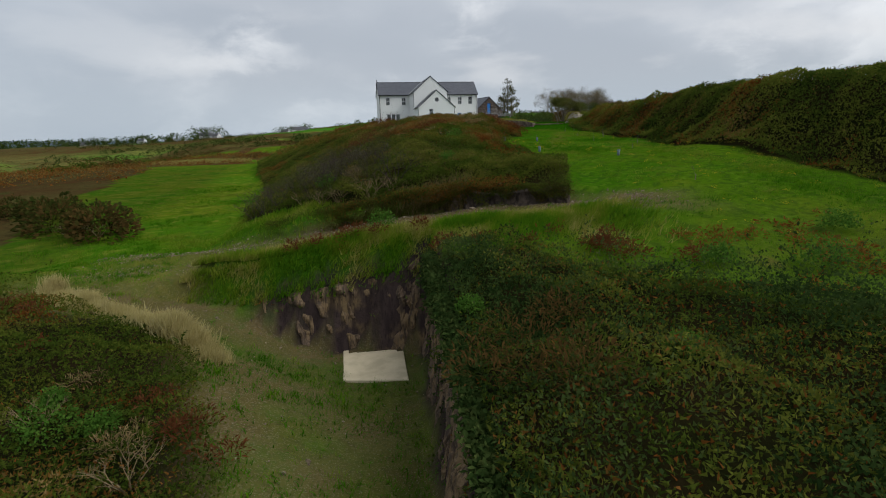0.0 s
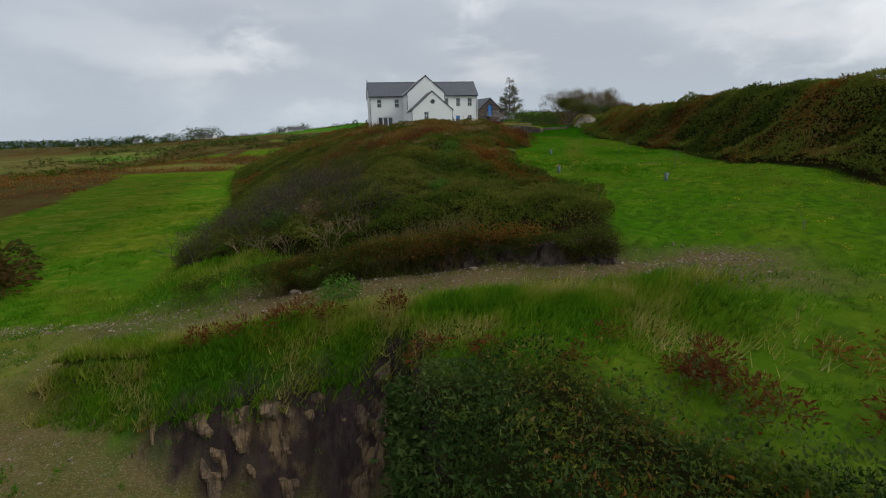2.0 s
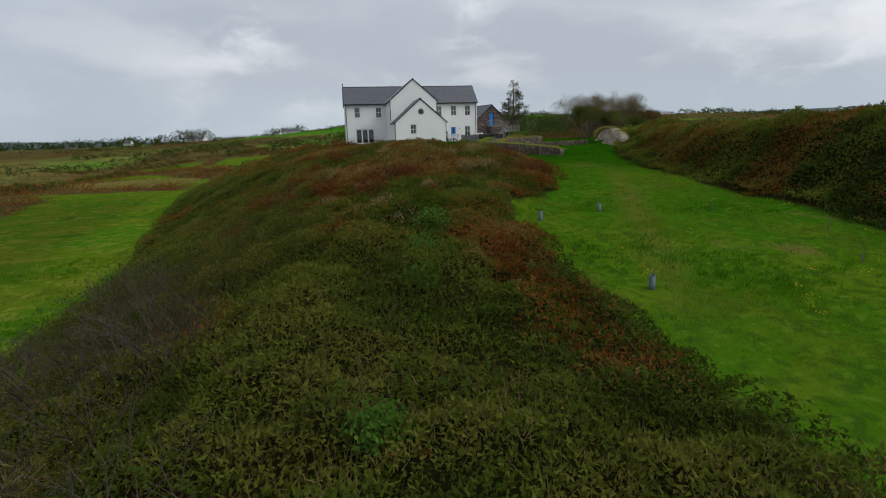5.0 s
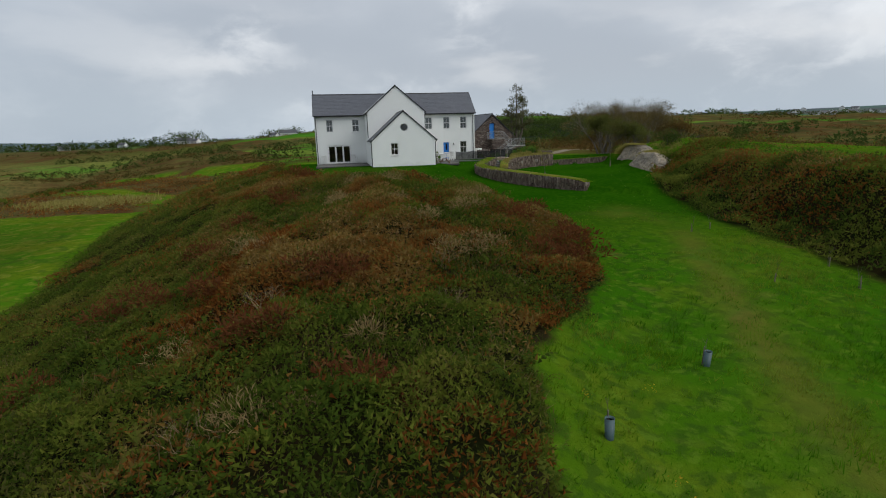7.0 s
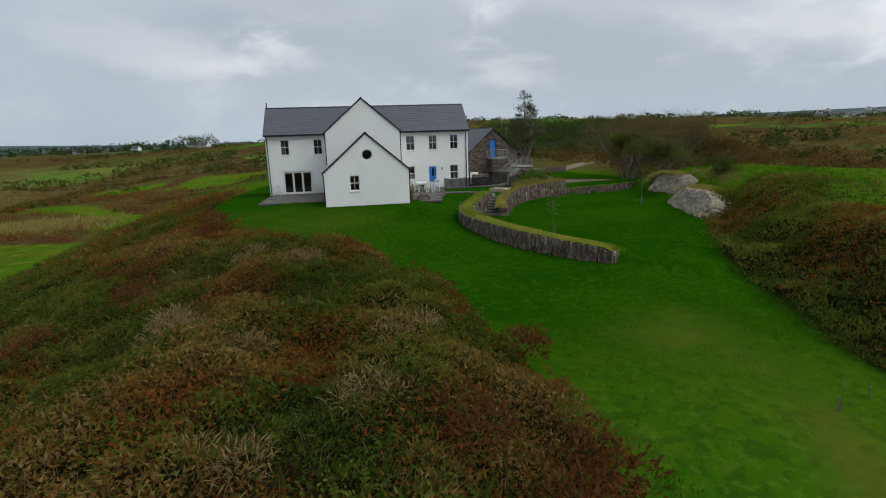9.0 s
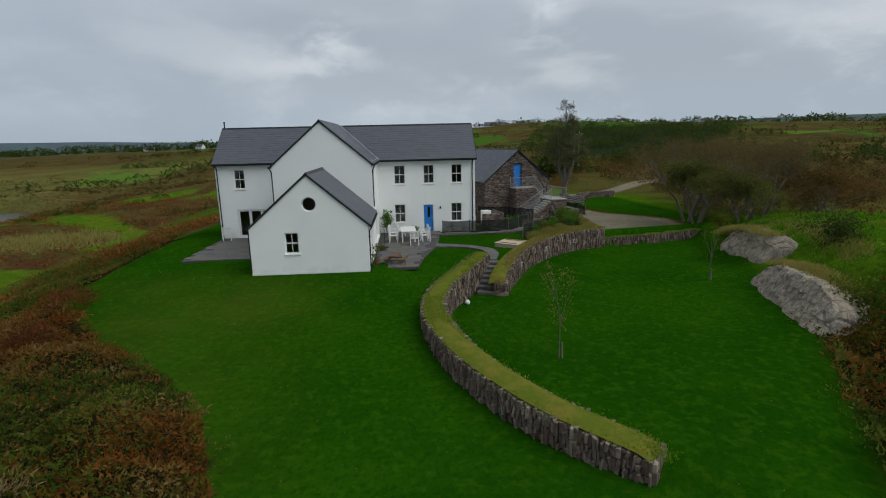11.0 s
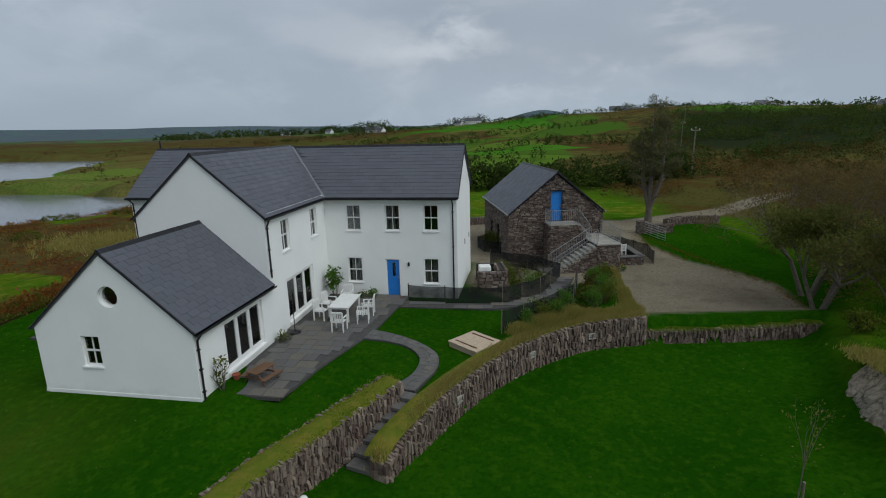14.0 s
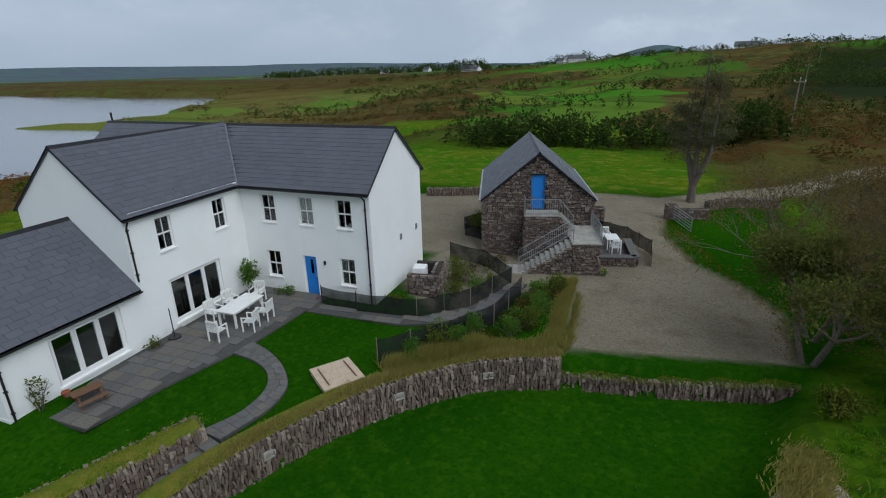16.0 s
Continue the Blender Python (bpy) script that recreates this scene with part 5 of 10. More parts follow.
slates((ex0, WY0, ez1), (0, -1, 0), up_y, WY0 - EY0 + 0.06, up_y.length, lambda u, v: True, ext_roof, seed=6)


def ridge_cap(a, b, parent, w=0.13, drop=0.1):
    bm = bmesh.new()
    a, b = Vector(a), Vector(b)
    d = (b - a).normalized()
    s = d.cross(Vector((0, 0, 1))).normalized()
    n = max(1, round((b - a).length / 0.45))
    for i in range(n):
        p, q = a + (b - a) * (i / n), a + (b - a) * ((i + 0.985) / n)
        prof = [(-w, -drop), (-0.02, 0.035), (0.02, 0.035), (w, -drop)]
        r = [[bm.verts.new(c + s * x + Vector((0, 0, z))) for x, z in prof] for c in (p, q)]
        for k in range(3):
            bm.faces.new((r[0][k], r[1][k], r[1][k + 1], r[0][k + 1]))
        bm.faces.new(r[0])
        bm.faces.new(r[1][::-1])
    return part("ridge_tiles", bm, BLACK, parent, "dark ridge tiles")


ridge_cap((rm0, MRY, RIDGE + 0.03), (rm1, MRY, RIDGE + 0.03), main_roof)
ridge_cap((WRX, WY0 - 0.06, WRZ + 0.03), (WRX, MRY - 0.3, WRZ + 0.0), wing_roof)
ridge_cap((ERX, EY0 - 0.06, ERZ + 0.03), (ERX, WY0, ERZ + 0.03), ext_roof)
# lead valleys
for x, s in ((wx1, 1), (wx0, -1)):
    bm = bmesh.new()
    a, b = Vector((x, -0.03, EAVE + 0.035)), Vector((WRX + s * 0.12, MRY - 0.12, RIDGE + 0.02))
    sx = Vector((0.1 * s, 0, 0.02))
    sy = Vector((-0.06 * s, 0.0, 0.045))
    v = [bm.verts.new(p) for p in (a - sx, a, a + sx, b + sx, b, b - sx)]
    bm.faces.new((v[0], v[1], v[4], v[5]))
    bm.faces.new((v[1], v[2], v[3], v[4]))
    part("valley", bm, LEAD, wing_roof, "pale lead roof valley")
# black barge boards along the verges
for tri in (((WX0 - 0.13, WY0 - 0.075, EAVE - 0.02), (WRX, WY0 - 0.075, WRZ + 0.015), (WX1 + 0.13, WY0 - 0.075, EAVE - 0.02)),
            ((EX0 - 0.07, EY0 - 0.075, ez1 - 0.01), (ERX, EY0 - 0.075, ERZ + 0.015), (EX1 + 0.16, EY0 - 0.075, ez1 - 0.01)),
            ((MX1 + 0.115, 0, EAVE), (MX1 + 0.115, MRY, RIDGE + 0.015), (MX1 + 0.115, mb, EAVE)),
            ((MX0 - 0.115, 0, EAVE), (MX0 - 0.115, MRY, RIDGE + 0.015), (MX0 - 0.115, mb, EAVE))):
    for a, b in (tri[:2], tri[1:]):
        bm = bmesh.new()
        a, b = Vector(a), Vector(b)
        o = Vector((0, 0, -0.055))
        th = Vector((0.02, 0, 0)) if abs(a.x - b.x) < 0.01 else Vector((0, 0.02, 0))
        v = [bm.verts.new(p + t) for t in (-th, th) for p in (a, b, b + o, a + o)]
        for f in ((0, 1, 2, 3), (7, 6, 5, 4), (0, 4, 5, 1), (1, 5, 6, 2), (2, 6, 7, 3), (3, 7, 4, 0)):
            bm.faces.new([v[i] for i in f])
        part("barge_board", bm, BLACK, house, "black verge board")


def gutter(a, b, out):
    bm = bmesh.new()
    a, b, o = Vector(a), Vector(b), Vector(out).normalized()
    prof = [(0.0, 0.02), (0.0, -0.05), (0.03, -0.09), (0.08, -0.09), (0.11, -0.05), (0.11, 0.0), (0.095, 0.0), (0.09, -0.04)]
    r = [[bm.verts.new(c + o * x + Vector((0, 0, z))) for x, z in prof] for c in (a, b)]
    for k in range(len(prof) - 1):
        bm.faces.new((r[0][k], r[0][k + 1], r[1][k + 1], r[1][k]))
    bmesh.ops.recalc_face_normals(bm, faces=bm.faces[:])
    return part("gutter", bm, BLACK, house, "black plastic gutter")


gutter((wx1 + 0.08, -0.02, EAVE - 0.02), (rm1, -0.02, EAVE - 0.02), (0, -1, 0))
gutter((rm0, -0.02, EAVE - 0.02), (wx0 - 0.08, -0.02, EAVE - 0.02), (0, -1, 0))
gutter((wx1 + 0.0, WY0 - 0.06, EAVE - 0.02), (wx1 + 0.0, -0.1, EAVE - 0.02), (1, 0, 0))
gutter((wx0 - 0.0, WY0 - 0.06, EAVE - 0.02), (wx0 - 0.0, -0.1, EAVE - 0.02), (-1, 0, 0))
gutter((ex1, EY0 - 0.06, ez1 - 0.02), (ex1, WY0, ez1 - 0.02), (1, 0, 0))
gutter((ex0, EY0 - 0.06, ez1 - 0.02), (ex0, WY0, ez1 - 0.02), (-1, 0, 0))


def downpipe(pts, clips):
    bm = bmesh.new()
    pipe(bm, pts, 0.036)
    for z in clips:
        p = pts[-1]
        box(bm, p[0] - 0.05, p[1] - 0.05, z - 0.025, p[0] + 0.05, p[1] + 0.05, z + 0.025)
    part("downpipe", bm, BLACK, house, "black rainwater pipe")


downpipe([(9.86, -0.07, EAVE - 0.1), (9.86, MY0 - 0.06, EAVE - 0.35), (9.86, MY0 - 0.06, -0.05)], (4.6, 2.8, 1.0))
downpipe([(MX0 + 0.14, -0.07, EAVE - 0.1), (MX0 + 0.14, MY0 - 0.06, EAVE - 0.35), (MX0 + 0.14, MY0 - 0.06, -0.05)], (4.6, 2.8, 1.0))
downpipe([(wx1 + 0.06, WY0 + 0.1, EAVE - 0.1), (WX1 + 0.06, WY0 + 0.1, EAVE - 0.35), (WX1 + 0.06, WY0 + 0.1, 2.8)], (4.9, 4.0, 3.1))
downpipe([(wx0 - 0.06, WY0 + 0.1, EAVE - 0.1), (WX0 - 0.06, WY0 + 0.1, EAVE - 0.35), (WX0 - 0.06, WY0 + 0.1, 2.8)], (4.9, 4.0, 3.1))
downpipe([(ex1 + 0.06, EY0 + 0.12, ez1 - 0.1), (EX1 + 0.06, EY0 + 0.12, ez1 - 0.3), (EX1 + 0.06, EY0 + 0.12, 0.0)], (1.9, 1.2, 0.4))
downpipe([(ex0 - 0.06, EY0 + 0.12, ez1 - 0.1), (EX0 - 0.06, EY0 + 0.12, ez1 - 0.3), (EX0 - 0.06, EY0 + 0.12, 0.0)], (1.9, 1.2, 0.4))
# flue on the far end of the ridge
bm = bmesh.new()
rod(bm, (MX0 - 0.02, MRY + 0.2, RIDGE - 0.2), (MX0 - 0.02, MRY + 0.2, RIDGE + 0.42), 0.05, 0.05, 8)
rod(bm, (MX0 - 0.02, MRY + 0.2, RIDGE + 0.42), (MX0 - 0.02, MRY + 0.2, RIDGE + 0.5), 0.08, 0.06, 8)
part("flue", bm, BLACK, house, "thin black flue pipe")
# plinth line of the low gable
bm = bmesh.new()
box(bm, EX0 - 0.015, EY0 - 0.018, -0.3, EX1 + 0.015, EY0 - 0.001, 0.2)
part("plinth", bm, RENDER, house)


# ---- paving ----
PAVE_BED = plain("grey_joint_sand", (0.075, 0.073, 0.068), (0.055, 0.054, 0.050), 4.0, 0.95, bump=0.4)
PAVE_SHAPES = block_shapes("paving_slab", 5, 0.012, PAVE, 0.012)


def paving(name, label, poly, z, angle, rows, seed):
    """Stone slabs in courses inside an outline, each a piece of its own on a bed."""
    bed = slab(poly, [], 0.12, Matrix.Translation((0, 0, z - 0.02)))
    top = part(name, bed, PAVE_BED)
    tagged(top, label, "paving", kind="structure")
    rng = random.Random(seed)
    ca, sa = math.cos(angle), math.sin(angle)
    u, v, w = Vector((ca, sa, 0)), Vector((-sa, ca, 0)), Vector((0, 0, 1))
    ps = [(p[0] * ca + p[1] * sa, -p[0] * sa + p[1] * ca) for p in poly]
    lo_u, hi_u = min(p[0] for p in ps), max(p[0] for p in ps)
    lo_v, hi_v = min(p[1] for p in ps), max(p[1] for p in ps)
    y = lo_v
    while y < hi_v:
        h = rng.choice(rows)
        x = lo_u - rng.uniform(0, 0.5)
        while x < hi_u:
            l = rng.uniform(0.45, 0.95)
            cx, cy = x + l / 2, y + h / 2
            pts = [(x + 0.1 * l, y + 0.1 * h), (x + 0.9 * l, y + 0.1 * h), (x + 0.1 * l, y + 0.9 * h), (x + 0.9 * l, y + 0.9 * h), (cx, cy)]
            n = sum(bool(inside(np.array([p[0]]), np.array([p[1]]), ps)[0]) for p in pts)
            if n >= 4:
                c = u * cx + v * cy + w * (z + rng.uniform(-0.002, 0.004))
                put_piece("paving_slab", rng.choice(PAVE_SHAPES), c, u, v, w, (l / 2 - 0.008, h / 2 - 0.008, 0.022), top)
            x += l
        y += h
    return top


patio_e = [(EX1 + 0.02, -10.75), (5.5, -10.75), (5.95, -8.4), (6.75, -5.6), (7.0, -4.5), (7.25, -1.5), (7.45, -0.75), (7.4, MY0 - 0.02), (WX1 + 0.02, MY0 - 0.02)]
paving("patio", "grey stone slab patio beside the house", patio_e, 0.07, 0.0, (0.42, 0.55, 0.6), 11)
path_n = [(7.25, -1.45), (11.8, -1.35), (13.4, -0.75), (15.4, 0.8), (16.3, 4.6), (15.6, 4.6), (14.35, 1.35), (12.4, -0.45), (9.5, -0.7), (7.45, -0.5)]
paving("garden_path", "grey stone path along the garden fence", path_n, 0.06, 0.06, (0.42, 0.5), 12)
outer = [Vector(p) for p in ((6.9, -4.55), (8.1, -5.0), (9.3, -5.75), (10.2, -6.75), (10.4, -7.9), (10.2, -8.8), (9.95, -9.7))]
inner = [Vector(p) for p in ((6.75, -5.55), (7.8, -5.7), (8.8, -6.15), (9.45, -6.9), (9.65, -7.7), (9.55, -8.6), (9.05, -9.6))]
curve_path = [tuple(p) for p in spline(outer, 4)] + [tuple(p) for p in spline(inner, 4)[::-1]]
bend = tagged(part("garden_path", slab(curve_path, [], 0.12, Matrix.Translation((0, 0, 0.035))), PAVE_BED), "curved grey stone path across the lawn", "paving", kind="structure")
rng = random.Random(13)
so, si = spline(outer, 3), spline(inner, 3)
for k in range(len(so) - 1):
    a, b, c, d = so[k], so[k + 1], si[k + 1], si[k]
    cut_at = rng.uniform(0.35, 0.65)
    for f0, f1 in ((0, cut_at), (cut_at, 1)):
        q = [d.lerp(a, f0), d.lerp(a, f1), c.lerp(b, f1), c.lerp(b, f0)]
        m0 = (q[0] + q[1] + q[2] + q[3]) / 4
        bm = bmesh.new()
        lo = [bm.verts.new((m0.x + (p.x - m0.x) * 0.985, m0.y + (p.y - m0.y) * 0.985, 0.03)) for p in q]
        hi = [bm.verts.new((m0.x + (p.x - m0.x) * 0.965, m0.y + (p.y - m0.y) * 0.965, 0.072 + rng.uniform(0, 0.004))) for p in q]
        bm.faces.new(hi), bm.faces.new(lo)
        for e in range(4):
            bm.faces.new((lo[e], lo[(e + 1) % 4], hi[(e + 1) % 4], hi[e]))
        bmesh.ops.recalc_face_normals(bm, faces=bm.faces[:])
        part("paving_slab", bm, PAVE, bend)
paving("patio", "grey paved terrace on the sheltered side", [(-8.35, -7.1), (EX0 - 0.02, -7.1), (EX0 - 0.02, -6.05), (WX0 - 0.02, -6.05), (WX0 - 0.02, MY0 - 0.02), (-8.35, MY0 - 0.02)], 0.05, 0.0, (0.5, 0.6), 14)


# ---- stone garden wall ----
STONES = block_shapes("stone", 10, 0.2, WALLSTONE, 0.13, 8)


def garden_wall(name, label, line, top, foot, sides, thick, single_from=None, single_to=None, seed=1):
    """A wall of upright stones along a line. top(s), foot(s): heights by the share of its length; sides: which faces are stone."""
    pts = [Vector((p[0], p[1])) for p in line]
    run = [0.0]
    for a, b in zip(pts, pts[1:]):
        run.append(run[-1] + (b - a).length)
    total = run[-1]

    def place(d):
        d = min(max(d, 0), total - 1e-6)
        i = max(k for k in range(len(run)) if run[k] <= d)
        i = min(i, len(pts) - 2)
        t = (d - run[i]) / (run[i + 1] - run[i])
        p = pts[i].lerp(pts[i + 1], t)
        dr = (pts[i + 1] - pts[i]).normalized()
        return p, dr

    bm = bmesh.new()
    prev = None
    n = max(4, int(total / 0.3))
    for k in range(n + 1):
        s = k / n
        p, dr = place(s * total)
        nr = Vector((-dr.y, dr.x))
        a, b = p + nr * (thick / 2 - 0.05), p - nr * (thick / 2 - 0.05)
        z0, z1 = foot(s) - 0.3, top(s) - 0.03
        cur = [bm.verts.new(q) for q in ((a.x, a.y, z0), (a.x, a.y, z1), (b.x, b.y, z1), (b.x, b.y, z0))]
        if prev:
            for i in range(4):
                bm.faces.new((prev[i], prev[(i + 1) % 4], cur[(i + 1) % 4], cur[i]))
        else:
            bm.faces.new(cur[::-1])
        prev = cur
    bm.faces.new(prev)
    bmesh.ops.recalc_face_normals(bm, faces=bm.faces[:])
    wall = part(name, bm, MORTAR)
    tagged(wall, label, "stone wall", kind="structure")
    rng = random.Random(seed)
    rows = []
    for side in sides:
        d = 0.0
        while d < total:
            wdt = rng.uniform(0.05, 0.12)
            p, dr = place(d + wdt / 2)
            s = (d + wdt / 2) / total
            nr = Vector((-dr.y, dr.x)) * side
            z, zt = foot(s) - 0.08 - rng.uniform(0, 0.25), top(s) + rng.uniform(-0.05, 0.03)
            while z < zt - 0.06:
                h = min(rng.uniform(0.14, 0.5), zt - z)
                if zt - z - h < 0.1:
                    h = zt - z
                lean = rng.uniform(-0.2, 0.2)
                u = Vector((dr.x, dr.y, 0)) * math.cos(lean) + Vector((0, 0, math.sin(lean)))
                w = Vector((nr.x, nr.y, rng.uniform(-0.08, 0.08))).normalized()
                v = w.cross(u).normalized()
                if v.z < 0:
                    v = -v
                dep = rng.uniform(0.04, 0.13)
                c = Vector((p.x, p.y, z + h / 2)) + Vector((nr.x, nr.y, 0)) * (thick / 2 - 0.06 + dep * 0.35)
                rows.append((c, u, v, w, (wdt * rng.uniform(0.46, 0.56), h * 0.49, dep)))
                z += h
            d += wdt
        # end faces
    for d, sg in ((0.0, -1), (total, 1)):
        p, dr = place(d)
        s = d / total
        zt, z = top(s), foot(s) - 0.1
        x = -thick / 2
        while x < thick / 2 and zt - z > 0.25:
            wdt = rng.uniform(0.12, 0.2)
            zz = z
            while zz < zt - 0.06:
                h = min(rng.uniform(0.25, 0.5), zt - zz)
                nr = Vector((-dr.y, dr.x))
                c = Vector((p.x + nr.x * (x + wdt / 2) + dr.x * sg * 0.03, p.y + nr.y * (x + wdt / 2) + dr.y * sg * 0.03, zz + h / 2))
                rows.append((c, Vector((nr.x, nr.y, 0)), Vector((0, 0, 1)), Vector((dr.x * sg, dr.y * sg, 0)), (wdt / 2, h * 0.49, 0.07)))
                zz += h
            x += wdt
    one = [r for r in rows if single_from is not None and single_from(r[0])]
    rest = [r for r in rows if r not in one] if one else rows
    for c, u, v, w, h in one[:300]:
        put_piece("stone", rng.choice(STONES), c, u, v, w, h, wall)
    rest = rest + one[300:]
    if rest:
        A = [np.array([r[i][:] for r in rest], float) for i in range(5)]
        ob = pieces_mesh("stonework", A[0], A[1], A[2], A[3], A[4], WALLSTONE, 0.2, seed, 0.12)
        ob.parent = wall
        ob["kind"] = "stuff"
    return wall


lerp = lambda xs, ys: (lambda s: float(np.interp(s, xs, ys)))
top_w, top_e, top_y = lerp([0, 0.1, 0.3, 0.45, 0.6, 0.75, 0.9, 0.97, 1], [0.46, 0.4, 0.18, 0.09, 0.0, -0.16, -0.38, -0.56, -0.75]), lerp([0, 0.06, 0.2, 0.5, 1], [-0.45, -0.1, 0.15, 0.22, 0.28]), lerp([0, 0.5, 1], [-0.42, -0.38, -0.33])
garden_wall("stone_wall_west", "curved dry-stone wall with a grassed top", WALL_W, top_w, lambda s: float(np.interp(s, [0, 0.3, 0.6, 1], [-0.95, -1.05, -1.1, -1.3])), (1, -1), 0.9, seed=5)
garden_wall("stone_wall_east", "curved retaining wall of upright stones below the garden", WALL_E, top_e, lambda s: -1.1, (-1,), 0.5, lambda c: 10.2 < c.x < 13.2, None, seed=6)
garden_wall("stone_wall_yard", "low wall of upright stones below the gravel yard", WALL_Y, top_y, lambda s: -1.05, (-1,), 0.45, seed=7)

# lamps set into the wall: pale framed niches
for p in ((11.15, -9.35), (13.55, -5.45), (16.35, -3.05), (8.55, -10.9)):
    bm = bmesh.new()
    a = np.argmin([(q[0] - p[0]) ** 2 + (q[1] - p[1]) ** 2 for q in WALL_E])
    q0, q1 = Vector(WALL_E[max(a - 1, 0)]), Vector(WALL_E[min(a + 1, len(WALL_E) - 1)])
    dr = (q1 - q0).normalized()
    nr = Vector((dr.y, -dr.x))
    if p[0] < 9:
        c = Vector(p)
        dr = Vector((0.46, 0.89))
        nr = Vector((0.89, -0.46))
        c = c + nr * 0.02
    else:
        c = Vector(WALL_E[a]) + nr * 0.31
    lm = upright((c.x, c.y, -0.35), (dr.x, dr.y, 0), (nr.x, nr.y, 0))
    for r in (rect(-0.19, 0.08, 0.19, 0.13), rect(-0.19, -0.13, 0.19, -0.08), rect(-0.19, -0.08, -0.15, 0.08), rect(0.15, -0.08, 0.19, 0.08)):
        box(bm, r[0][0], r[0][1], -0.03, r[2][0], r[2][1], 0.05, m=lm)
    box(bm, -0.15, -0.03, -0.03, 0.15, 0.08, 0.02, m=lm)
    tagged(part("wall_light", bm, PALE_CONC), "pale rectangular lamp niche set in the stone wall", "lamp", group="lamps in the wall")

# steps between the two arms
steps = thing("garden_steps", "grey stone steps between two stone walls", "steps", pose(0, 0, 0), kind="structure")
s0, s1 = Vector((8.95, -12.75)), Vector((9.75, -9.75))
dr = (s1 - s0).normalized()
for k in range(7):
    f = k / 7
    p, q = s0.lerp(s1, f), s0.lerp(s1, min((k + 1.25) / 7, 1))
    z = -1.05 + (k + 1) * 0.155
    bm = bmesh.new()
    vm = upright(((p.x + q.x) / 2, (p.y + q.y) / 2, 0), (dr.y, -dr.x, 0), (dr.x, dr.y, 0))
    L = (q - p).length / 2
    box(bm, -0.5, z - 0.14, -L, 0.5, z, L, 0.012, m=vm)
    box(bm, -0.49, -1.4, -L + 0.03, 0.49, z - 0.14, L, m=vm)
    part("step", bm, PALE_STONE, steps)


# ---- garden furniture and things ----
def garden_chair():
    c = thing("garden_chair", "white painted wooden garden armchair on the patio", "chair", group="chairs round the garden table")
    bm = bmesh.new()
    for k in range(5):
        box(bm, -0.24, -0.22 + k * 0.095, 0.42, 0.24, -0.145 + k * 0.095, 0.445)
    part("seat", bm, GARDEN_WHITE, c)
    bm = bmesh.new()
    box(bm, -0.26, 0.24, 0.44, 0.26, 0.285, 0.5)
    box(bm, -0.26, 0.3, 0.86, 0.26, 0.345, 0.96, 0.01)
    for k in range(6):
        x = -0.2 + k * 0.08
        box(bm, x - 0.02, 0.27, 0.48, x + 0.02, 0.3, 0.88)
    part("backrest", bm, GARDEN_WHITE, c)
    for x in (-0.26, 0.26):
        bm = bmesh.new()
        box(bm, x - 0.03, -0.26, 0.64, x + 0.03, 0.27, 0.67, 0.005)
        part("armrest", bm, GARDEN_WHITE, c)
        for y, h in ((-0.23, 0.64), (0.28, 0.9)):
            bm = bmesh.new()
            box(bm, x - 0.025, y - 0.025, 0.0, x + 0.025, y + 0.025, h)
            part("leg", bm, GARDEN_WHITE, c)
    return c


PZ = 0.092
chair = garden_chair()
seats = [(5.45, -4.85, 205), (6.15, -3.75, 285), (6.1, -2.75, 280), (4.1, -3.6, 85), (4.05, -2.5, 80), (4.55, -1.35, 8)]
chair.matrix_world = pose(seats[0][0], seats[0][1], PZ, 0, 0, seats[0][2] - 25)
for x, y, r in seats[1:]:
    copy_thing(chair, pose(x, y, PZ, 0, 0, r - 0))
for x, y, r in ((-7.75, -0.75, 200), (-4.3, -0.6, 150)):
    ch = copy_thing(chair, pose(x, y, 0.075, 0, 0, r))
    ch["label"] = "white wooden garden armchair by the terrace doors"
    ch["group"] = "chairs on the terrace"

tb = thing("garden_table", "long white painted wooden garden table", "table", pose(5.05, -3.0, PZ, 0, 0, 2))
bm = bmesh.new()
for k in range(7):
    box(bm, -0.5 + k * 0.143, -1.0, 0.71, -0.5 + k * 0.143 + 0.137, 1.0, 0.745, 0.004)
part("tabletop", bm, GARDEN_WHITE, tb)
bm = bmesh.new()
box(bm, -0.43, -0.92, 0.62, 0.43, -0.89, 0.71), box(bm, -0.43, 0.89, 0.62, 0.43, 0.92, 0.71)
box(bm, -0.43, -0.89, 0.62, -0.4, 0.89, 0.71), box(bm, 0.4, -0.89, 0.62, 0.43, 0.89, 0.71)
part("apron", bm, GARDEN_WHITE, tb)
for x in (-0.41, 0.41):
    for y in (-0.9, 0.9):
        bm = bmesh.new()
        box(bm, x - 0.04, y - 0.04, 0, x + 0.04, y + 0.04, 0.7)
        part("leg", bm, GARDEN_WHITE, tb)

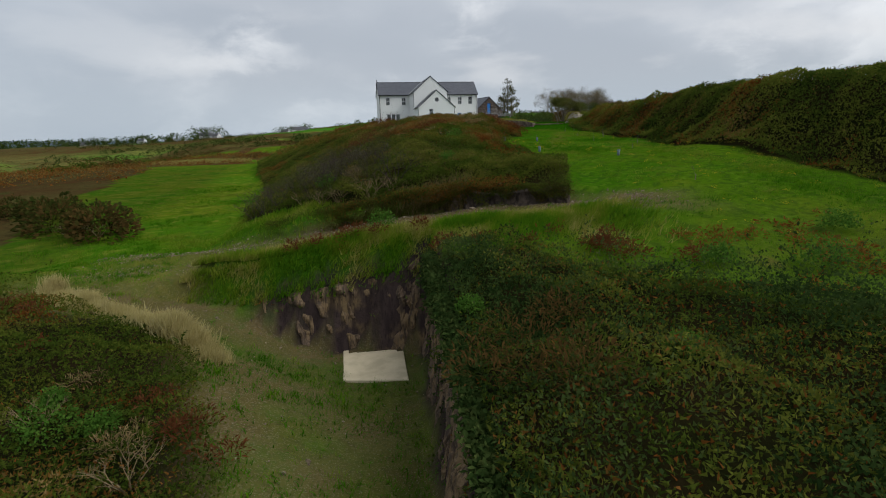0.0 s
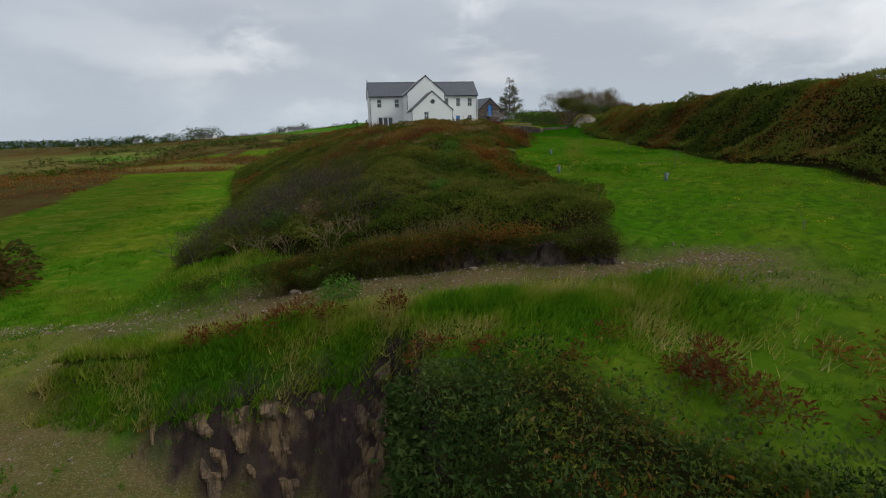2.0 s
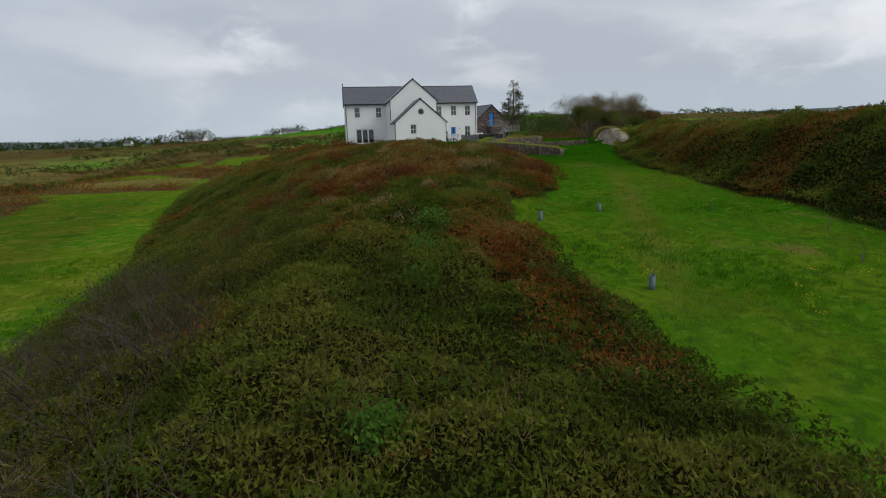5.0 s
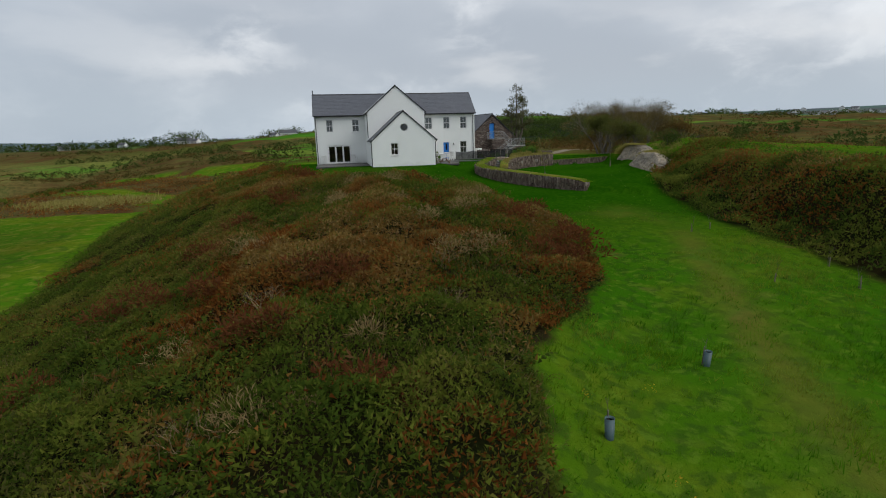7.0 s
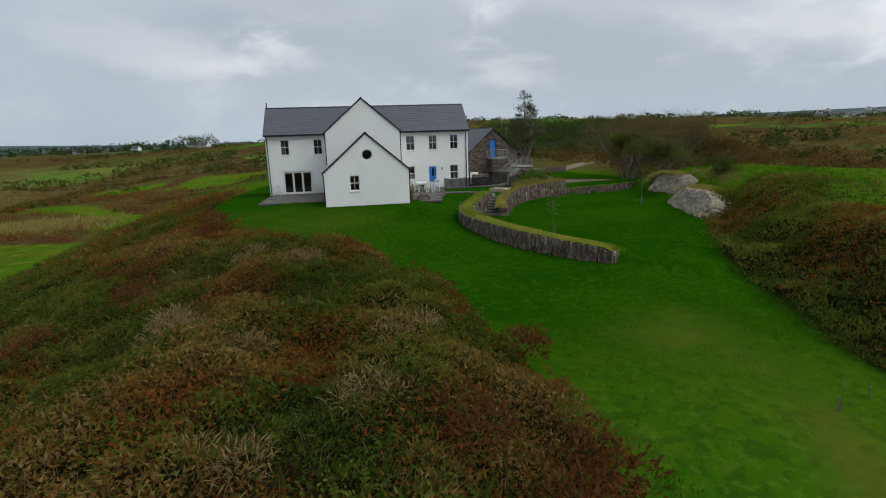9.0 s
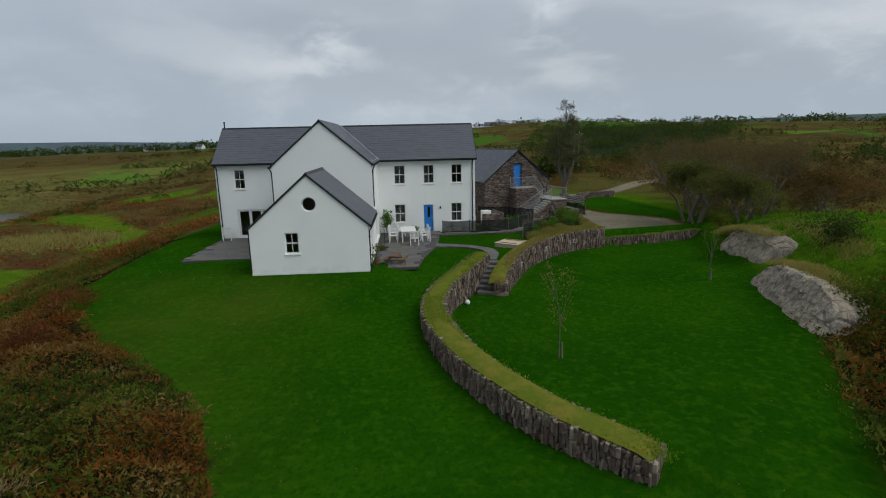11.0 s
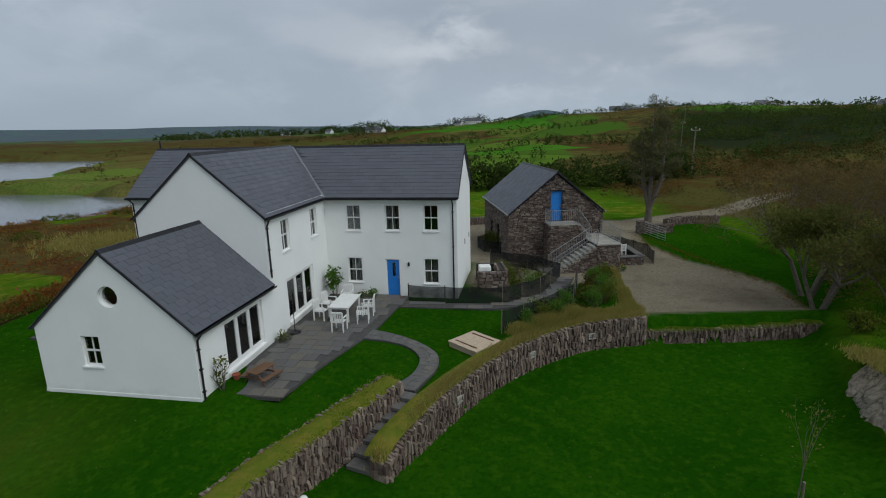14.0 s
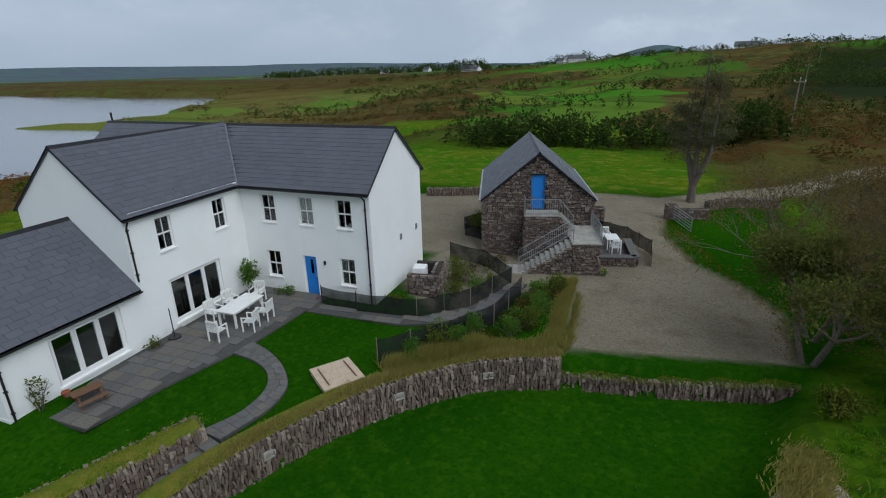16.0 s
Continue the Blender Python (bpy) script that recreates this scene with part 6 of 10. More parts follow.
pb = thing("picnic_bench", "small brown wooden picnic bench on the patio", "bench", pose(4.3, -9.65, 0.08, 0, 0, 75) @ Matrix.Scale(0.85, 4))
bm = bmesh.new()
for k in range(4):
    box(bm, -0.55, -0.28 + k * 0.145, 0.52, 0.55, -0.15 + k * 0.145, 0.555)
part("tabletop", bm, WOOD, pb)
for s in (-1, 1):
    bm = bmesh.new()
    for k in range(2):
        box(bm, -0.55, s * 0.56 - 0.12 + k * 0.125, 0.3, 0.55, s * 0.56 - 0.005 + k * 0.125, 0.33)
    part("seat", bm, WOOD, pb)
for x in (-0.4, 0.4):
    for s in (-1, 1):
        bm = bmesh.new()
        rod(bm, (x, s * 0.6, 0), (x, s * 0.16, 0.52), 0.035, 0.035, 4)
        part("leg", bm, WOOD, pb)
    bm = bmesh.new()
    box(bm, x - 0.03, -0.66, 0.24, x + 0.03, 0.66, 0.3)
    part("brace", bm, WOOD, pb)

hatch = thing("timber_cover", "pale bare timber hatch cover lying on the lawn", "cover", pose(11.57, -5.68, 0.0, 0, 0, -37.5))
bm = bmesh.new()
box(bm, -0.78, -0.72, -0.05, 0.78, 0.72, 0.2)
part("frame", bm, DECK, hatch)
for k in range(9):
    bm = bmesh.new()
    x = -0.8 + k * 0.178
    box(bm, x, -0.76, 0.2, x + 0.172, 0.76, 0.235 + 0.004 * (k % 3), 0.004)
    part("board", bm, DECK, hatch)
for y in (-0.5, 0.5):
    bm = bmesh.new()
    box(bm, -0.6, y - 0.025, 0.246, 0.6, y + 0.025, 0.27)
    part("batten", bm, WOOD, hatch)

bm = bmesh.new()
bmesh.ops.create_uvsphere(bm, u_segments=20, v_segments=12, radius=0.13)
ball = part("ball", bm, GARDEN_WHITE, smooth=True)
ball.matrix_world = pose(7.81, -14.15, gz(7.81, -14.15) + 0.12)
tagged(ball, "white round ball lying on the lawn", "ball")


def potted(x, y, r, h, z):
    t = thing("plant_pot", "terracotta pot standing on the patio", "pot", pose(x, y, z))
    bm = bmesh.new()
    n = 14
    prof = [(r * 0.7, 0), (r, h * 0.85), (r * 1.12, h * 0.85), (r * 1.12, h), (r * 0.92, h), (r * 0.85, h * 0.8), (0.001, h * 0.8)]
    rings = [[bm.verts.new((q * math.cos(k * math.tau / n), q * math.sin(k * math.tau / n), zz)) for k in range(n)] for q, zz in prof]
    for a, b in zip(rings, rings[1:]):
        for k in range(n):
            bm.faces.new((a[k], a[(k + 1) % n], b[(k + 1) % n], b[k]))
    part("pot", bm, TERRACOTTA, t)
    return t


potted(3.35, -9.75, 0.13, 0.22, 0.09)
# parasol foot with its pole, folded away
ps = thing("parasol_stand", "dark parasol stand with a bare pole", "stand", pose(3.55, -5.35, 0.09))
bm = bmesh.new()
rod(bm, (0, 0, 0), (0, 0, 0.06), 0.26, 0.24, 16)
part("base", bm, BLACK, ps)
bm = bmesh.new()
rod(bm, (0, 0, 0.06), (0, 0, 1.35), 0.022, 0.02, 8)
part("pole", bm, BLACK, ps)


# ---- black windbreak fences ----
def windbreak(label, pts, h, z):
    t = thing("windbreak_fence", label, "fence", pose(0, 0, 0))
    for a, b in zip(pts, pts[1:]):
        d = math.dist(a, b)
        n = max(1, round(d / 1.7))
        for k in range(n):
            p = [a[i] + (b[i] - a[i]) * k / n for i in (0, 1)]
            q = [a[i] + (b[i] - a[i]) * (k + 1) / n for i in (0, 1)]
            bm = bmesh.new()
            zz = max(z, gz(*p) - 0.02)
            rod(bm, (p[0], p[1], zz - 0.1), (p[0] + 0.01, p[1], zz + h + 0.06), 0.03, 0.026, 6)
            part("post", bm, POST, t)
            bm = bmesh.new()
            m = 6
            col = []
            for j in range(m + 1):
                f = j / m
                x, y = p[0] + (q[0] - p[0]) * f, p[1] + (q[1] - p[1]) * f
                sag = 0.05 * math.sin(math.pi * f)
                col.append([bm.verts.new((x + 0.03 * math.sin(3 * f), y - 0.035, zz + 0.01)), bm.verts.new((x, y - 0.035, zz + h - sag))])
            for c0, c1 in zip(col, col[1:]):
                bm.faces.new((c0[0], c1[0], c1[1], c0[1]))
            part("mesh_panel", bm, SCREEN, t)
    bm = bmesh.new()
    p = pts[-1]
    rod(bm, (p[0], p[1], z - 0.3), (p[0], p[1], max(z, gz(*p)) + h + 0.05), 0.03, 0.026, 6)
    part("post", bm, POST, t)
    return t


windbreak("low black mesh windbreak on grey posts by the house", [(7.55, -0.45), (9.5, -0.62), (12.4, -0.38), (14.3, 1.45), (15.5, 4.6), (13.6, 6.6), (11.2, 7.4)], 0.95, -0.05)
windbreak("black mesh windbreak round the planting bed", [(12.6, -4.5), (14.4, -2.5), (15.9, -0.3), (16.35, 3.0)], 0.95, 0.2)


def rubble(name, label, m, panels, parent=None, sw=(0.2, 0.5), sh=(0.1, 0.24), seed=1, keep=None, single=0, cat="stone wall"):
    """Courses of rubble on upright faces: panels of (origin, along, out, width, z0, z1, keep)."""
    rng = random.Random(seed)
    rows = []
    for o, al, ou, wd, z0, z1, kp in panels:
        a, w = Vector(al).normalized(), Vector(ou).normalized()
        z = z0
        while z < z1:
            h = min(rng.uniform(*sh), z1 - z)
            u = -rng.uniform(0, sw[1])
            while u < wd:
                l = rng.uniform(*sw)
                u0, u1 = max(u, 0), min(u + l, wd)
                if u1 - u0 > 0.06 and (kp is None or kp((u0 + u1) / 2, z + h / 2)):
                    dz = rng.uniform(-0.02, 0.02)
                    c = Vector(o) + a * ((u0 + u1) / 2) + Vector((0, 0, z + h / 2 + dz)) + w * rng.uniform(0.0, 0.03)
                    rows.append((c, a, Vector((0, 0, 1)), w, ((u1 - u0) / 2 - 0.012, h / 2 - 0.008, 0.06)))
                u += l
            z += h
    shapes = block_shapes("stone", 8, 0.15, BARNSTONE, 0.12, seed)
    for c, u, v, w, h in rows[:single]:
        put_piece("stone", rng.choice(shapes), c, u, v, w, h, parent)
    rest = rows[single:]
    A = [np.array([r[i][:] for r in rest], float) for i in range(5)]
    ob = pieces_mesh("stonework", A[0], A[1], A[2], A[3], A[4], BARNSTONE, 0.15, seed, 0.12)
    ob.parent = parent
    ob["kind"] = "stuff"
    return ob


# stone tank enclosure with a white box by the east gable
tank = thing("stone_enclosure", "low rough stone enclosure beside the white gable", "enclosure", pose(11.0, 1.9, 0, 0, 0, 12))
bm = bmesh.new()
for b in ((0, 0, 1.55, 0.4), (1.15, 0.4, 1.55, 2.2), (0, 1.8, 1.15, 2.2)):
    box(bm, b[0] + 0.05, b[1] + 0.05, -0.4, b[2] - 0.05, b[3] - 0.05, 0.92)
part("core", bm, MORTAR, tank)
rubble("stonework", "", None, [((0, 0, 0), (1, 0, 0), (0, -1, 0), 1.55, -0.3, 0.98, None), ((1.55, 0, 0), (0, 1, 0), (1, 0, 0), 2.2, -0.3, 1.0, None), ((0, 0.4, 0), (0, -1, 0), (-1, 0, 0), 0.4, -0.3, 0.95, None), ((1.15, 0.4, 0), (0, 1, 0), (-1, 0, 0), 1.5, 0.3, 1.0, None)], tank, (0.18, 0.42), (0.1, 0.2), 21)
bm = bmesh.new()
box(bm, 0.1, 0.55, -0.35, 0.75, 1.2, 1.12, 0.03)
wb = part("white_box", bm, GARDEN_WHITE)
wb.matrix_world = pose(11.0, 1.9, 0, 0, 0, 12)
tagged(wb, "white metal utility box behind a stone wall", "box")

# ---- the barn ----
BA = 15.2
BM = pose(15.52, 11.06, -0.7, 0, 0, BA)
barn = thing("barn", "brown rubble stone barn with a slate roof", "barn", BM)
BW, BL, BE, BR = 3.3, 9.6, 3.56, 6.26
bdoor = (-0.42, 2.9, 0.42, 4.98)


def barn_wall(outline, holes, m):
    return part("wall", slab(outline, holes, 0.4, m), MORTAR, barn, "dark core of the rubble wall")


gfront = upright((0, 0.05, 0), (1, 0, 0), (0, -1, 0))
barn_wall([(-BW, -0.4), (BW, -0.4), (BW, BE), (0, BR - 0.1), (-BW, BE)], [rect(*bdoor)], gfront)
barn_wall([(-BW, -0.4), (BW, -0.4), (BW, BE), (0, BR - 0.1), (-BW, BE)], [], upright((0, BL, 0), (-1, 0, 0), (0, 1, 0)))
barn_wall(rect(-BL + 0.4, -0.4, -0.45, BE), [rect(-4.2, 0.3, -3.3, 2.2), rect(-6.8, 0.9, -6.0, 2.0)], upright((-BW, 0, 0), (0, -1, 0), (-1, 0, 0)))
barn_wall(rect(0.45, -0.4, BL - 0.4, BE), [], upright((BW, 0, 0), (0, 1, 0), (1, 0, 0)))
in_gable = lambda u, z: z < BE + (BR - 0.2 - BE) * (1 - abs(u - BW) / BW) and not (bdoor[0] - 0.02 < u - BW < bdoor[2] + 0.02 and bdoor[1] - 0.05 < z < bdoor[3] + 0.05)
side_open = lambda u, z: not (3.25 < u < 4.25 and 0.25 < z < 2.25) and not (5.95 < u < 6.85 and 0.85 < z < 2.05)
rubble("stonework", "", None, [((-BW, 0.05, 0), (1, 0, 0), (0, -1, 0), 2 * BW, -0.25, BR - 0.2, in_gable)], barn, (0.13, 0.4), (0.055, 0.14), 31, single=280)
rubble("stonework", "", None, [((-BW, 0, 0), (0, 1, 0), (-1, 0, 0), BL, -0.25, BE, side_open), ((BW, 0, 0), (0, 1, 0), (1, 0, 0), BL, -0.25, BE, None)], barn, (0.15, 0.42), (0.06, 0.15), 32)
bm = slab(rect(bdoor[0], bdoor[1], bdoor[2], bdoor[3]), [], 0.06, gfront @ Matrix.Translation((0, 0, -0.12)))
bd = part("barn_door", bm, BLUE, barn, "bright blue boarded upper door")
bm = bmesh.new()
box(bm, bdoor[2] - 0.14, 3.85, -0.12, bdoor[2] - 0.1, 4.0, -0.06, m=gfront)
part("handle", bm, STEEL, bd)
for a, b, c, d in ((-4.2, 0.3, -3.3, 2.2), (-6.8, 0.9, -6.0, 2.0)):
    bm = bmesh.new()
    box(bm, a, b, -0.2, c, d, -0.15, m=upright((-BW, 0, 0), (0, -1, 0), (-1, 0, 0)))
    part("window", bm, GLASS, barn, "dark window in the side wall")
b_up = Vector((BW + 0.12, 0, BR - BE + 0.1))
broof = part("roof", deck([(-BW - 0.12, -0.12, BE - 0.05), (0, -0.12, BR + 0.05), (0, BL + 0.1, BR + 0.05), (-BW - 0.12, BL + 0.1, BE - 0.05)][::-1], 0.08), SLATE, barn, "dark slate barn roof")
part("roof_slope", deck([(0, -0.12, BR + 0.05), (BW + 0.12, -0.12, BE - 0.05), (BW + 0.12, BL + 0.1, BE - 0.05), (0, BL + 0.1, BR + 0.05)][::-1], 0.08), SLATE, broof)
slates((-BW - 0.12, BL + 0.1, BE - 0.05), (0, -1, 0), b_up, BL + 0.22, b_up.length, lambda u, v: True, broof, seed=41, sw=0.35, sg=0.24)
slates((BW + 0.12, -0.12, BE - 0.05), (0, 1, 0), Vector((-b_up.x, 0, b_up.z)), BL + 0.22, b_up.length, lambda u, v: True, broof, seed=42, sw=0.35, sg=0.24)
ridge_cap((0, -0.12, BR + 0.09), (0, BL + 0.1, BR + 0.09), broof, 0.11, 0.09)
for s in (-1, 1):
    bm = bmesh.new()
    a, b = Vector((s * (BW + 0.13), -0.13, BE - 0.06)), Vector((0, -0.13, BR + 0.06))
    o, th = Vector((0, 0, -0.1)), Vector((0, 0.02, 0))
    v = [bm.verts.new(p + t) for t in (-th, th) for p in (a, b, b + o, a + o)]
    for f in ((0, 1, 2, 3), (7, 6, 5, 4), (0, 4, 5, 1), (1, 5, 6, 2), (2, 6, 7, 3), (3, 7, 4, 0)):
        bm.faces.new([v[i] for i in f])
    part("barge_board", bm, BLACK, barn)
    bm = bmesh.new()
    box(bm, s * (BW + 0.2) - 0.05, -0.12, BE - 0.14, s * (BW + 0.2) + 0.05, BL + 0.1, BE - 0.06)
    part("gutter", bm, STEEL, barn, "pale galvanised gutter")

# two small rooflights on the slope by the terrace
for y0 in (2.3, 3.9):
    rm = upright((BW + 0.12, y0, BE - 0.05), (0, 1, 0), (1, 0, 0))
    up_r = Vector((-b_up.x, 0, b_up.z)).normalized()
    nr_r = Vector((0, 1, 0)).cross(up_r)
    c0 = Vector((BW + 0.12, y0, BE - 0.05)) + up_r * 1.9 + nr_r * 0.05
    lm = Matrix(((0, up_r.x, nr_r.x, c0.x), (1, up_r.y, nr_r.y, c0.y), (0, up_r.z, nr_r.z, c0.z), (0, 0, 0, 1)))
    bm = bmesh.new()
    for a, b, c, d in ((-0.3, -0.45, 0.3, -0.38), (-0.3, 0.38, 0.3, 0.45), (-0.3, -0.38, -0.23, 0.38), (0.23, -0.38, 0.3, 0.38)):
        box(bm, a, b, -0.03, c, d, 0.06, m=lm)
    rl = part("rooflight", bm, LEAD, broof, "grey framed rooflight")
    bm = bmesh.new()
    box(bm, -0.23, -0.38, 0.0, 0.23, 0.38, 0.03, m=lm)
    part("pane", bm, GLASS, rl)

# outside stair of the barn, in the barn's own axes (y is towards the viewer when negative)
stair = thing("barn_stair", "stone outside stair with pale treads and steel railings", "stair", BM)
UP, LO = 2.88, 1.9
blocks = [(-0.8, -1.25, 1.15, 0.0, UP), (1.15, -1.25, 1.75, 0.0, 2.3), (1.7, -3.35, 3.2, 0.0, LO)]
bm = bmesh.new()
for x0, y0, x1, y1, z in blocks:
    box(bm, x0 + 0.04, y0 + 0.04, -0.3, x1 - 0.04, y1 - 0.005, z - 0.08)
part("core", bm, MORTAR, stair)
below = lambda u, z: z < 0.05 + 1.75 * u / 2.75
rubble("stonework", "", None, [((-0.8, -1.25, 0), (1, 0, 0), (0, -1, 0), 2.5, -0.2, UP - 0.1, lambda u, z: z < UP - 0.1 - max(0, u - 1.95) * 1.0), ((-0.8, 0, 0), (0, -1, 0), (-1, 0, 0), 1.25, -0.2, UP - 0.1, None),
                            ((1.7, -3.35, 0), (1, 0, 0), (0, -1, 0), 1.5, -0.2, LO - 0.1, None), ((3.2, -3.35, 0), (0, 1, 0), (1, 0, 0), 3.3, -0.2, LO - 0.1, None),
                            ((-1.05, -3.35, 0), (1, 0, 0), (0, -1, 0), 2.75, -0.2, LO - 0.1, below)], stair, (0.12, 0.36), (0.05, 0.12), 33)
bm = bmesh.new()
box(bm, -0.86, -1.32, UP - 0.09, 1.2, 0.0, UP, 0.015)
part("landing", bm, PALE_CONC, stair, "pale concrete landing")
bm = bmesh.new()
box(bm, 1.64, -3.42, LO - 0.1, 3.27, 0.0, LO, 0.015)
part("landing", bm, PALE_CONC, stair)
for k in range(5):
    bm = bmesh.new()
    z = UP - (k + 1) * (UP - LO) / 6
    x = 1.2 + k * 0.16
    box(bm, x, -1.25, z - 0.3, x + 0.24, -0.05, z)
    part("step", bm, PALE_CONC, stair)
for k in range(10):
    bm = bmesh.new()
    z = LO - (k + 1) * LO / 11
    x = 1.64 - (k + 1) * 0.27
    box(bm, x, -3.4, max(z - 0.22, -0.2), x + 0.29, -2.2, z)
    part("step", bm, PALE_CONC, stair)
bm = bmesh.new()
v = [bm.verts.new(p) for p in ((-1.08, -3.3, -0.2), (1.7, -3.3, -0.2), (1.7, -3.3, LO - 0.35), (-1.08, -3.3, -0.15), (-1.08, -2.25, -0.2), (1.7, -2.25, -0.2), (1.7, -2.25, LO - 0.35), (-1.08, -2.25, -0.15))]
for f in ((0, 1, 2, 3), (7, 6, 5, 4), (3, 2, 6, 7), (0, 3, 7, 4), (1, 5, 6, 2)):
    bm.faces.new([v[i] for i in f])
part("stair_core", bm, MORTAR, stair)


def railing(pts, h=0.95, gap=0.13):
    bm = bmesh.new()
    for a, b in zip(pts, pts[1:]):
        a, b = Vector(a), Vector(b)
        for dz in (h, 0.12):
            rod(bm, a + Vector((0, 0, dz)), b + Vector((0, 0, dz)), 0.02, 0.02, 5)
        n = max(1, int((b - a).length / gap))
        for k in range(n + 1):
            p = a.lerp(b, k / n)
            r = 0.022 if k in (0, n) else 0.009
            rod(bm, p, p + Vector((0, 0, h)), r, r, 5)
    part("railing", bm, STEEL, stair, "galvanised steel railing")


railing([(-0.8, -0.05, UP), (-0.8, -1.25, UP), (1.15, -1.25, UP), (1.95, -1.25, LO)])
railing([(3.2, -0.1, LO), (3.2, -3.35, LO)])
railing([(1.7, -3.35, LO), (-1.2, -3.35, 0.1)])
railing([(1.7, -2.2, LO), (-1.2, -2.2, 0.1)])
bm = bmesh.new()
box(bm, -1.9, -3.5, -0.1, -1.05, -2.1, 0.14, 0.02)
part("footing", bm, PALE_CONC, stair, "pale concrete pad at the foot of the stair")

# seating terrace beside the barn
bench = thing("stone_bench_wall", "low stone bench wall with slate top by the barn", "bench", BM)
segs = [((3.6, -1.75), (5.6, -1.75)), ((5.75, -1.6), (6.0, 1.6)), ((3.65, 1.2), (3.65, 5.2))]
for a, b in segs:
    a, b = Vector(a), Vector(b)
    d = (b - a).normalized()
    m = upright((a.x, a.y, 0), (d.x, d.y, 0), (d.y, -d.x, 0))
    L = (b - a).length
    bm = bmesh.new()
    box(bm, 0.02, -0.3, -0.33, L - 0.02, 0.45, 0.02, m=m)
    part("core", bm, MORTAR, bench)
    bm = bmesh.new()
    box(bm, -0.08, 0.46, -0.4, L + 0.08, 0.54, 0.1, 0.012, m=m)
    part("slate_top", bm, PAVE, bench, "dark slate bench top")
    n = d.cross(Vector((0, 0))) if False else None
    rubble("stonework", "", None, [((a.x, a.y, 0), (d.x, d.y, 0), (d.y, -d.x, 0), L, -0.25, 0.46, None)], bench, (0.2, 0.45), (0.1, 0.18), 37)
paving("barn_terrace", "dark slate terrace between stone benches", [tuple((BM @ Vector((x, y, 0)))[:2]) for x, y in ((3.35, -1.5), (5.6, -1.5), (5.8, 1.6), (5.6, 4.8), (3.35, 4.8))], -0.58, radians(BA), (0.5, 0.6), 17)
t2 = thing("garden_table", "small white garden table on the barn terrace", "table", BM @ pose(4.75, 1.0, 0.14))
bm = bmesh.new()
box(bm, -0.4, -0.6, 0.7, 0.4, 0.6, 0.74, 0.01)
part("tabletop", bm, GARDEN_WHITE, t2)
for x in (-0.34, 0.34):
    for y in (-0.52, 0.52):
        bm = bmesh.new()
        box(bm, x - 0.03, y - 0.03, 0, x + 0.03, y + 0.03, 0.7)
        part("leg", bm, GARDEN_WHITE, t2)
for dx, dy, r in ((4.75, -0.1, 185), (4.6, 2.1, 5)):
    ch = copy_thing(chair, BM @ pose(dx, dy, 0.14, 0, 0, r))
    ch["label"] = "white wooden garden armchair on the barn terrace"
    ch["group"] = "chairs on the barn terrace"
windbreak("black mesh windbreak round the barn terrace", [tuple((BM @ Vector((x, y, 0)))[:2]) for x, y in ((4.4, 5.4), (6.3, 3.4), (7.1, 0.6), (6.5, -1.6))], 0.95, -0.85)
windbreak("black mesh windbreak round the shrubs by the barn", [(11.6, 12.6), (10.2, 13.2), (9.6, 14.8), (10.6, 17.0)], 0.95, -0.95)

# stone piers, stub walls and the galvanised gate
pier = thing("stone_pier", "rough stone gate pier and stub wall", "gate pier", pose(23.7, 23.0, -1.2, 0, 0, 10))
bm = bmesh.new()
box(bm, -0.35, -0.35, -0.1, 0.35, 0.35, 1.25), box(bm, 0.35, -0.2, -0.1, 2.7, 0.2, 0.95)
part("core", bm, MORTAR, pier)
rubble("stonework", "", None, [((-0.38, -0.38, 0), (1, 0, 0), (0, -1, 0), 0.76, -0.1, 1.3, None), ((-0.38, 0.38, 0), (0, -1, 0), (-1, 0, 0), 0.76, -0.1, 1.3, None), ((0.38, -0.22, 0), (1, 0, 0), (0, -1, 0), 2.3, -0.1, 1.0, None), ((2.7, -0.2, 0), (0, 1, 0), (1, 0, 0), 0.4, -0.1, 1.0, None)], pier, (0.2, 0.5), (0.1, 0.2), 51)
p2 = thing("stone_pier", "square stone pier by the barn terrace", "pier", BM @ pose(5.0, 7.2, 0.0))
bm = bmesh.new()
box(bm, -0.38, -0.38, -0.4, 0.38, 0.38, 1.1)
part("core", bm, MORTAR, p2)
rubble("stonework", "", None, [((-0.4, -0.4, 0), (1, 0, 0), (0, -1, 0), 0.8, -0.3, 1.15, None), ((0.4, -0.4, 0), (0, 1, 0), (1, 0, 0), 0.8, -0.3, 1.15, None)], p2, (0.2, 0.4), (0.1, 0.2), 52)
g0, g1 = Vector((23.85, 22.6, 0)), Vector((24.9, 19.5, 0))
gate = thing("field_gate", "open galvanised steel field gate", "gate", pose(0, 0, -1.1))
for p in (g0, g1):
    bm = bmesh.new()
    rod(bm, p + Vector((0, 0, 0.05)), p + Vector((0, 0, 1.2)), 0.03, 0.03, 6)
    part("gate_post", bm, STEEL, gate)
for k in range(6):
    bm = bmesh.new()
    rod(bm, g0 + Vector((0, 0, 0.15 + k * 0.2)), g1 + Vector((0, 0, 0.15 + k * 0.2)), 0.022, 0.022, 5)
    part("rail", bm, STEEL, gate)
for f in (0.33, 0.66):
    bm = bmesh.new()
    p = g0.lerp(g1, f)
    rod(bm, p + Vector((0, 0, 0.12)), p + Vector((0, 0, 1.18)), 0.02, 0.02, 5)
    part("bar", bm, STEEL, gate)
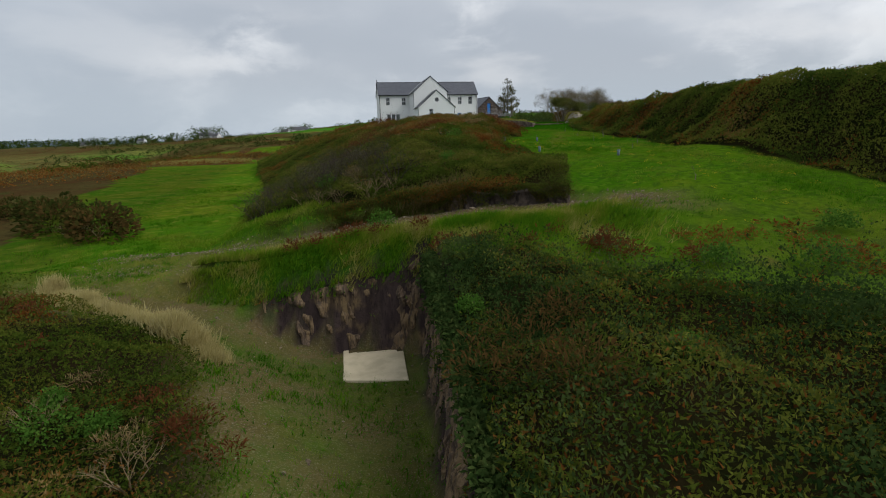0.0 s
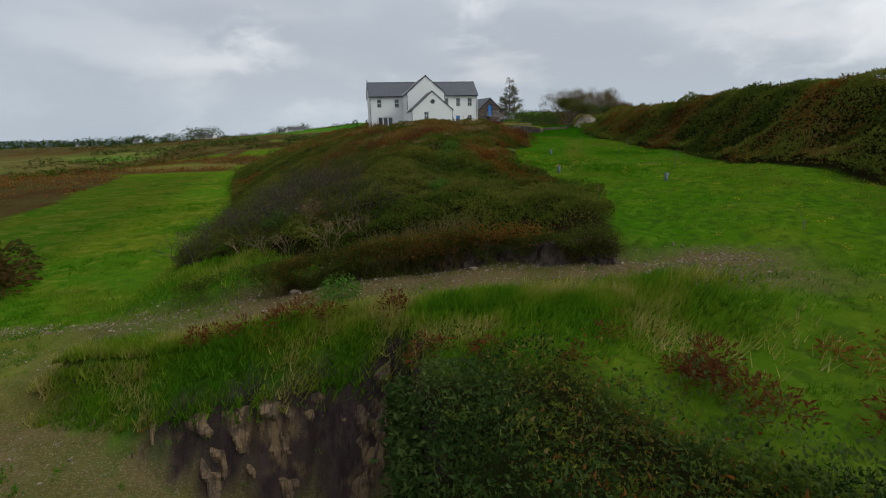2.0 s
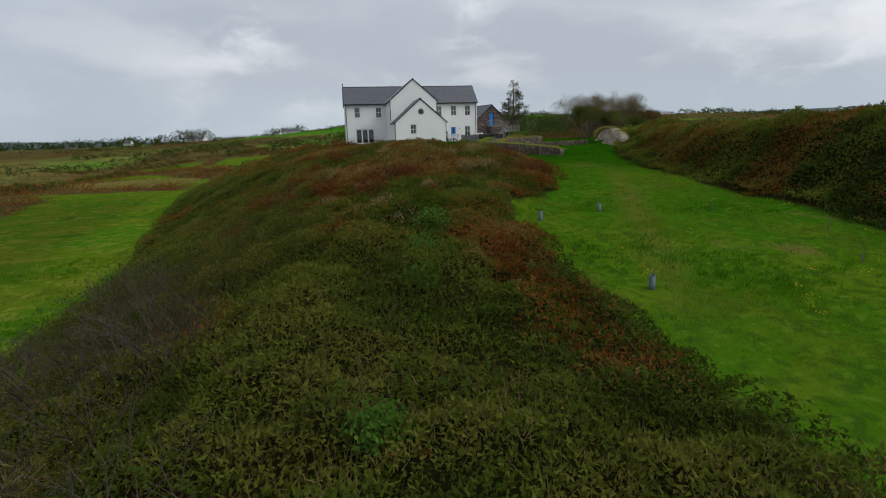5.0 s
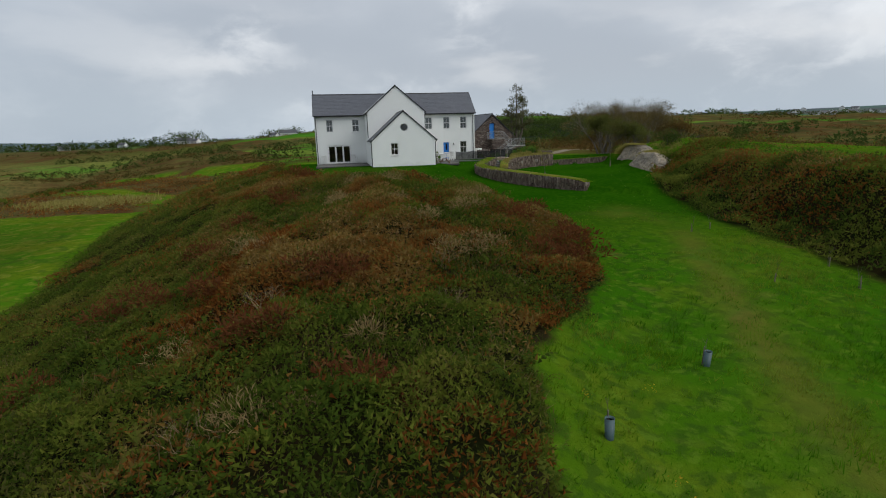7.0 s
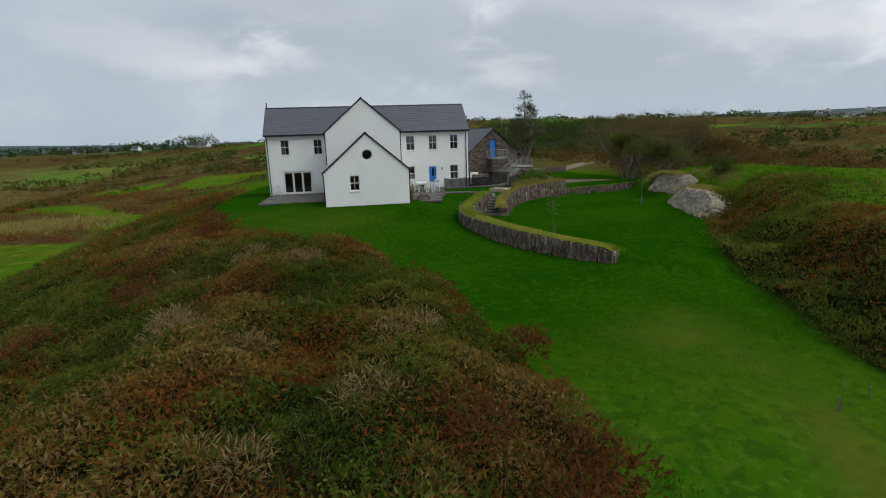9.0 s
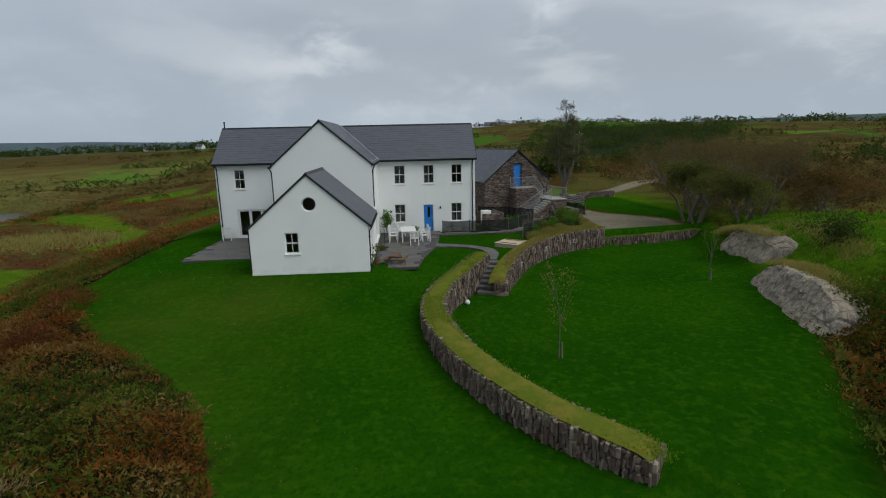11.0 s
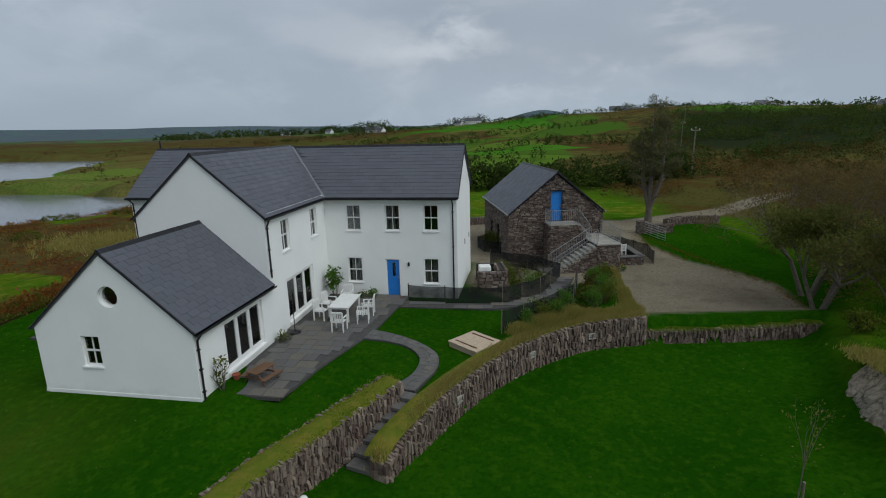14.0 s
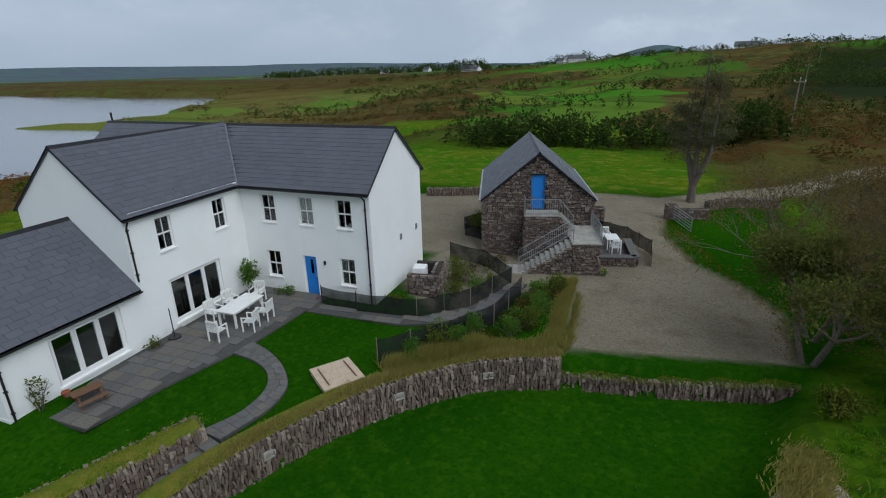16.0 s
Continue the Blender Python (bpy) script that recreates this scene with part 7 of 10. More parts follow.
# field wall behind the barn, and behind the pine
for i, ln in enumerate(([(2.5, 25.2), (6, 26.6), (9.5, 28.0)], [(26.6, 26.5), (28.6, 28.2), (32, 28.8)])):
    l = spline(ln, 4)
    zt = [gz(p[0], p[1]) for p in l]
    f = (lambda zz: (lambda s: float(np.interp(s, np.linspace(0, 1, len(zz)), zz))))(zt)
    garden_wall("field_wall_%d" % (i + 1), "low dry-stone field wall", l, (lambda f: (lambda s: f(s) + 0.75))(f), f, (1, -1), 0.45, seed=60 + i)

# ---- the concrete pad in the pit ----
bm = slab([(-16.65, -78.35), (-14.05, -78.95), (-13.9, -75.75), (-16.6, -75.25)], [], 0.35, Matrix.Translation((0, 0, -11.8)))
bmesh.ops.bevel(bm, geom=[e for e in bm.edges if all(abs(v.co.z + 11.8) < 0.001 for v in e.verts) and len([f for f in e.link_faces if abs(f.normal.z) > 0.9]) == 1], offset=0.03, segments=1, affect="EDGES")
tagged(part("concrete_slab", bm, CONCRETE), "pale weathered concrete slab on the pit floor", "slab")


# ---- plants ----
R = np.random.default_rng(7)


def leaf_cloud(name, P, size, material, tint, aspect=0.35, up=0.35, normal=None, spread=1.0, seed=1):
    """Leaves, each a bent pair of triangles at P, its length by size; up: how far they lean to the sky."""
    n = len(P)
    g = np.random.default_rng(seed)
    d = g.normal(size=(n, 3)) * spread
    if normal is not None:
        d += normal * 1.2
    d[:, 2] += up
    d /= np.linalg.norm(d, axis=1)[:, None] + 1e-9
    s = np.cross(d, g.normal(size=(n, 3)))
    s /= np.linalg.norm(s, axis=1)[:, None] + 1e-9
    L = (size * g.uniform(0.6, 1.3, n))[:, None]
    w = L * aspect
    mid = P + d * L * 0.5
    tip = P + d * L * 0.98 - np.array([0, 0, 1.0]) * L * 0.14
    V = np.stack([P, mid + s * w * 0.5, tip, mid - s * w * 0.5], 1).reshape(-1, 3)
    F = (np.arange(n)[:, None] * 4 + np.array([[0, 1, 2, 3]])).reshape(-1, 4)
    return numpy_mesh(name, V, F, material, np.repeat(tint, 4))


def blades(name, P, h, material, tint, width=0.02, lean=0.5, wind=(0.25, 0.1), seed=2):
    """Grass: thin triangles rising from P and bent over."""
    n = len(P)
    g = np.random.default_rng(seed)
    a = g.uniform(0, math.tau, n)
    s = np.stack([np.cos(a), np.sin(a), np.zeros(n)], 1)
    H = (h * g.uniform(0.6, 1.25, n))[:, None]
    b = g.normal(size=(n, 3)) * lean
    b[:, 2] = 1
    b[:, 0] += wind[0]
    b[:, 1] += wind[1]
    b /= np.linalg.norm(b, axis=1)[:, None]
    tip = P + b * H
    W = width * g.uniform(0.7, 1.4, n)[:, None]
    V = np.stack([P - s * W, P + s * W, tip], 1).reshape(-1, 3)
    F = np.arange(n * 3).reshape(-1, 3)
    return numpy_mesh(name, V, F, material, np.repeat(tint, 3))


def arches(name, P, az, L, width, rise, material, tint, seed=3, shape=(0.45, 1.0, 0.75)):
    """Arching strips, three quads long, that rise from P and bend over towards az."""
    n = len(P)
    c = np.stack([np.cos(az), np.sin(az), np.zeros(n)], 1)
    s = np.stack([-np.sin(az), np.cos(az), np.zeros(n)], 1)
    t = np.array([0.0, 0.36, 0.72, 1.0])
    w = np.array([shape[0], shape[1], shape[2], 0.06])
    out = 0.85 * t ** 1.35
    V = []
    for k in range(4):
        up = rise * (1.75 * t[k] - 1.15 * t[k] ** 2)
        m = P + c * (L * out[k])[:, None] + np.array([0, 0, 1.0]) * (L * up)[:, None]
        dip = np.array([0, 0, 1.0]) * (width * w[k] * 0.25)[:, None]
        V += [m - s * (width * w[k])[:, None] - dip, m + s * (width * w[k])[:, None] - dip]
    V = np.stack(V, 1).reshape(-1, 3)
    F = (np.arange(n)[:, None, None] * 8 + np.array([[0, 1, 3, 2], [2, 3, 5, 4], [4, 5, 7, 6]])[None]).reshape(-1, 4)
    return numpy_mesh(name, V, F, material, np.repeat(tint, 8), True)


def ferns(name, x, y, tint, seed, fronds=5, L=(0.42, 0.85), pairs=5):
    """Clumps of arching fronds, each with pairs of pointed leaflets."""
    g = np.random.default_rng(seed)
    i = np.repeat(np.arange(len(x)), fronds)
    n = len(i)
    P = np.stack([x[i] + g.normal(0, 0.06, n), y[i] + g.normal(0, 0.06, n), height(x, y)[i] + g.uniform(0.1, 0.6, len(x))[i]], 1)
    az = np.tile(np.arange(fronds) * math.tau / fronds, len(x)) + g.normal(0, 0.4, n)
    ln = g.uniform(*L, len(x))[i] * g.uniform(0.7, 1.15, n)
    rise = np.clip(g.normal(0.9, 0.22, n), 0.4, 1.5)
    c = np.stack([np.cos(az), np.sin(az), np.zeros(n)], 1)
    s = np.stack([-np.sin(az), np.cos(az), np.zeros(n)], 1)
    wide = ln * g.uniform(0.2, 0.3, n)

    def at_(t):
        return P + c * (ln * 0.85 * t ** 1.35)[:, None] + np.array([0, 0, 1.0]) * (ln * rise * (1.75 * t - 1.15 * t * t))[:, None]

    V = []
    for k in range(pairs):
        t = 0.2 + 0.75 * k / pairs
        a, b = at_(t), at_(t + 0.75 / pairs)
        w = wide * 0.8 * (1.15 - t) * (0.6 + 0.4 * min(1, k))
        for sd in (-1, 1):
            tip = b + s * (sd * w)[:, None] - np.array([0, 0, 1.0]) * (w * 0.3)[:, None]
            V += [a, b, tip]
    V = np.stack(V, 1).reshape(-1, 3)
    F = np.arange(len(V)).reshape(-1, 3)
    return numpy_mesh(name, V, F, L_FERN, np.repeat(np.clip(tint[i] + g.normal(0, 0.06, n), 0, 1), 6 * pairs))


def strew(n, x0, x1, y0, y1, weight, g=R):
    """Random places in a box, kept by chance where weight(x, y) says."""
    x, y = g.uniform(x0, x1, n), g.uniform(y0, y1, n)
    k = g.uniform(0, 1, n) < weight(x, y)
    return x[k], y[k]


def brown(x, y):
    """Where bracken has turned: patches, most of all on the mound's top."""
    px, py = plan(x, y)
    return np.clip(0.06 + 2.0 * fbm(x, y, 5, 3, 41) + 0.10 * sm(-58, -40, py) * sm(-14, -6, px) * sm(13, 9, px) - 0.75 * sm(-52, -62, py) - 0.5 * sm(-9, -15, px) * sm(-30, -40, py) - 0.5 * sm(9, 13, px), 0, 1)


def shrub_field(prefix, n_shrub, box_, weight, leaves, r_lo, r_hi, pick, material, size, aspect, seed, up=0.35, tint_fn=None, flat=0.75):
    """Low shrubs as domes of leaves; pick: the chance that a shrub at (x, y) is of this kind."""
    g = np.random.default_rng(seed)
    x, y = strew(n_shrub, *box_, lambda a, b: weight(a, b) * pick(a, b), g)
    r = g.uniform(r_lo, r_hi, len(x)) * (0.8 + 0.5 * fbm(x, y, 5, 2, seed))
    z = height(x, y)
    k = np.maximum(3, (leaves * r * r).astype(int))
    i = np.repeat(np.arange(len(x)), k)
    n = len(i)
    d = g.normal(size=(n, 3))
    d[:, 2] = np.abs(d[:, 2]) + 0.05
    d /= np.linalg.norm(d, axis=1)[:, None]
    ruffle = 1 + 0.16 * np.sin(d[:, 0] * 7 + 3 * i) * np.sin(d[:, 1] * 6 + 5 * i)
    rad = (r[i] * ruffle * g.uniform(0.35, 1.1, n) ** 0.45)[:, None]
    tall = g.uniform(0.6, 1.4, len(x))[i] * flat
    P = np.stack([x[i], y[i], z[i] - 0.08], 1) + d * rad * np.stack([np.ones(n), np.ones(n), tall], 1)
    # own tone per shrub, plus light from above painted on upward leaves
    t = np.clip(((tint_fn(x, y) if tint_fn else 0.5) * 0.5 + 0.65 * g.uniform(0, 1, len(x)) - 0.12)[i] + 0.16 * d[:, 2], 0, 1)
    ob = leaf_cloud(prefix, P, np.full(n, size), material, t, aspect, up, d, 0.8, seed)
    return ob


mound_box = (-34, 8, -75, 6)
ridge_box = (4, 42, -100, -18)
south_box = (-16, 16, -118, -78)
bankw_box = (-36, -12, -102, -69)
rnd = lambda s: (lambda x, y: np.clip(0.5 + 0.9 * fbm(x, y, 3.0, 3, s), 0, 1))


def in_mound(x, y):
    return heath_mask(x, y) * inside(*plan(x, y), HEATH_EDGE)


def in_ridge(x, y):
    px, py = plan(x, y)
    return heath_mask(x, y) * (px > np.interp(py, BANK_Y, BANK_X) - 0.5) * (0.12 + 0.88 * sm(15, 11, px - np.interp(py, BANK_Y, BANK_X)))


def in_south(x, y):
    px, py = plan(x, y)
    return heath_mask(x, y) * (px < np.interp(py, BANK_Y, BANK_X)) * (px > -9.2) * (py < -73)


def in_bankw(x, y):
    px, py = plan(x, y)
    return heath_mask(x, y) * (px < -11) * (py < -66)


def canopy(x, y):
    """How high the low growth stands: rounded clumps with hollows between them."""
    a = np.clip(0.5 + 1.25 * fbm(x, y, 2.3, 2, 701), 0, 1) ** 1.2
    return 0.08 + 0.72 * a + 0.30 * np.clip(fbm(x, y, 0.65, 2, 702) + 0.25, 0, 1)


def carpet(name, label, category, box_, weight, density, size, width, mat, seed, tint_fn):
    """A closed cover of small pointed leaves over the clumps of the canopy."""
    g = np.random.default_rng(seed)
    x, y = strew(int((box_[1] - box_[0]) * (box_[3] - box_[2]) * density), *box_, weight, g)
    n = len(x)
    c, e = canopy(x, y), 0.12
    nx, ny = (c - canopy(x + e, y)) / e, (c - canopy(x, y + e)) / e
    P = np.stack([x, y, height(x, y) + c * (1 - np.minimum(g.exponential(0.16, n), 0.8))], 1)
    d = np.stack([nx * 0.7, ny * 0.7, np.full(n, 0.55)], 1) + g.normal(0, 0.75, (n, 3))
    d /= np.linalg.norm(d, axis=1)[:, None] + 1e-9
    q = np.cross(d, g.normal(size=(n, 3)))
    q /= np.linalg.norm(q, axis=1)[:, None] + 1e-9
    L = (size * g.uniform(0.6, 1.3, n))[:, None]
    V = np.stack([P - q * L * width, P + q * L * width, P + d * L], 1).reshape(-1, 3)
    # shading put into the tint: darker in hollows, lighter on clump tops
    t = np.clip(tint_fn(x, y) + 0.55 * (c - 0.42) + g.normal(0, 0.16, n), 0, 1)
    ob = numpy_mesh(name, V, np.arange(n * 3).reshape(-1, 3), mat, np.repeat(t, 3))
    return tagged(ob, label, category, kind="stuff")


def rim(x, y):
    """The rusty fringe along the lawn and the field."""
    px, py = plan(x, y)
    return np.exp(-(edge_dist(px, py, HEATH_EDGE[3:12]) / 1.1) ** 2)


def turned(x, y):
    """Share of rust-coloured growth."""
    px, py = plan(x, y)
    band = np.exp(-((px + 10 + 0.25 * (py + 40)) / 2.0) ** 2) * sm(-60, -50, py) + np.exp(-((py + 27) / 4.0) ** 2) * sm(-14, -10, px)
    flank = sm(-11, -14, px) * sm(-22, -34, py)
    return np.clip(brown(x, y) * (1 - 0.8 * flank) + (0.95 * rim(x, y) + 0.5 * band) * (0.6 + 1.3 * fbm(x, y, 2.0, 2, 703)), 0, 0.97)


def near_mound(x, y):
    px, py = plan(x, y)
    return in_mound(x, y) * (0.35 + 0.65 * sm(-22, -28, py)) * (0.45 + 0.55 * sm(-19, -14, px))


rusty = lambda x, y: np.clip(-0.04 + 1.3 * fbm(x, y, 3.5, 3, 704), 0.01, 0.7)
mixed = lambda x, y: np.clip(0.30 + 0.4 * sm(-4, 6, plan(x, y)[0]) + 1.6 * fbm(x, y, 3.2, 3, 705), 0.03, 0.95)
patchy = lambda s_: (lambda x, y: 0.42 + 1.35 * fbm(x, y, 2.2, 3, s_))
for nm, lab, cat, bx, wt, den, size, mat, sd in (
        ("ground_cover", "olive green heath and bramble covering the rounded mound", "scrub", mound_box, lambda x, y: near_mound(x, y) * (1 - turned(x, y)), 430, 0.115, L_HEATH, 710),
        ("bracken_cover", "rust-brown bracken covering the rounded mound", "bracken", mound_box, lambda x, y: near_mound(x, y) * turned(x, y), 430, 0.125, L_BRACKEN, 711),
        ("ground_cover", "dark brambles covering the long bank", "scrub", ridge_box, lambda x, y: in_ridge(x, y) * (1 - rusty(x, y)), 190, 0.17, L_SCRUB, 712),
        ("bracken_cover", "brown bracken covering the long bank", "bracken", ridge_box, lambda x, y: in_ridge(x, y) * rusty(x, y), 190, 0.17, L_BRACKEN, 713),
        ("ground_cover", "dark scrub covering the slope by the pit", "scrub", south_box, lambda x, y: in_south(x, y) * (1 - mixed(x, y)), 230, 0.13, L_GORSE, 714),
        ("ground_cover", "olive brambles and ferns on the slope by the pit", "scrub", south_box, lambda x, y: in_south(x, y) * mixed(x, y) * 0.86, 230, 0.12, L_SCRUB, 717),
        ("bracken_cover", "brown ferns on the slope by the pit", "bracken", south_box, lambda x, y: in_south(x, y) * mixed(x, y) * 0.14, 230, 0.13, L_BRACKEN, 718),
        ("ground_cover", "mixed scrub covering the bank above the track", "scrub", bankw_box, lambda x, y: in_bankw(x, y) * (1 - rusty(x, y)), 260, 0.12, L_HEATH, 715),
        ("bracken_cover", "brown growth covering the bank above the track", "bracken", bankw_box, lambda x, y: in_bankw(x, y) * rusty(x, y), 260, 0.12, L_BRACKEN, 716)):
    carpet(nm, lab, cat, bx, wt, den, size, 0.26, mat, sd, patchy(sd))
# dry stalks standing out of the cover
for nm, lab, bx, wt, den, sd in (("dry_stalks", "tan dry stalks over the rounded mound", mound_box, lambda x, y: near_mound(x, y) * np.clip(0.3 + 1.5 * fbm(x, y, 3, 3, 721), 0.03, 1), 60, 722),
                                 ("dry_stalks", "dry stalks over the long bank", ridge_box, lambda x, y: in_ridge(x, y) * np.clip(0.3 + 1.5 * fbm(x, y, 3, 3, 723), 0.03, 1), 22, 724)):
    g = np.random.default_rng(sd)
    x, y = strew(int((bx[1] - bx[0]) * (bx[3] - bx[2]) * den), *bx, wt, g)
    P = np.stack([x, y, height(x, y) + canopy(x, y) * 0.75], 1)
    ob = blades(nm, P, np.full(len(x), 0.34), L_HEATHER, np.clip(0.55 + fbm(x, y, 2, 2, sd) + g.normal(0, 0.15, len(x)), 0, 1), 0.012, 0.8, (0.3, 0.1), sd)
    tagged(ob, lab, "stalks", kind="stuff")

for tag, bx, wt, dens in (("mound", mound_box, in_mound, 1.0), ("bank", ridge_box, in_ridge, 1.0), ("slope", south_box, in_south, 1.15), ("verge", bankw_box, in_bankw, 1.1)):
    area = (bx[1] - bx[0]) * (bx[3] - bx[2])
    sd = {"mound": 100, "bank": 200, "slope": 300, "verge": 400}[tag]
    fine_ = tag in ("mound", "verge")
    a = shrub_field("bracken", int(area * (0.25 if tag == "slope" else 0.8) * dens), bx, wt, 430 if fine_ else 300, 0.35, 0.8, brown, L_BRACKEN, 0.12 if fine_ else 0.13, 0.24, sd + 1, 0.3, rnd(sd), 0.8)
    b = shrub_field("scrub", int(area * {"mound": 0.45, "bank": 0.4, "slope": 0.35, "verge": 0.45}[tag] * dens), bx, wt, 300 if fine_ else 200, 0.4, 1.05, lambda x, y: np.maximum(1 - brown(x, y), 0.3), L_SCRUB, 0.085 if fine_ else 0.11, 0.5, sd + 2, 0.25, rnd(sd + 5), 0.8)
    where = {"mound": "on the rounded mound", "bank": "on the long bank", "slope": "on the slope by the pit", "verge": "on the bank above the track"}[tag]
    tagged(a, "rust-brown autumn bracken " + where, "bracken", kind="stuff")
    tagged(b, "dark green bramble and gorse scrub " + where, "scrub", kind="stuff")
    # arching ferns between the shrubs
    g = np.random.default_rng(sd + 3)
    x, y = strew(int(area * {"mound": 1.5, "bank": 0.5, "slope": 1.5, "verge": 1.5}[tag] * dens), *bx, lambda p, q: wt(p, q) * (0.08 if tag == "slope" else 1), g)
    br = np.clip(brown(x, y) * 0.72 + g.uniform(-0.25, 0.32, len(x)) + (g.uniform(0, 1, len(x)) > 0.95) * 0.6, 0, 1)
    c = ferns("ferns", x, y, br, sd + 4, 5, (0.26, 0.56), 5)
    tagged(c, "green and rust-brown arching ferns " + where, "ferns", kind="stuff")

# brighter bramble patches
g = np.random.default_rng(55)
spots = [(-7.6, -58.5), (-8.0, -60.5), (-6.8, -56.0), (-9.6, -66.2), (-12.6, -83.6), (-8.5, -88), (-25.5, -86.5), (-22.6, -87.6), (-24.2, -84.0), (-14.3, -72.2), (-4.2, -83.5), (-1.5, -85.0), (1.5, -82.6), (-17.0, -64.6), (-24.7, -82.5), (-22.9, -84.0)]
P, t = [], []
for x, y in spots:
    n = 700
    r = g.uniform(0.35, 0.8)
    d = g.normal(size=(n, 3))
    d[:, 2] = np.abs(d[:, 2])
    d /= np.linalg.norm(d, axis=1)[:, None]
    P.append(np.array([x, y, gz(x, y) + 0.2]) + d * (r * g.uniform(0.5, 1.2, n)[:, None]))
    t.append(g.uniform(0, 0.9, n))
ob = leaf_cloud("bramble_patch", np.concatenate(P), np.full(sum(map(len, P)), 0.11), L_BRIGHT, np.concatenate(t), 0.55, 0.4, None, 1.0, 56)
tagged(ob, "fresh green bramble patches among dark scrub", "bramble", kind="stuff")


# ---- grass ----
def field_w(x, y):
    px, py = plan(x, y)
    m = (1 - heath_mask(x, y)) * (1 - lawn_mask(x, y))
    bare = np.clip(fbm(x, y, 2.5, 3, 61) * 1.2 + 0.55, 0.12, 1)
    ys = np.interp(px, [-20, -14, -10, -5.5, -2, 2, 8], [-69.0, -70.4, -71.2, -72.7, -73.6, -74.8, -77.5])
    floor_ = (py < -63.5) * (py > ys - 4) * sm(3.5, 0.5, px) * (px > -22)
    return m * bare * (1 - 0.93 * floor_) * (np.hypot(x, y + 10) < 110)


g = np.random.default_rng(71)
x, y = strew(52000, -36, 16, -92, -30, field_w, g)
k = 11
i = np.repeat(np.arange(len(x)), k)
n = len(i)
P = np.stack([x[i] + g.normal(0, 0.12, n), y[i] + g.normal(0, 0.12, n), height(x, y)[i] - 0.04], 1)
lush_ = np.clip(0.5 + 1.3 * fbm(x, y, 3, 3, 73), 0, 1)
ln = (0.12 + 0.2 * lush_ * np.clip(0.6 + 1.2 * fbm(x, y, 0.9, 2, 75), 0.2, 1))[i]
tn = np.clip(0.40 + 1.3 * fbm(x, y, 4.0, 3, 72) + g.normal(0, 0.12, len(x)) + (g.uniform(0, 1, len(x)) > 0.97) * 0.5, 0, 1)[i]
ob = blades("field_grass", P, ln, L_FIELD, np.clip(tn + g.uniform(-0.1, 0.1, n), 0, 1), 0.013, 0.55, (0.3, 0.1), 74)
tagged(ob, "rough green pasture grass with paler tufts", "grass", kind="stuff")


def spur_w(x, y):
    px, py = plan(x, y)
    ys = np.interp(px, [-20, -14, -10, -5.5, -2, 2, 8], [-69.0, -70.4, -71.2, -72.7, -73.6, -74.8, -77.5])
    return np.exp(-((py - ys) / np.where(py > ys, 0.75, 1.9)) ** 2) * (px > -20.5) * sm(2.0, -2.0, px) * (1 - heath_mask(x, y) * 0.8) * ((py > np.interp(px, [-22, -19, -14, -9, -8], [-69.8, -70.6, -72.0, -72.9, -73.1])) | (px > -8.4))


x, y = strew(170000, -28, 8, -88, -66, spur_w, g)
P = np.stack([x, y, height(x, y) - 0.03], 1)
n3 = np.repeat(np.arange(len(x)), 3)
P = P[n3] + g.normal(0, 0.06, (len(n3), 3)) * [1, 1, 0]
ob = blades("tall_grass", P, np.full(len(P), 0.4), L_GRASS, np.clip(0.46 + 1.4 * fbm(P[:, 0], P[:, 1], 1.6, 3, 80) + g.uniform(-0.12, 0.24, len(P)), 0, 1), 0.022, 0.45, (0.45, -0.1), 81)
tagged(ob, "long wind-bent green grass on the spur", "grass", kind="stuff")


def foot_w(x, y):
    px, py = plan(x, y)
    return np.exp(-((px + 15.5) / 3.4) ** 2 - ((py + 63.2) / 1.9) ** 2) * (1 - heath_mask(x, y))


x, y = strew(26000, -27, -12, -72, -60, foot_w, g)
n3 = np.repeat(np.arange(len(x)), 2)
P = np.stack([x, y, height(x, y) - 0.03], 1)[n3] + g.normal(0, 0.08, (len(n3), 3)) * [1, 1, 0]
ob = blades("tall_grass", P, np.full(len(P), 0.42), L_GRASS, np.clip(0.3 + 0.8 * fbm(P[:, 0], P[:, 1], 1.8, 3, 84) + g.uniform(-0.15, 0.2, len(P)), 0, 1), 0.022, 0.5, (0.3, -0.2), 85)
tagged(ob, "lush green tussocks at the foot of the mound", "grass", kind="stuff")


def straw_line(line, spread, n, h, seed, z=None):
    g = np.random.default_rng(seed)
    p = np.array([q[:] for q in spline(line, 6)])
    seg = np.hypot(*np.diff(p, axis=0).T)
    c = np.concatenate([[0], np.cumsum(seg)]) / seg.sum()
    t = g.uniform(0, 1, n)
    x, y = np.interp(t, c, p[:, 0]) + g.normal(0, spread, n), np.interp(t, c, p[:, 1]) + g.normal(0, spread, n)
    zz = height(x, y) if z is None else np.interp(t, np.linspace(0, 1, len(z)), z)
    return np.stack([x, y, zz - 0.03], 1), h * (0.7 + 0.6 * np.clip(fbm(x, y, 1.2, 2, seed), -0.4, 1)), g.uniform(0, 1, n)


P, h, t = straw_line([(-29.9, -71.7), (-26.6, -74.7), (-24.0, -76.9), (-21.0, -79.3)], 0.2, 40000, 0.95, 91)
tagged(blades("straw_grass", P, h, L_PALE, t, 0.026, 0.3, (0.25, 0.0), 92), "pale dry tall grass along the bank edge", "grass", kind="stuff")
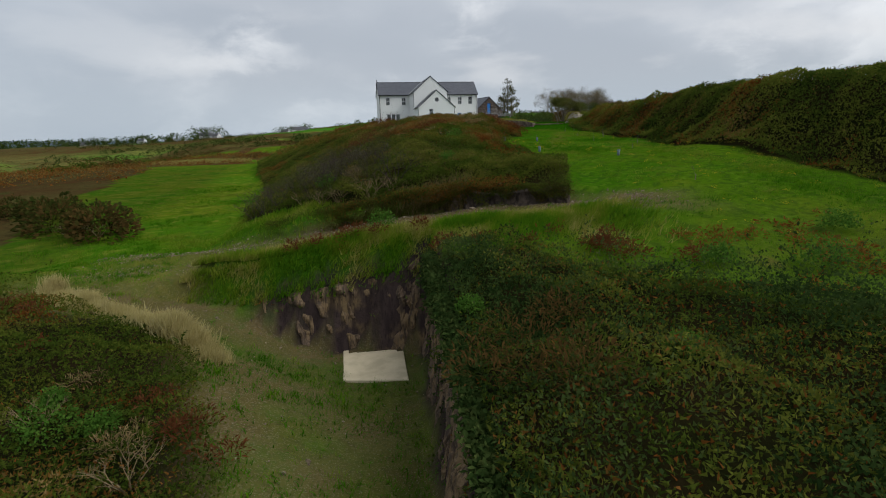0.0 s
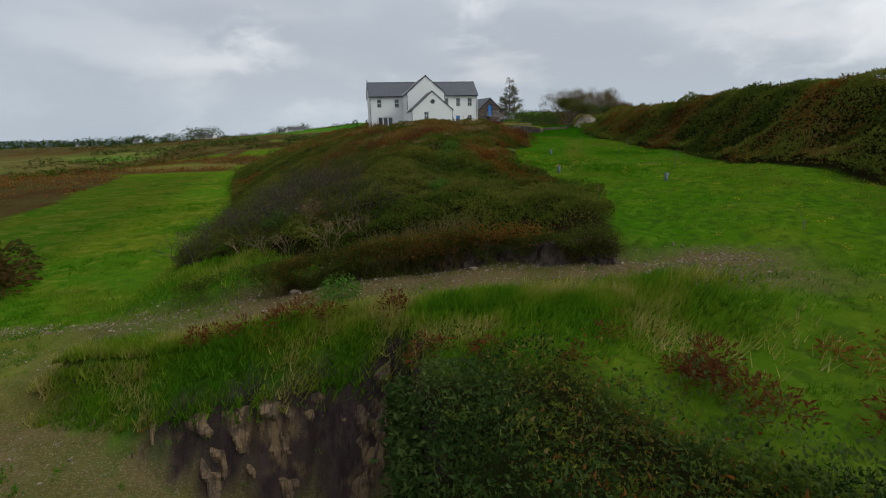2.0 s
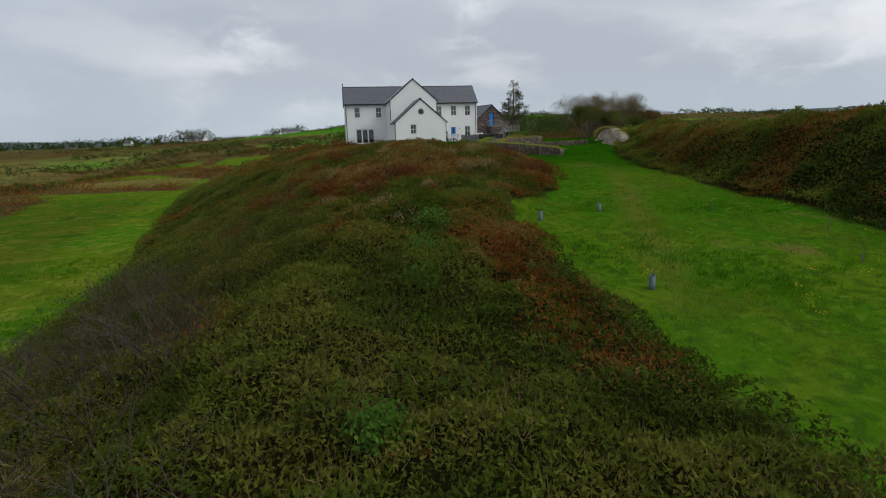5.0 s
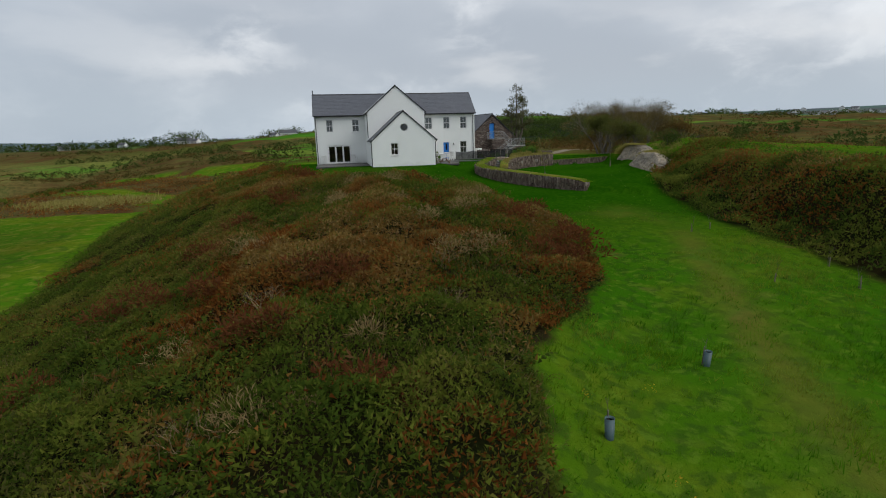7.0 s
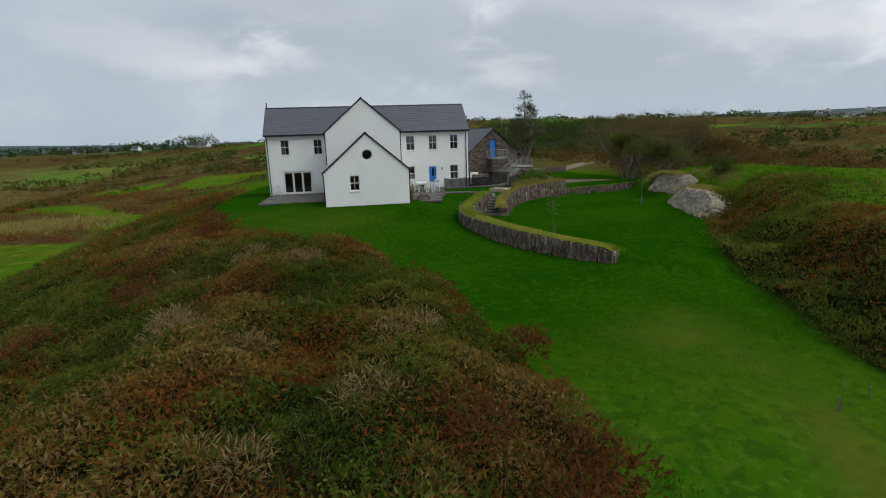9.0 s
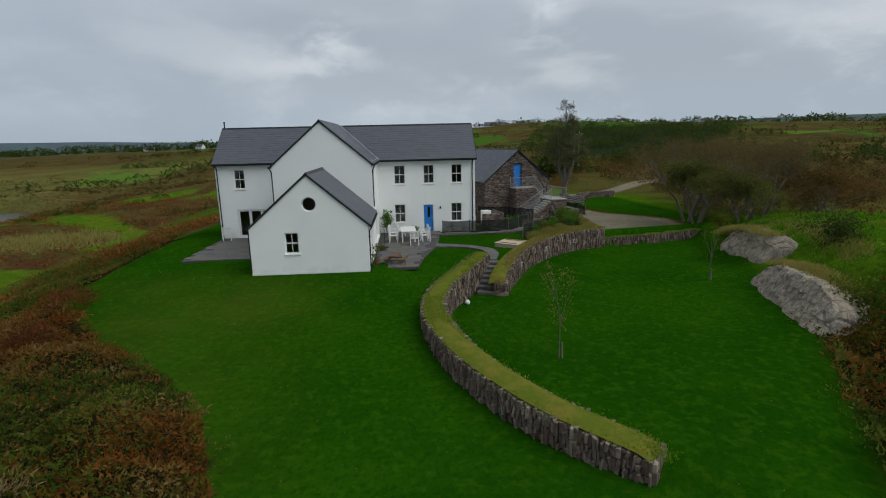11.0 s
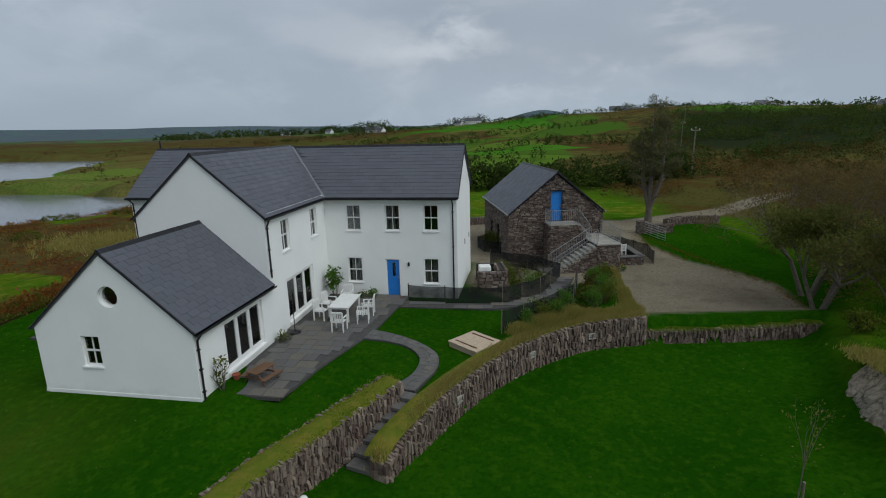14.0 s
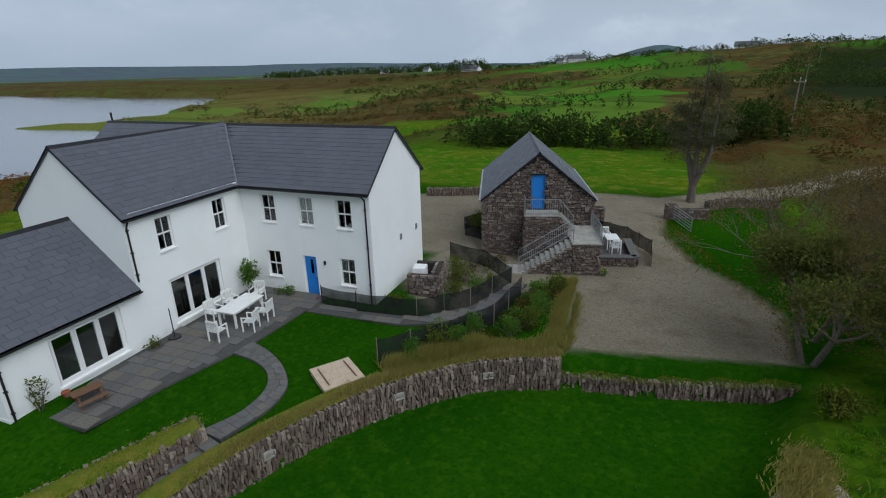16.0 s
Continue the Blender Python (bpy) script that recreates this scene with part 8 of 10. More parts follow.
# mown and shaggy tops of the garden walls
for nm, ln, zt, sp, n, h, mat, lab in (
        ("wall_grass", WALL_W, [top_w(s) + 0.03 for s in np.linspace(0, 1, 30)], 0.2, 30000, 0.1, L_GRASS, "short yellow-green turf on the wall top"),
        ("wall_grass", WALL_E, [top_e(s) for s in np.linspace(0, 1, 30)], 0.13, 26000, 0.25, L_STRAW, "shaggy dry grass on the wall top"),
        ("wall_grass", WALL_Y, [top_y(s) + 0.03 for s in np.linspace(0, 1, 10)], 0.2, 9000, 0.08, L_GRASS, "short turf on the yard wall")):
    P, hh, t = straw_line([tuple(p) for p in ln[::4]] + [tuple(ln[-1])], sp, n, h, len(lab), zt)
    if ln is WALL_E:
        P = P + [-0.12, 0.1, 0.03]
    tagged(blades(nm, P, hh, mat, np.clip(t * 0.75 + 0.15, 0, 1), 0.014, 0.5, (0.3, 0.2), len(lab) + 3), lab, "grass", kind="stuff")
P, h, t = straw_line([(13.2, -4.7), (15.8, -2.4), (18.3, -1.4), (18.5, 1.5), (18.3, 5.0)], 0.22, 34000, 0.5, 95)
tagged(blades("bank_grass", P, h, L_STRAW, t * 0.45, 0.016, 0.4, (0.35, 0.1), 96), "shaggy yellow grass edging the garden bed", "grass", kind="stuff")


def turf(name, line, zt, width, label, shift=0.0):
    bm = bmesh.new()
    prev = None
    n = len(line)
    for i, p in enumerate(line):
        a, b = Vector(line[max(i - 1, 0)]), Vector(line[min(i + 1, n - 1)])
        d = (b - a).normalized()
        nr = Vector((-d.y, d.x))
        z = zt(i / (n - 1))
        cur = [bm.verts.new((p[0] + nr.x * (w + shift), p[1] + nr.y * (w + shift), z + q)) for w, q in ((-width / 2, -0.04), (-width / 4, 0.035), (0, 0.05), (width / 4, 0.035), (width / 2, -0.04))]
        if prev:
            for k in range(4):
                bm.faces.new((prev[k], cur[k], cur[k + 1], prev[k + 1]))
        prev = cur
    bmesh.ops.recalc_face_normals(bm, faces=bm.faces[:])
    return tagged(part(name, bm, TURF, smooth=True), label, "turf", kind="structure")


TURF = plain("yellow_green_turf", (0.090, 0.118, 0.012), (0.150, 0.136, 0.022), 2.2, 0.95, bump=0.9, spec=0.03, fine=11)
turf("turf_cap_west", WALL_W, top_w, 0.9, "yellow-green turf capping the curved wall")
turf("turf_cap_east", WALL_E, top_e, 0.8, "yellow-green turf capping the retaining wall", 0.26)


# ---- shrubs with bare branches ----
def branches(bm, p, d, length, r, depth, g, tips, split=3, bend=0.55, shrink=0.68):
    p, d = Vector(p), Vector(d).normalized()
    q = p
    for _ in range(2):
        d = (d + Vector((g.gauss(0, 0.12), g.gauss(0, 0.12), g.gauss(0.03, 0.1)))).normalized()
        n = q + d * (length / 2)
        rod(bm, q, n, r, r * 0.8, 5 if r > 0.03 else 3)
        if depth == 0:
            q = n
            break
        r *= 0.8
        q = n
    if depth == 0:
        tips.append((q, d))
        return
    for _ in range(split):
        e = (d + Vector((g.gauss(0, bend), g.gauss(0, bend), g.gauss(0.05, bend * 0.6)))).normalized()
        branches(bm, q, e, length * shrink * g.uniform(0.8, 1.2), r * 0.72, depth - 1, g, tips, split, bend, shrink)


def bare_shrub(seed, h=1.1, stems=7, mat=PALE_TWIG, label="leafless pale-twigged shrub in the scrub"):
    g = random.Random(seed)
    t = thing("bare_shrub", label, "shrub", group="leafless shrubs")
    bm = bmesh.new()
    tips = []
    for k in range(stems):
        a = k * math.tau / stems + g.uniform(-0.3, 0.3)
        branches(bm, (0.08 * math.cos(a), 0.08 * math.sin(a), -0.1), (math.cos(a) * 0.7, math.sin(a) * 0.7, 1), h * 0.42, 0.02, 3, g, tips, 3, 0.5, 0.66)
    part("branchwork", bm, mat, t, "bare twigs")
    return t


shrubs = [bare_shrub(5), bare_shrub(9, 0.9, 6)]
places = [(-14.6, -68.3, 1.5), (-16.4, -67.2, 1.2), (-13.4, -68.0, 1.0), (-18.6, -65.4, 1.1), (-8.6, -46.2, 0.9), (-3.6, -48.2, 0.8), (-7.5, -55.4, 0.9), (-7.4, -45.2, 0.7), (-9.0, -52.6, 0.8), (-7.0, -42.2, 0.8), (-21.5, -86.2, 1.3), (-22.7, -87.4, 1.1), (-24.6, -83.6, 1.0), (-34.5, -59.5, 1.2), (-32.2, -60.5, 1.1), (-17.4, -66.6, 1.2), (-3.2, -45.4, 0.7), (-5.6, -38.4, 0.8), (-9.6, -40.2, 0.7)]
for k, (x, y, s) in enumerate(places):
    m = pose(x, y, gz(x, y) + 0.12, 0, 0, k * 67) @ Matrix.Scale(s, 4)
    if k < 2:
        shrubs[k].matrix_world = m
    else:
        c = copy_thing(shrubs[k % 2], pose(x, y, gz(x, y) + 0.12, 0, 0, k * 67))
        c.scale = (s, s, s * 0.9)


# twiggy tan shrubs over the mound's top
def heather_w(x, y):
    px, py = plan(x, y)
    return in_mound(x, y) * sm(-62, -54, py) * (0.12 + 0.88 * sm(-13, -9, px)) * np.clip(0.35 + 1.4 * fbm(x, y, 5, 3, 611), 0.05, 1)


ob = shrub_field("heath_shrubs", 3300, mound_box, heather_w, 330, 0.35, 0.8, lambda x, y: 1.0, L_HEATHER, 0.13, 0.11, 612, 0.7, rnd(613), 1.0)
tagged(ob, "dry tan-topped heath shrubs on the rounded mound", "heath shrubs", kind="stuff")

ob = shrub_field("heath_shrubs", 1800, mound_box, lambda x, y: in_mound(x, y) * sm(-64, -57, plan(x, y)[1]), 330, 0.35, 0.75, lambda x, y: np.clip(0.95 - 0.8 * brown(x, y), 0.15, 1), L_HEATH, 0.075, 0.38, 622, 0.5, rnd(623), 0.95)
tagged(ob, "small-leaved olive green heath on the rounded mound", "heath shrubs", kind="stuff")

# tall grey thicket on the weather side of the mound
thick = [bare_shrub(15, 1.9, 9, DARK_TWIG, "tall grey leafless thicket shrub"), bare_shrub(19, 1.7, 8, DARK_TWIG, "tall grey leafless thicket shrub")]
g = random.Random(8)
k = 0
while k < 34:
    px, py = g.uniform(-19.5, -8.5), g.uniform(-65.5, -50)
    if not inside(np.array([px]), np.array([py]), HEATH_EDGE)[0] or px > -9 - 0.35 * (py + 65):
        continue
    wy = -36 + (py + 36) * 1.075
    wx = px + 0.108 * (py + 36)
    s = g.uniform(0.9, 1.4)
    m = pose(wx, wy, gz(wx, wy) - 0.05, 0, 0, k * 77)
    c = thick[k] if k < 2 else copy_thing(thick[k % 2], m)
    c.matrix_world = m
    c.scale = (s, s, s)
    k += 1


def thicket_w(x, y):
    px, py = plan(x, y)
    return in_mound(x, y) * sm(-48, -53, py) * sm(-8.5, -10, px + 0.35 * (py + 65) * 0)


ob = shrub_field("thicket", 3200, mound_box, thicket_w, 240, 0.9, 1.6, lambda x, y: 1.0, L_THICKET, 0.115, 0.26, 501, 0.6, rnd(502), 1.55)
tagged(ob, "tall grey-green thicket on the side of the mound", "scrub", kind="stuff")


def bush(name, label, category, x, y, r, h, n, mat, size, seed, z=None, group=""):
    """A leafy shrub: a few stems and an uneven crown of leaf clumps."""
    z = gz(x, y) if z is None else z
    g = np.random.default_rng(seed)
    q = random.Random(seed)
    t = thing(name, label, category, pose(x, y, z), group=group)
    bm = bmesh.new()
    tips = []
    for k in range(5):
        a = k * 1.257 + q.uniform(-0.3, 0.3)
        branches(bm, (0.05 * math.cos(a), 0.05 * math.sin(a), -0.05), (math.cos(a) * r / h, math.sin(a) * r / h, 1), h * 0.45, 0.022, 2, q, tips, 3, 0.45, 0.62)
    part("stems", bm, BARK, t)
    cl = np.stack([g.normal(0, r * 0.45, 26), g.normal(0, r * 0.45, 26), g.uniform(0.2 * h, 0.95 * h, 26)], 1)
    i = g.integers(0, 26, n)
    d = g.normal(size=(n, 3))
    d /= np.linalg.norm(d, axis=1)[:, None]
    P = cl[i] + d * (r * 0.36 * g.uniform(0.4, 1.1, n)[:, None])
    P[:, 2] = np.maximum(P[:, 2], 0.03)
    # clump tones vary; the rise with height paints in a lit crown
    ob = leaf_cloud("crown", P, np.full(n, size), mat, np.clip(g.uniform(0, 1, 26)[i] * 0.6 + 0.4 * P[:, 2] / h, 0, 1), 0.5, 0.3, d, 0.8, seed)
    ob.parent = t
    return t


def tree(name, label, x, y, trunk_h, lean, reach, depth, leaves, mat, size, seed, stems=1, bend=0.5, spread=0.55, r0=0.16, split=3):
    """Tapered trunk and limbs, with leaves in clumps at the twig ends."""
    q = random.Random(seed)
    g = np.random.default_rng(seed)
    z = gz(x, y)
    t = thing(name, label, "tree", pose(x, y, z))
    bm = bmesh.new()
    tips = []
    for k in range(stems):
        a = k * math.tau / max(stems, 1) + 0.6
        s = 0.0 if stems == 1 else 0.45
        p0 = Vector((0.18 * math.cos(a) * (stems > 1), 0.18 * math.sin(a) * (stems > 1), -0.2))
        d = Vector((lean[0] + s * math.cos(a), lean[1] + s * math.sin(a), 1)).normalized()
        p1 = p0 + d * trunk_h
        rod(bm, p0, p0.lerp(p1, 0.12), r0 * 1.45, r0 * 1.05, 9)
        rod(bm, p0.lerp(p1, 0.12), p1, r0 * 1.05, r0 * 0.78, 9)
        for _ in range(4):
            e = (d + Vector((q.gauss(lean[0] * 0.8, 0.6), q.gauss(lean[1] * 0.8, 0.6), q.uniform(0, 0.35)))).normalized()
            branches(bm, p1, e, reach, r0 * 0.55, depth, q, tips, split, bend, 0.7)
    part("trunk", bm, BARK, t, "grey-brown branching trunk")
    T = np.array([v[0][:] for v in tips])
    i = g.integers(0, len(T), leaves)
    d = g.normal(size=(leaves, 3))
    d /= np.linalg.norm(d, axis=1)[:, None]
    P = T[i] + d * (spread * g.uniform(0.15, 1.0, leaves)[:, None]) * [1, 1, 0.7]
    ob = leaf_cloud("crown", P, np.full(leaves, size), mat, np.clip(g.uniform(0, 1, len(T))[i] * 0.7 + g.uniform(0, 0.3, leaves), 0, 1), 0.12 if mat == L_TWIG else 0.5, 0.25, d, 0.8, seed)
    ob.parent = t
    return t


def pine(x, y, h, seed):
    """A wind-shaped conifer: forked trunk below, tiers of drooping boughs above."""
    q = random.Random(seed)
    g = np.random.default_rng(seed)
    t = thing("pine_tree", "tall dark wind-shaped conifer with bare lower limbs", "tree", pose(x, y, gz(x, y)))
    bm = bmesh.new()
    P = []
    for fx, fy, top in ((0.0, 0.0, 1.0), (0.9, -0.3, 0.8), (-0.7, 0.4, 0.72)):
        a, b = Vector((0, 0, 0 if fx == 0 else 1.4)), Vector((fx, fy, h * 0.34))
        c = Vector((fx * 1.25, fy * 1.2, h * top))
        if fx == 0:
            rod(bm, (0, 0, -0.3), (0, 0, 1.5), 0.42, 0.3, 9)
        rod(bm, a, b, 0.28, 0.19, 8)
        rod(bm, b, c, 0.19, 0.03, 7)
        for k in range(34):
            f = q.uniform(0.0, 1.0) ** 0.9
            p = b.lerp(c, f)
            an = q.uniform(0, math.tau)
            L = (1 - f) ** 0.75 * 2.3 * q.uniform(0.35, 1.25) + 0.3
            e = p + Vector((math.cos(an) * L, math.sin(an) * L, L * q.uniform(0.05, 0.55)))
            rod(bm, p, e, 0.05 * (1.1 - f), 0.012, 4)
            n = int(66 * L)
            w = g.uniform(0.35, 1.08, n) ** 0.8
            P.append(np.array(p[:])[None] * (1 - w[:, None]) + np.array(e[:])[None] * w[:, None] + g.normal(0, 1, (n, 3)) * [0.16 + 0.05 * L, 0.16 + 0.05 * L, 0.12])
        for k in range(4):
            an = q.uniform(0, math.tau)
            p = a.lerp(b, q.uniform(0.5, 0.95))
            branches(bm, p, (math.cos(an), math.sin(an), 0.35), 1.3, 0.07, 1, q, [], 2, 0.4, 0.7)
    part("trunk", bm, BARK, t, "grey forked trunk with bare limbs")
    P = np.concatenate(P)
    ob = leaf_cloud("crown", P, np.full(len(P), 0.36), L_CONIFER, g.uniform(0, 1, len(P)), 0.14, 0.1, None, 1.0, seed)
    ob.parent = t
    return t


pine(25.5, 29.1, 12.4, 3)
tree("hawthorn_tree", "wind-bent hawthorn with dense dark green crown", 27.6, 1.0, 1.7, (0.15, 0.1), 1.35, 3, 17000, L_THORN, 0.15, 11, 3, 0.5, 0.85, 0.11)
tree("hawthorn_tree", "leaning hawthorn with thin autumn leaves", 28.4, 3.8, 2.2, (0.15, 0.15), 2.05, 4, 9000, L_TWIG, 0.26, 12, 3, 0.5, 0.6, 0.13)
tree("hawthorn_tree", "spreading hawthorn with brown autumn leaves", 31.5, 7.5, 2.4, (0.2, 0.2), 1.9, 4, 9000, L_TWIG, 0.26, 13, 3, 0.5, 0.65, 0.13)
tree("hawthorn_tree", "spreading hawthorn with brown autumn leaves", 33.0, 1.5, 2.2, (0.25, 0.2), 1.9, 4, 9000, L_TWIG, 0.26, 14, 3, 0.5, 0.65, 0.13)
tree("hawthorn_tree", "thicket hawthorn half bare in autumn", 36.0, 8.5, 2.2, (0.3, 0.2), 1.9, 4, 9000, L_TWIG, 0.26, 15, 3, 0.5, 0.7, 0.13)
tree("hawthorn_tree", "low green hawthorn at the edge of the yard", 29.6, -1.6, 0.9, (0.2, 0.1), 1.1, 3, 8000, L_THORN, 0.12, 19, 3, 0.5, 0.6, 0.09)
tree("willow_scrub", "low grey-brown willow scrub beside the drive", 35.0, 15.5, 1.2, (0.2, 0.1), 1.4, 3, 4200, L_AUTUMN, 0.2, 16, 4, 0.55, 0.7, 0.09)
tree("willow_scrub", "low grey-brown willow scrub beside the drive", 39.0, 22.0, 1.2, (0.2, 0.1), 1.5, 3, 4200, L_AUTUMN, 0.2, 17, 4, 0.55, 0.7, 0.09)
tree("willow_scrub", "low grey-brown willow scrub behind the bank", 38.0, 1.5, 1.0, (0.2, 0.1), 1.5, 3, 4200, L_AUTUMN, 0.2, 18, 4, 0.55, 0.7, 0.09)


L_SAPLING = make_leaf("yellowing_leaves", [(0.085, 0.105, 0.022), (0.165, 0.165, 0.040), (0.26, 0.22, 0.07)])


def sapling(x, y, h, leaves, seed, stake=True):
    q = random.Random(seed)
    g = np.random.default_rng(seed)
    t = thing("sapling", "thin young tree with sparse yellow-green leaves", "tree", pose(x, y, gz(x, y)), group="young trees on the lawn")
    bm = bmesh.new()
    tips = []
    rod(bm, (0, 0, -0.05), (0.02, 0.01, h * 0.4), 0.022, 0.016, 6)
    for k in range(5):
        a = k * 1.3
        branches(bm, (0.02, 0.01, h * (0.33 + 0.02 * k)), (math.cos(a) * 0.2, math.sin(a) * 0.2, 1), h * 0.28, 0.011, 2, q, tips, 2, 0.16, 0.75)
    part("trunk", bm, BARK, t)
    T = np.array([v[0][:] for v in tips])
    i = g.integers(0, len(T), leaves)
    P = T[i] + g.normal(0, 0.1, (leaves, 3)) - [0, 0, 0.08]
    P[:, 2] -= g.uniform(0, 0.5 * h, leaves) * (g.uniform(0, 1, leaves) > 0.4)
    P[:, :2] *= np.clip(P[:, 2:] / h, 0.3, 1)
    ob = leaf_cloud("crown", P, np.full(leaves, 0.085), L_SAPLING, g.uniform(0, 1, leaves), 0.5, 0.2, None, 1.0, seed)
    ob.parent = t
    if stake:
        bm = bmesh.new()
        rod(bm, (0.12, 0.05, -0.1), (0.12, 0.05, 0.6), 0.035, 0.035, 7)
        part("stake", bm, POST, t, "short wooden stake")
    return t


sapling(10.35, -20.7, 3.6, 420, 21)
sapling(20.6, -12.7, 2.9, 120, 22)

# climbers and small plants by the house
bush("climber", "leafy green climber growing up the house corner", "shrub", 3.55, -0.55, 0.38, 1.75, 700, L_BRIGHT, 0.15, 31, z=0.09)
bush("climber", "small dark climber against the white wall", "shrub", 3.3, -10.55, 0.18, 1.3, 160, L_SCRUB, 0.12, 32, z=0.09)
bush("potted_plant", "low leafy plant on the patio edge", "plant", 5.55, -0.25, 0.28, 0.45, 240, L_BRIGHT, 0.1, 33, z=0.09)
bush("potted_plant", "straggly low plant by the white wall", "plant", 3.4, -6.2, 0.3, 0.35, 130, L_SCRUB, 0.11, 34, z=0.09)
# garden bed shrubs behind the windbreaks
bed_spots = [(13.6, -3.6, 0.5, 0.9), (14.4, -2.9, 0.55, 0.85), (15.4, -1.6, 0.5, 1.0), (15.0, -2.4, 0.4, 0.7), (17.4, -0.4, 0.55, 1.0), (17.6, 1.2, 0.6, 1.05), (17.3, 2.6, 0.5, 0.9), (17.9, 3.8, 0.45, 0.8), (16.8, -1.2, 0.4, 0.8)]
for k, (x, y, r, h) in enumerate(bed_spots):
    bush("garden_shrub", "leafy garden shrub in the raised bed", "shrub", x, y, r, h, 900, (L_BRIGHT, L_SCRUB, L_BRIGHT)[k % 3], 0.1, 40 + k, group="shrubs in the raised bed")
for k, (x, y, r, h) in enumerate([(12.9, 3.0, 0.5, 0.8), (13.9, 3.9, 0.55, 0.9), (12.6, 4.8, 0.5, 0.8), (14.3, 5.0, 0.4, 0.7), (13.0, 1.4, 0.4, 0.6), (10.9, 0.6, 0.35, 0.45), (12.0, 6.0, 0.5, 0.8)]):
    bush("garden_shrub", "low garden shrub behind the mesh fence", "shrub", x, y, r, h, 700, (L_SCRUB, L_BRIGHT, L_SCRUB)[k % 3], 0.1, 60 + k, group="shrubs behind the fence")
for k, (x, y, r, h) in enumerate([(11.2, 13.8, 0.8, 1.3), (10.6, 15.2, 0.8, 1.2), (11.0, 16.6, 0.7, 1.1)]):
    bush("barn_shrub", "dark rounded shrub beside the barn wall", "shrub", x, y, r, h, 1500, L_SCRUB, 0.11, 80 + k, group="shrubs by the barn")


# ---- rock outcrops on the eastern bank ----
def outcrop(label, line, height_at, back, seed):
    """A face of slanting strata along a line, its crest running back into the bank."""
    pts = spline(line, 30)
    n, k = len(pts), 44
    V = []
    total = sum((b - a).length for a, b in zip(pts, pts[1:]))
    run = 0.0
    for i, p in enumerate(pts):
        a, b = pts[max(i - 1, 0)], pts[min(i + 1, n - 1)]
        d = (b - a).normalized()
        nr = Vector((d.y, -d.x)) * back
        s = i / (n - 1)
        if i:
            run += (p - pts[i - 1]).length
        h = height_at(s)
        z0 = -1.25
        for j in range(k + 1):
            v = j / k
            if v <= 0.62:
                f = v / 0.62
                off, z = 1.15 * f ** 1.2, z0 + (h - z0) * f
            else:
                f = (v - 0.62) / 0.38
                off, z = 1.15 + 1.8 * f, h - 0.75 * f * f
            lay = (z * 1.0 + run * 0.55 + off * 0.35) * 2.6
            lay = lay + 0.6 * float(fbm(np.array([run]), np.array([z * 2]), 1.3, 2, seed))
            amp = 0.5 + 1.2 * float(vnoise(np.array([run]), np.array([z * 1.5]), 0.8, seed + 5))
            step = (lay % 1.0) ** 3 * 0.10 * max(amp, 0.0) + ((lay * 2.7) % 1.0) * 0.03
            rough = 0.24 * float(fbm(np.array([run * 1.0]), np.array([z * 1.6 + off]), 0.9, 5, seed + 3)) + 0.05 * float(vnoise(np.array([run]), np.array([z]), 0.12, seed + 8))
            off2 = off + (step + rough) * (1 if v < 0.6 else 0.4)
            V.append((p.x + nr.x * off2, p.y + nr.y * off2, z + (step - 0.1) * 0.5 + rough * 0.35))
    idx = np.arange(n * (k + 1)).reshape(n, k + 1)
    F = np.stack([idx[:-1, :-1], idx[1:, :-1], idx[1:, 1:], idx[:-1, 1:]], -1).reshape(-1, 4)
    ob = numpy_mesh("rock_outcrop", np.array(V), F if back > 0 else F[:, ::-1], ROCK)
    return tagged(ob, label, "rock", kind="structure")


outcrop("pale grey slanting rock outcrop on the bank", [(25.5, -4.7), (24.5, -6.4), (24.0, -8.4), (23.6, -10.6), (23.4, -12.0)], lambda s: float(np.interp(s, [0, 0.12, 0.45, 0.78, 0.92, 1], [-0.3, 0.45, 1.2, 1.4, 0.7, -1.2])), -1, 5)
outcrop("pale grey rock outcrop beside the lawn", [(22.9, -12.3), (21.8, -13.4), (21.1, -15.6), (20.4, -18.2), (19.7, -20.4)], lambda s: float(np.interp(s, [0, 0.12, 0.5, 0.8, 0.93, 1], [-1.2, -0.1, 0.75, 0.7, 0.0, -1.2])), -1, 9)
for ln, sd, zt in (([(26.3, -4.8), (25.6, -6.8), (25.1, -8.9), (24.7, -11.3)], 151, [0.1, 0.75, 1.3, 1.25]), ([(24.3, -12.8), (23.6, -14.1), (23.0, -16.2), (22.3, -18.7)], 152, [0.0, 0.5, 0.8, 0.65]), ([(29.0, -4.0), (28.5, -8.0), (27.5, -12.0), (26.0, -15.5)], 153, None)):
    P, h, t = straw_line(ln, 0.3 if zt else 0.45, 4200 if sd == 152 else 9000, 0.24, sd, zt)
    tagged(blades("bank_grass", P, h, L_STRAW, np.clip(t * 0.6, 0, 1), 0.02, 0.4, (0.3, 0.1), sd + 1), "shaggy straw-coloured grass above the rocks", "grass", kind="stuff")
bush("thorn_bush", "low dark windswept thorn bush on the bank", "shrub", 26.8, -13.0, 1.3, 1.3, 1500, L_TREE, 0.16, 160)
for k, (x, y, r, h) in enumerate([(27.4, -2.6, 0.6, 0.8), (22.4, -19.2, 1.0, 1.1)]):
    bush("bank_shrub", "dark green shrub beside the rocks", "shrub", x, y, r, h, 1100, L_SCRUB, 0.14, 170 + k, group="shrubs by the rocks")


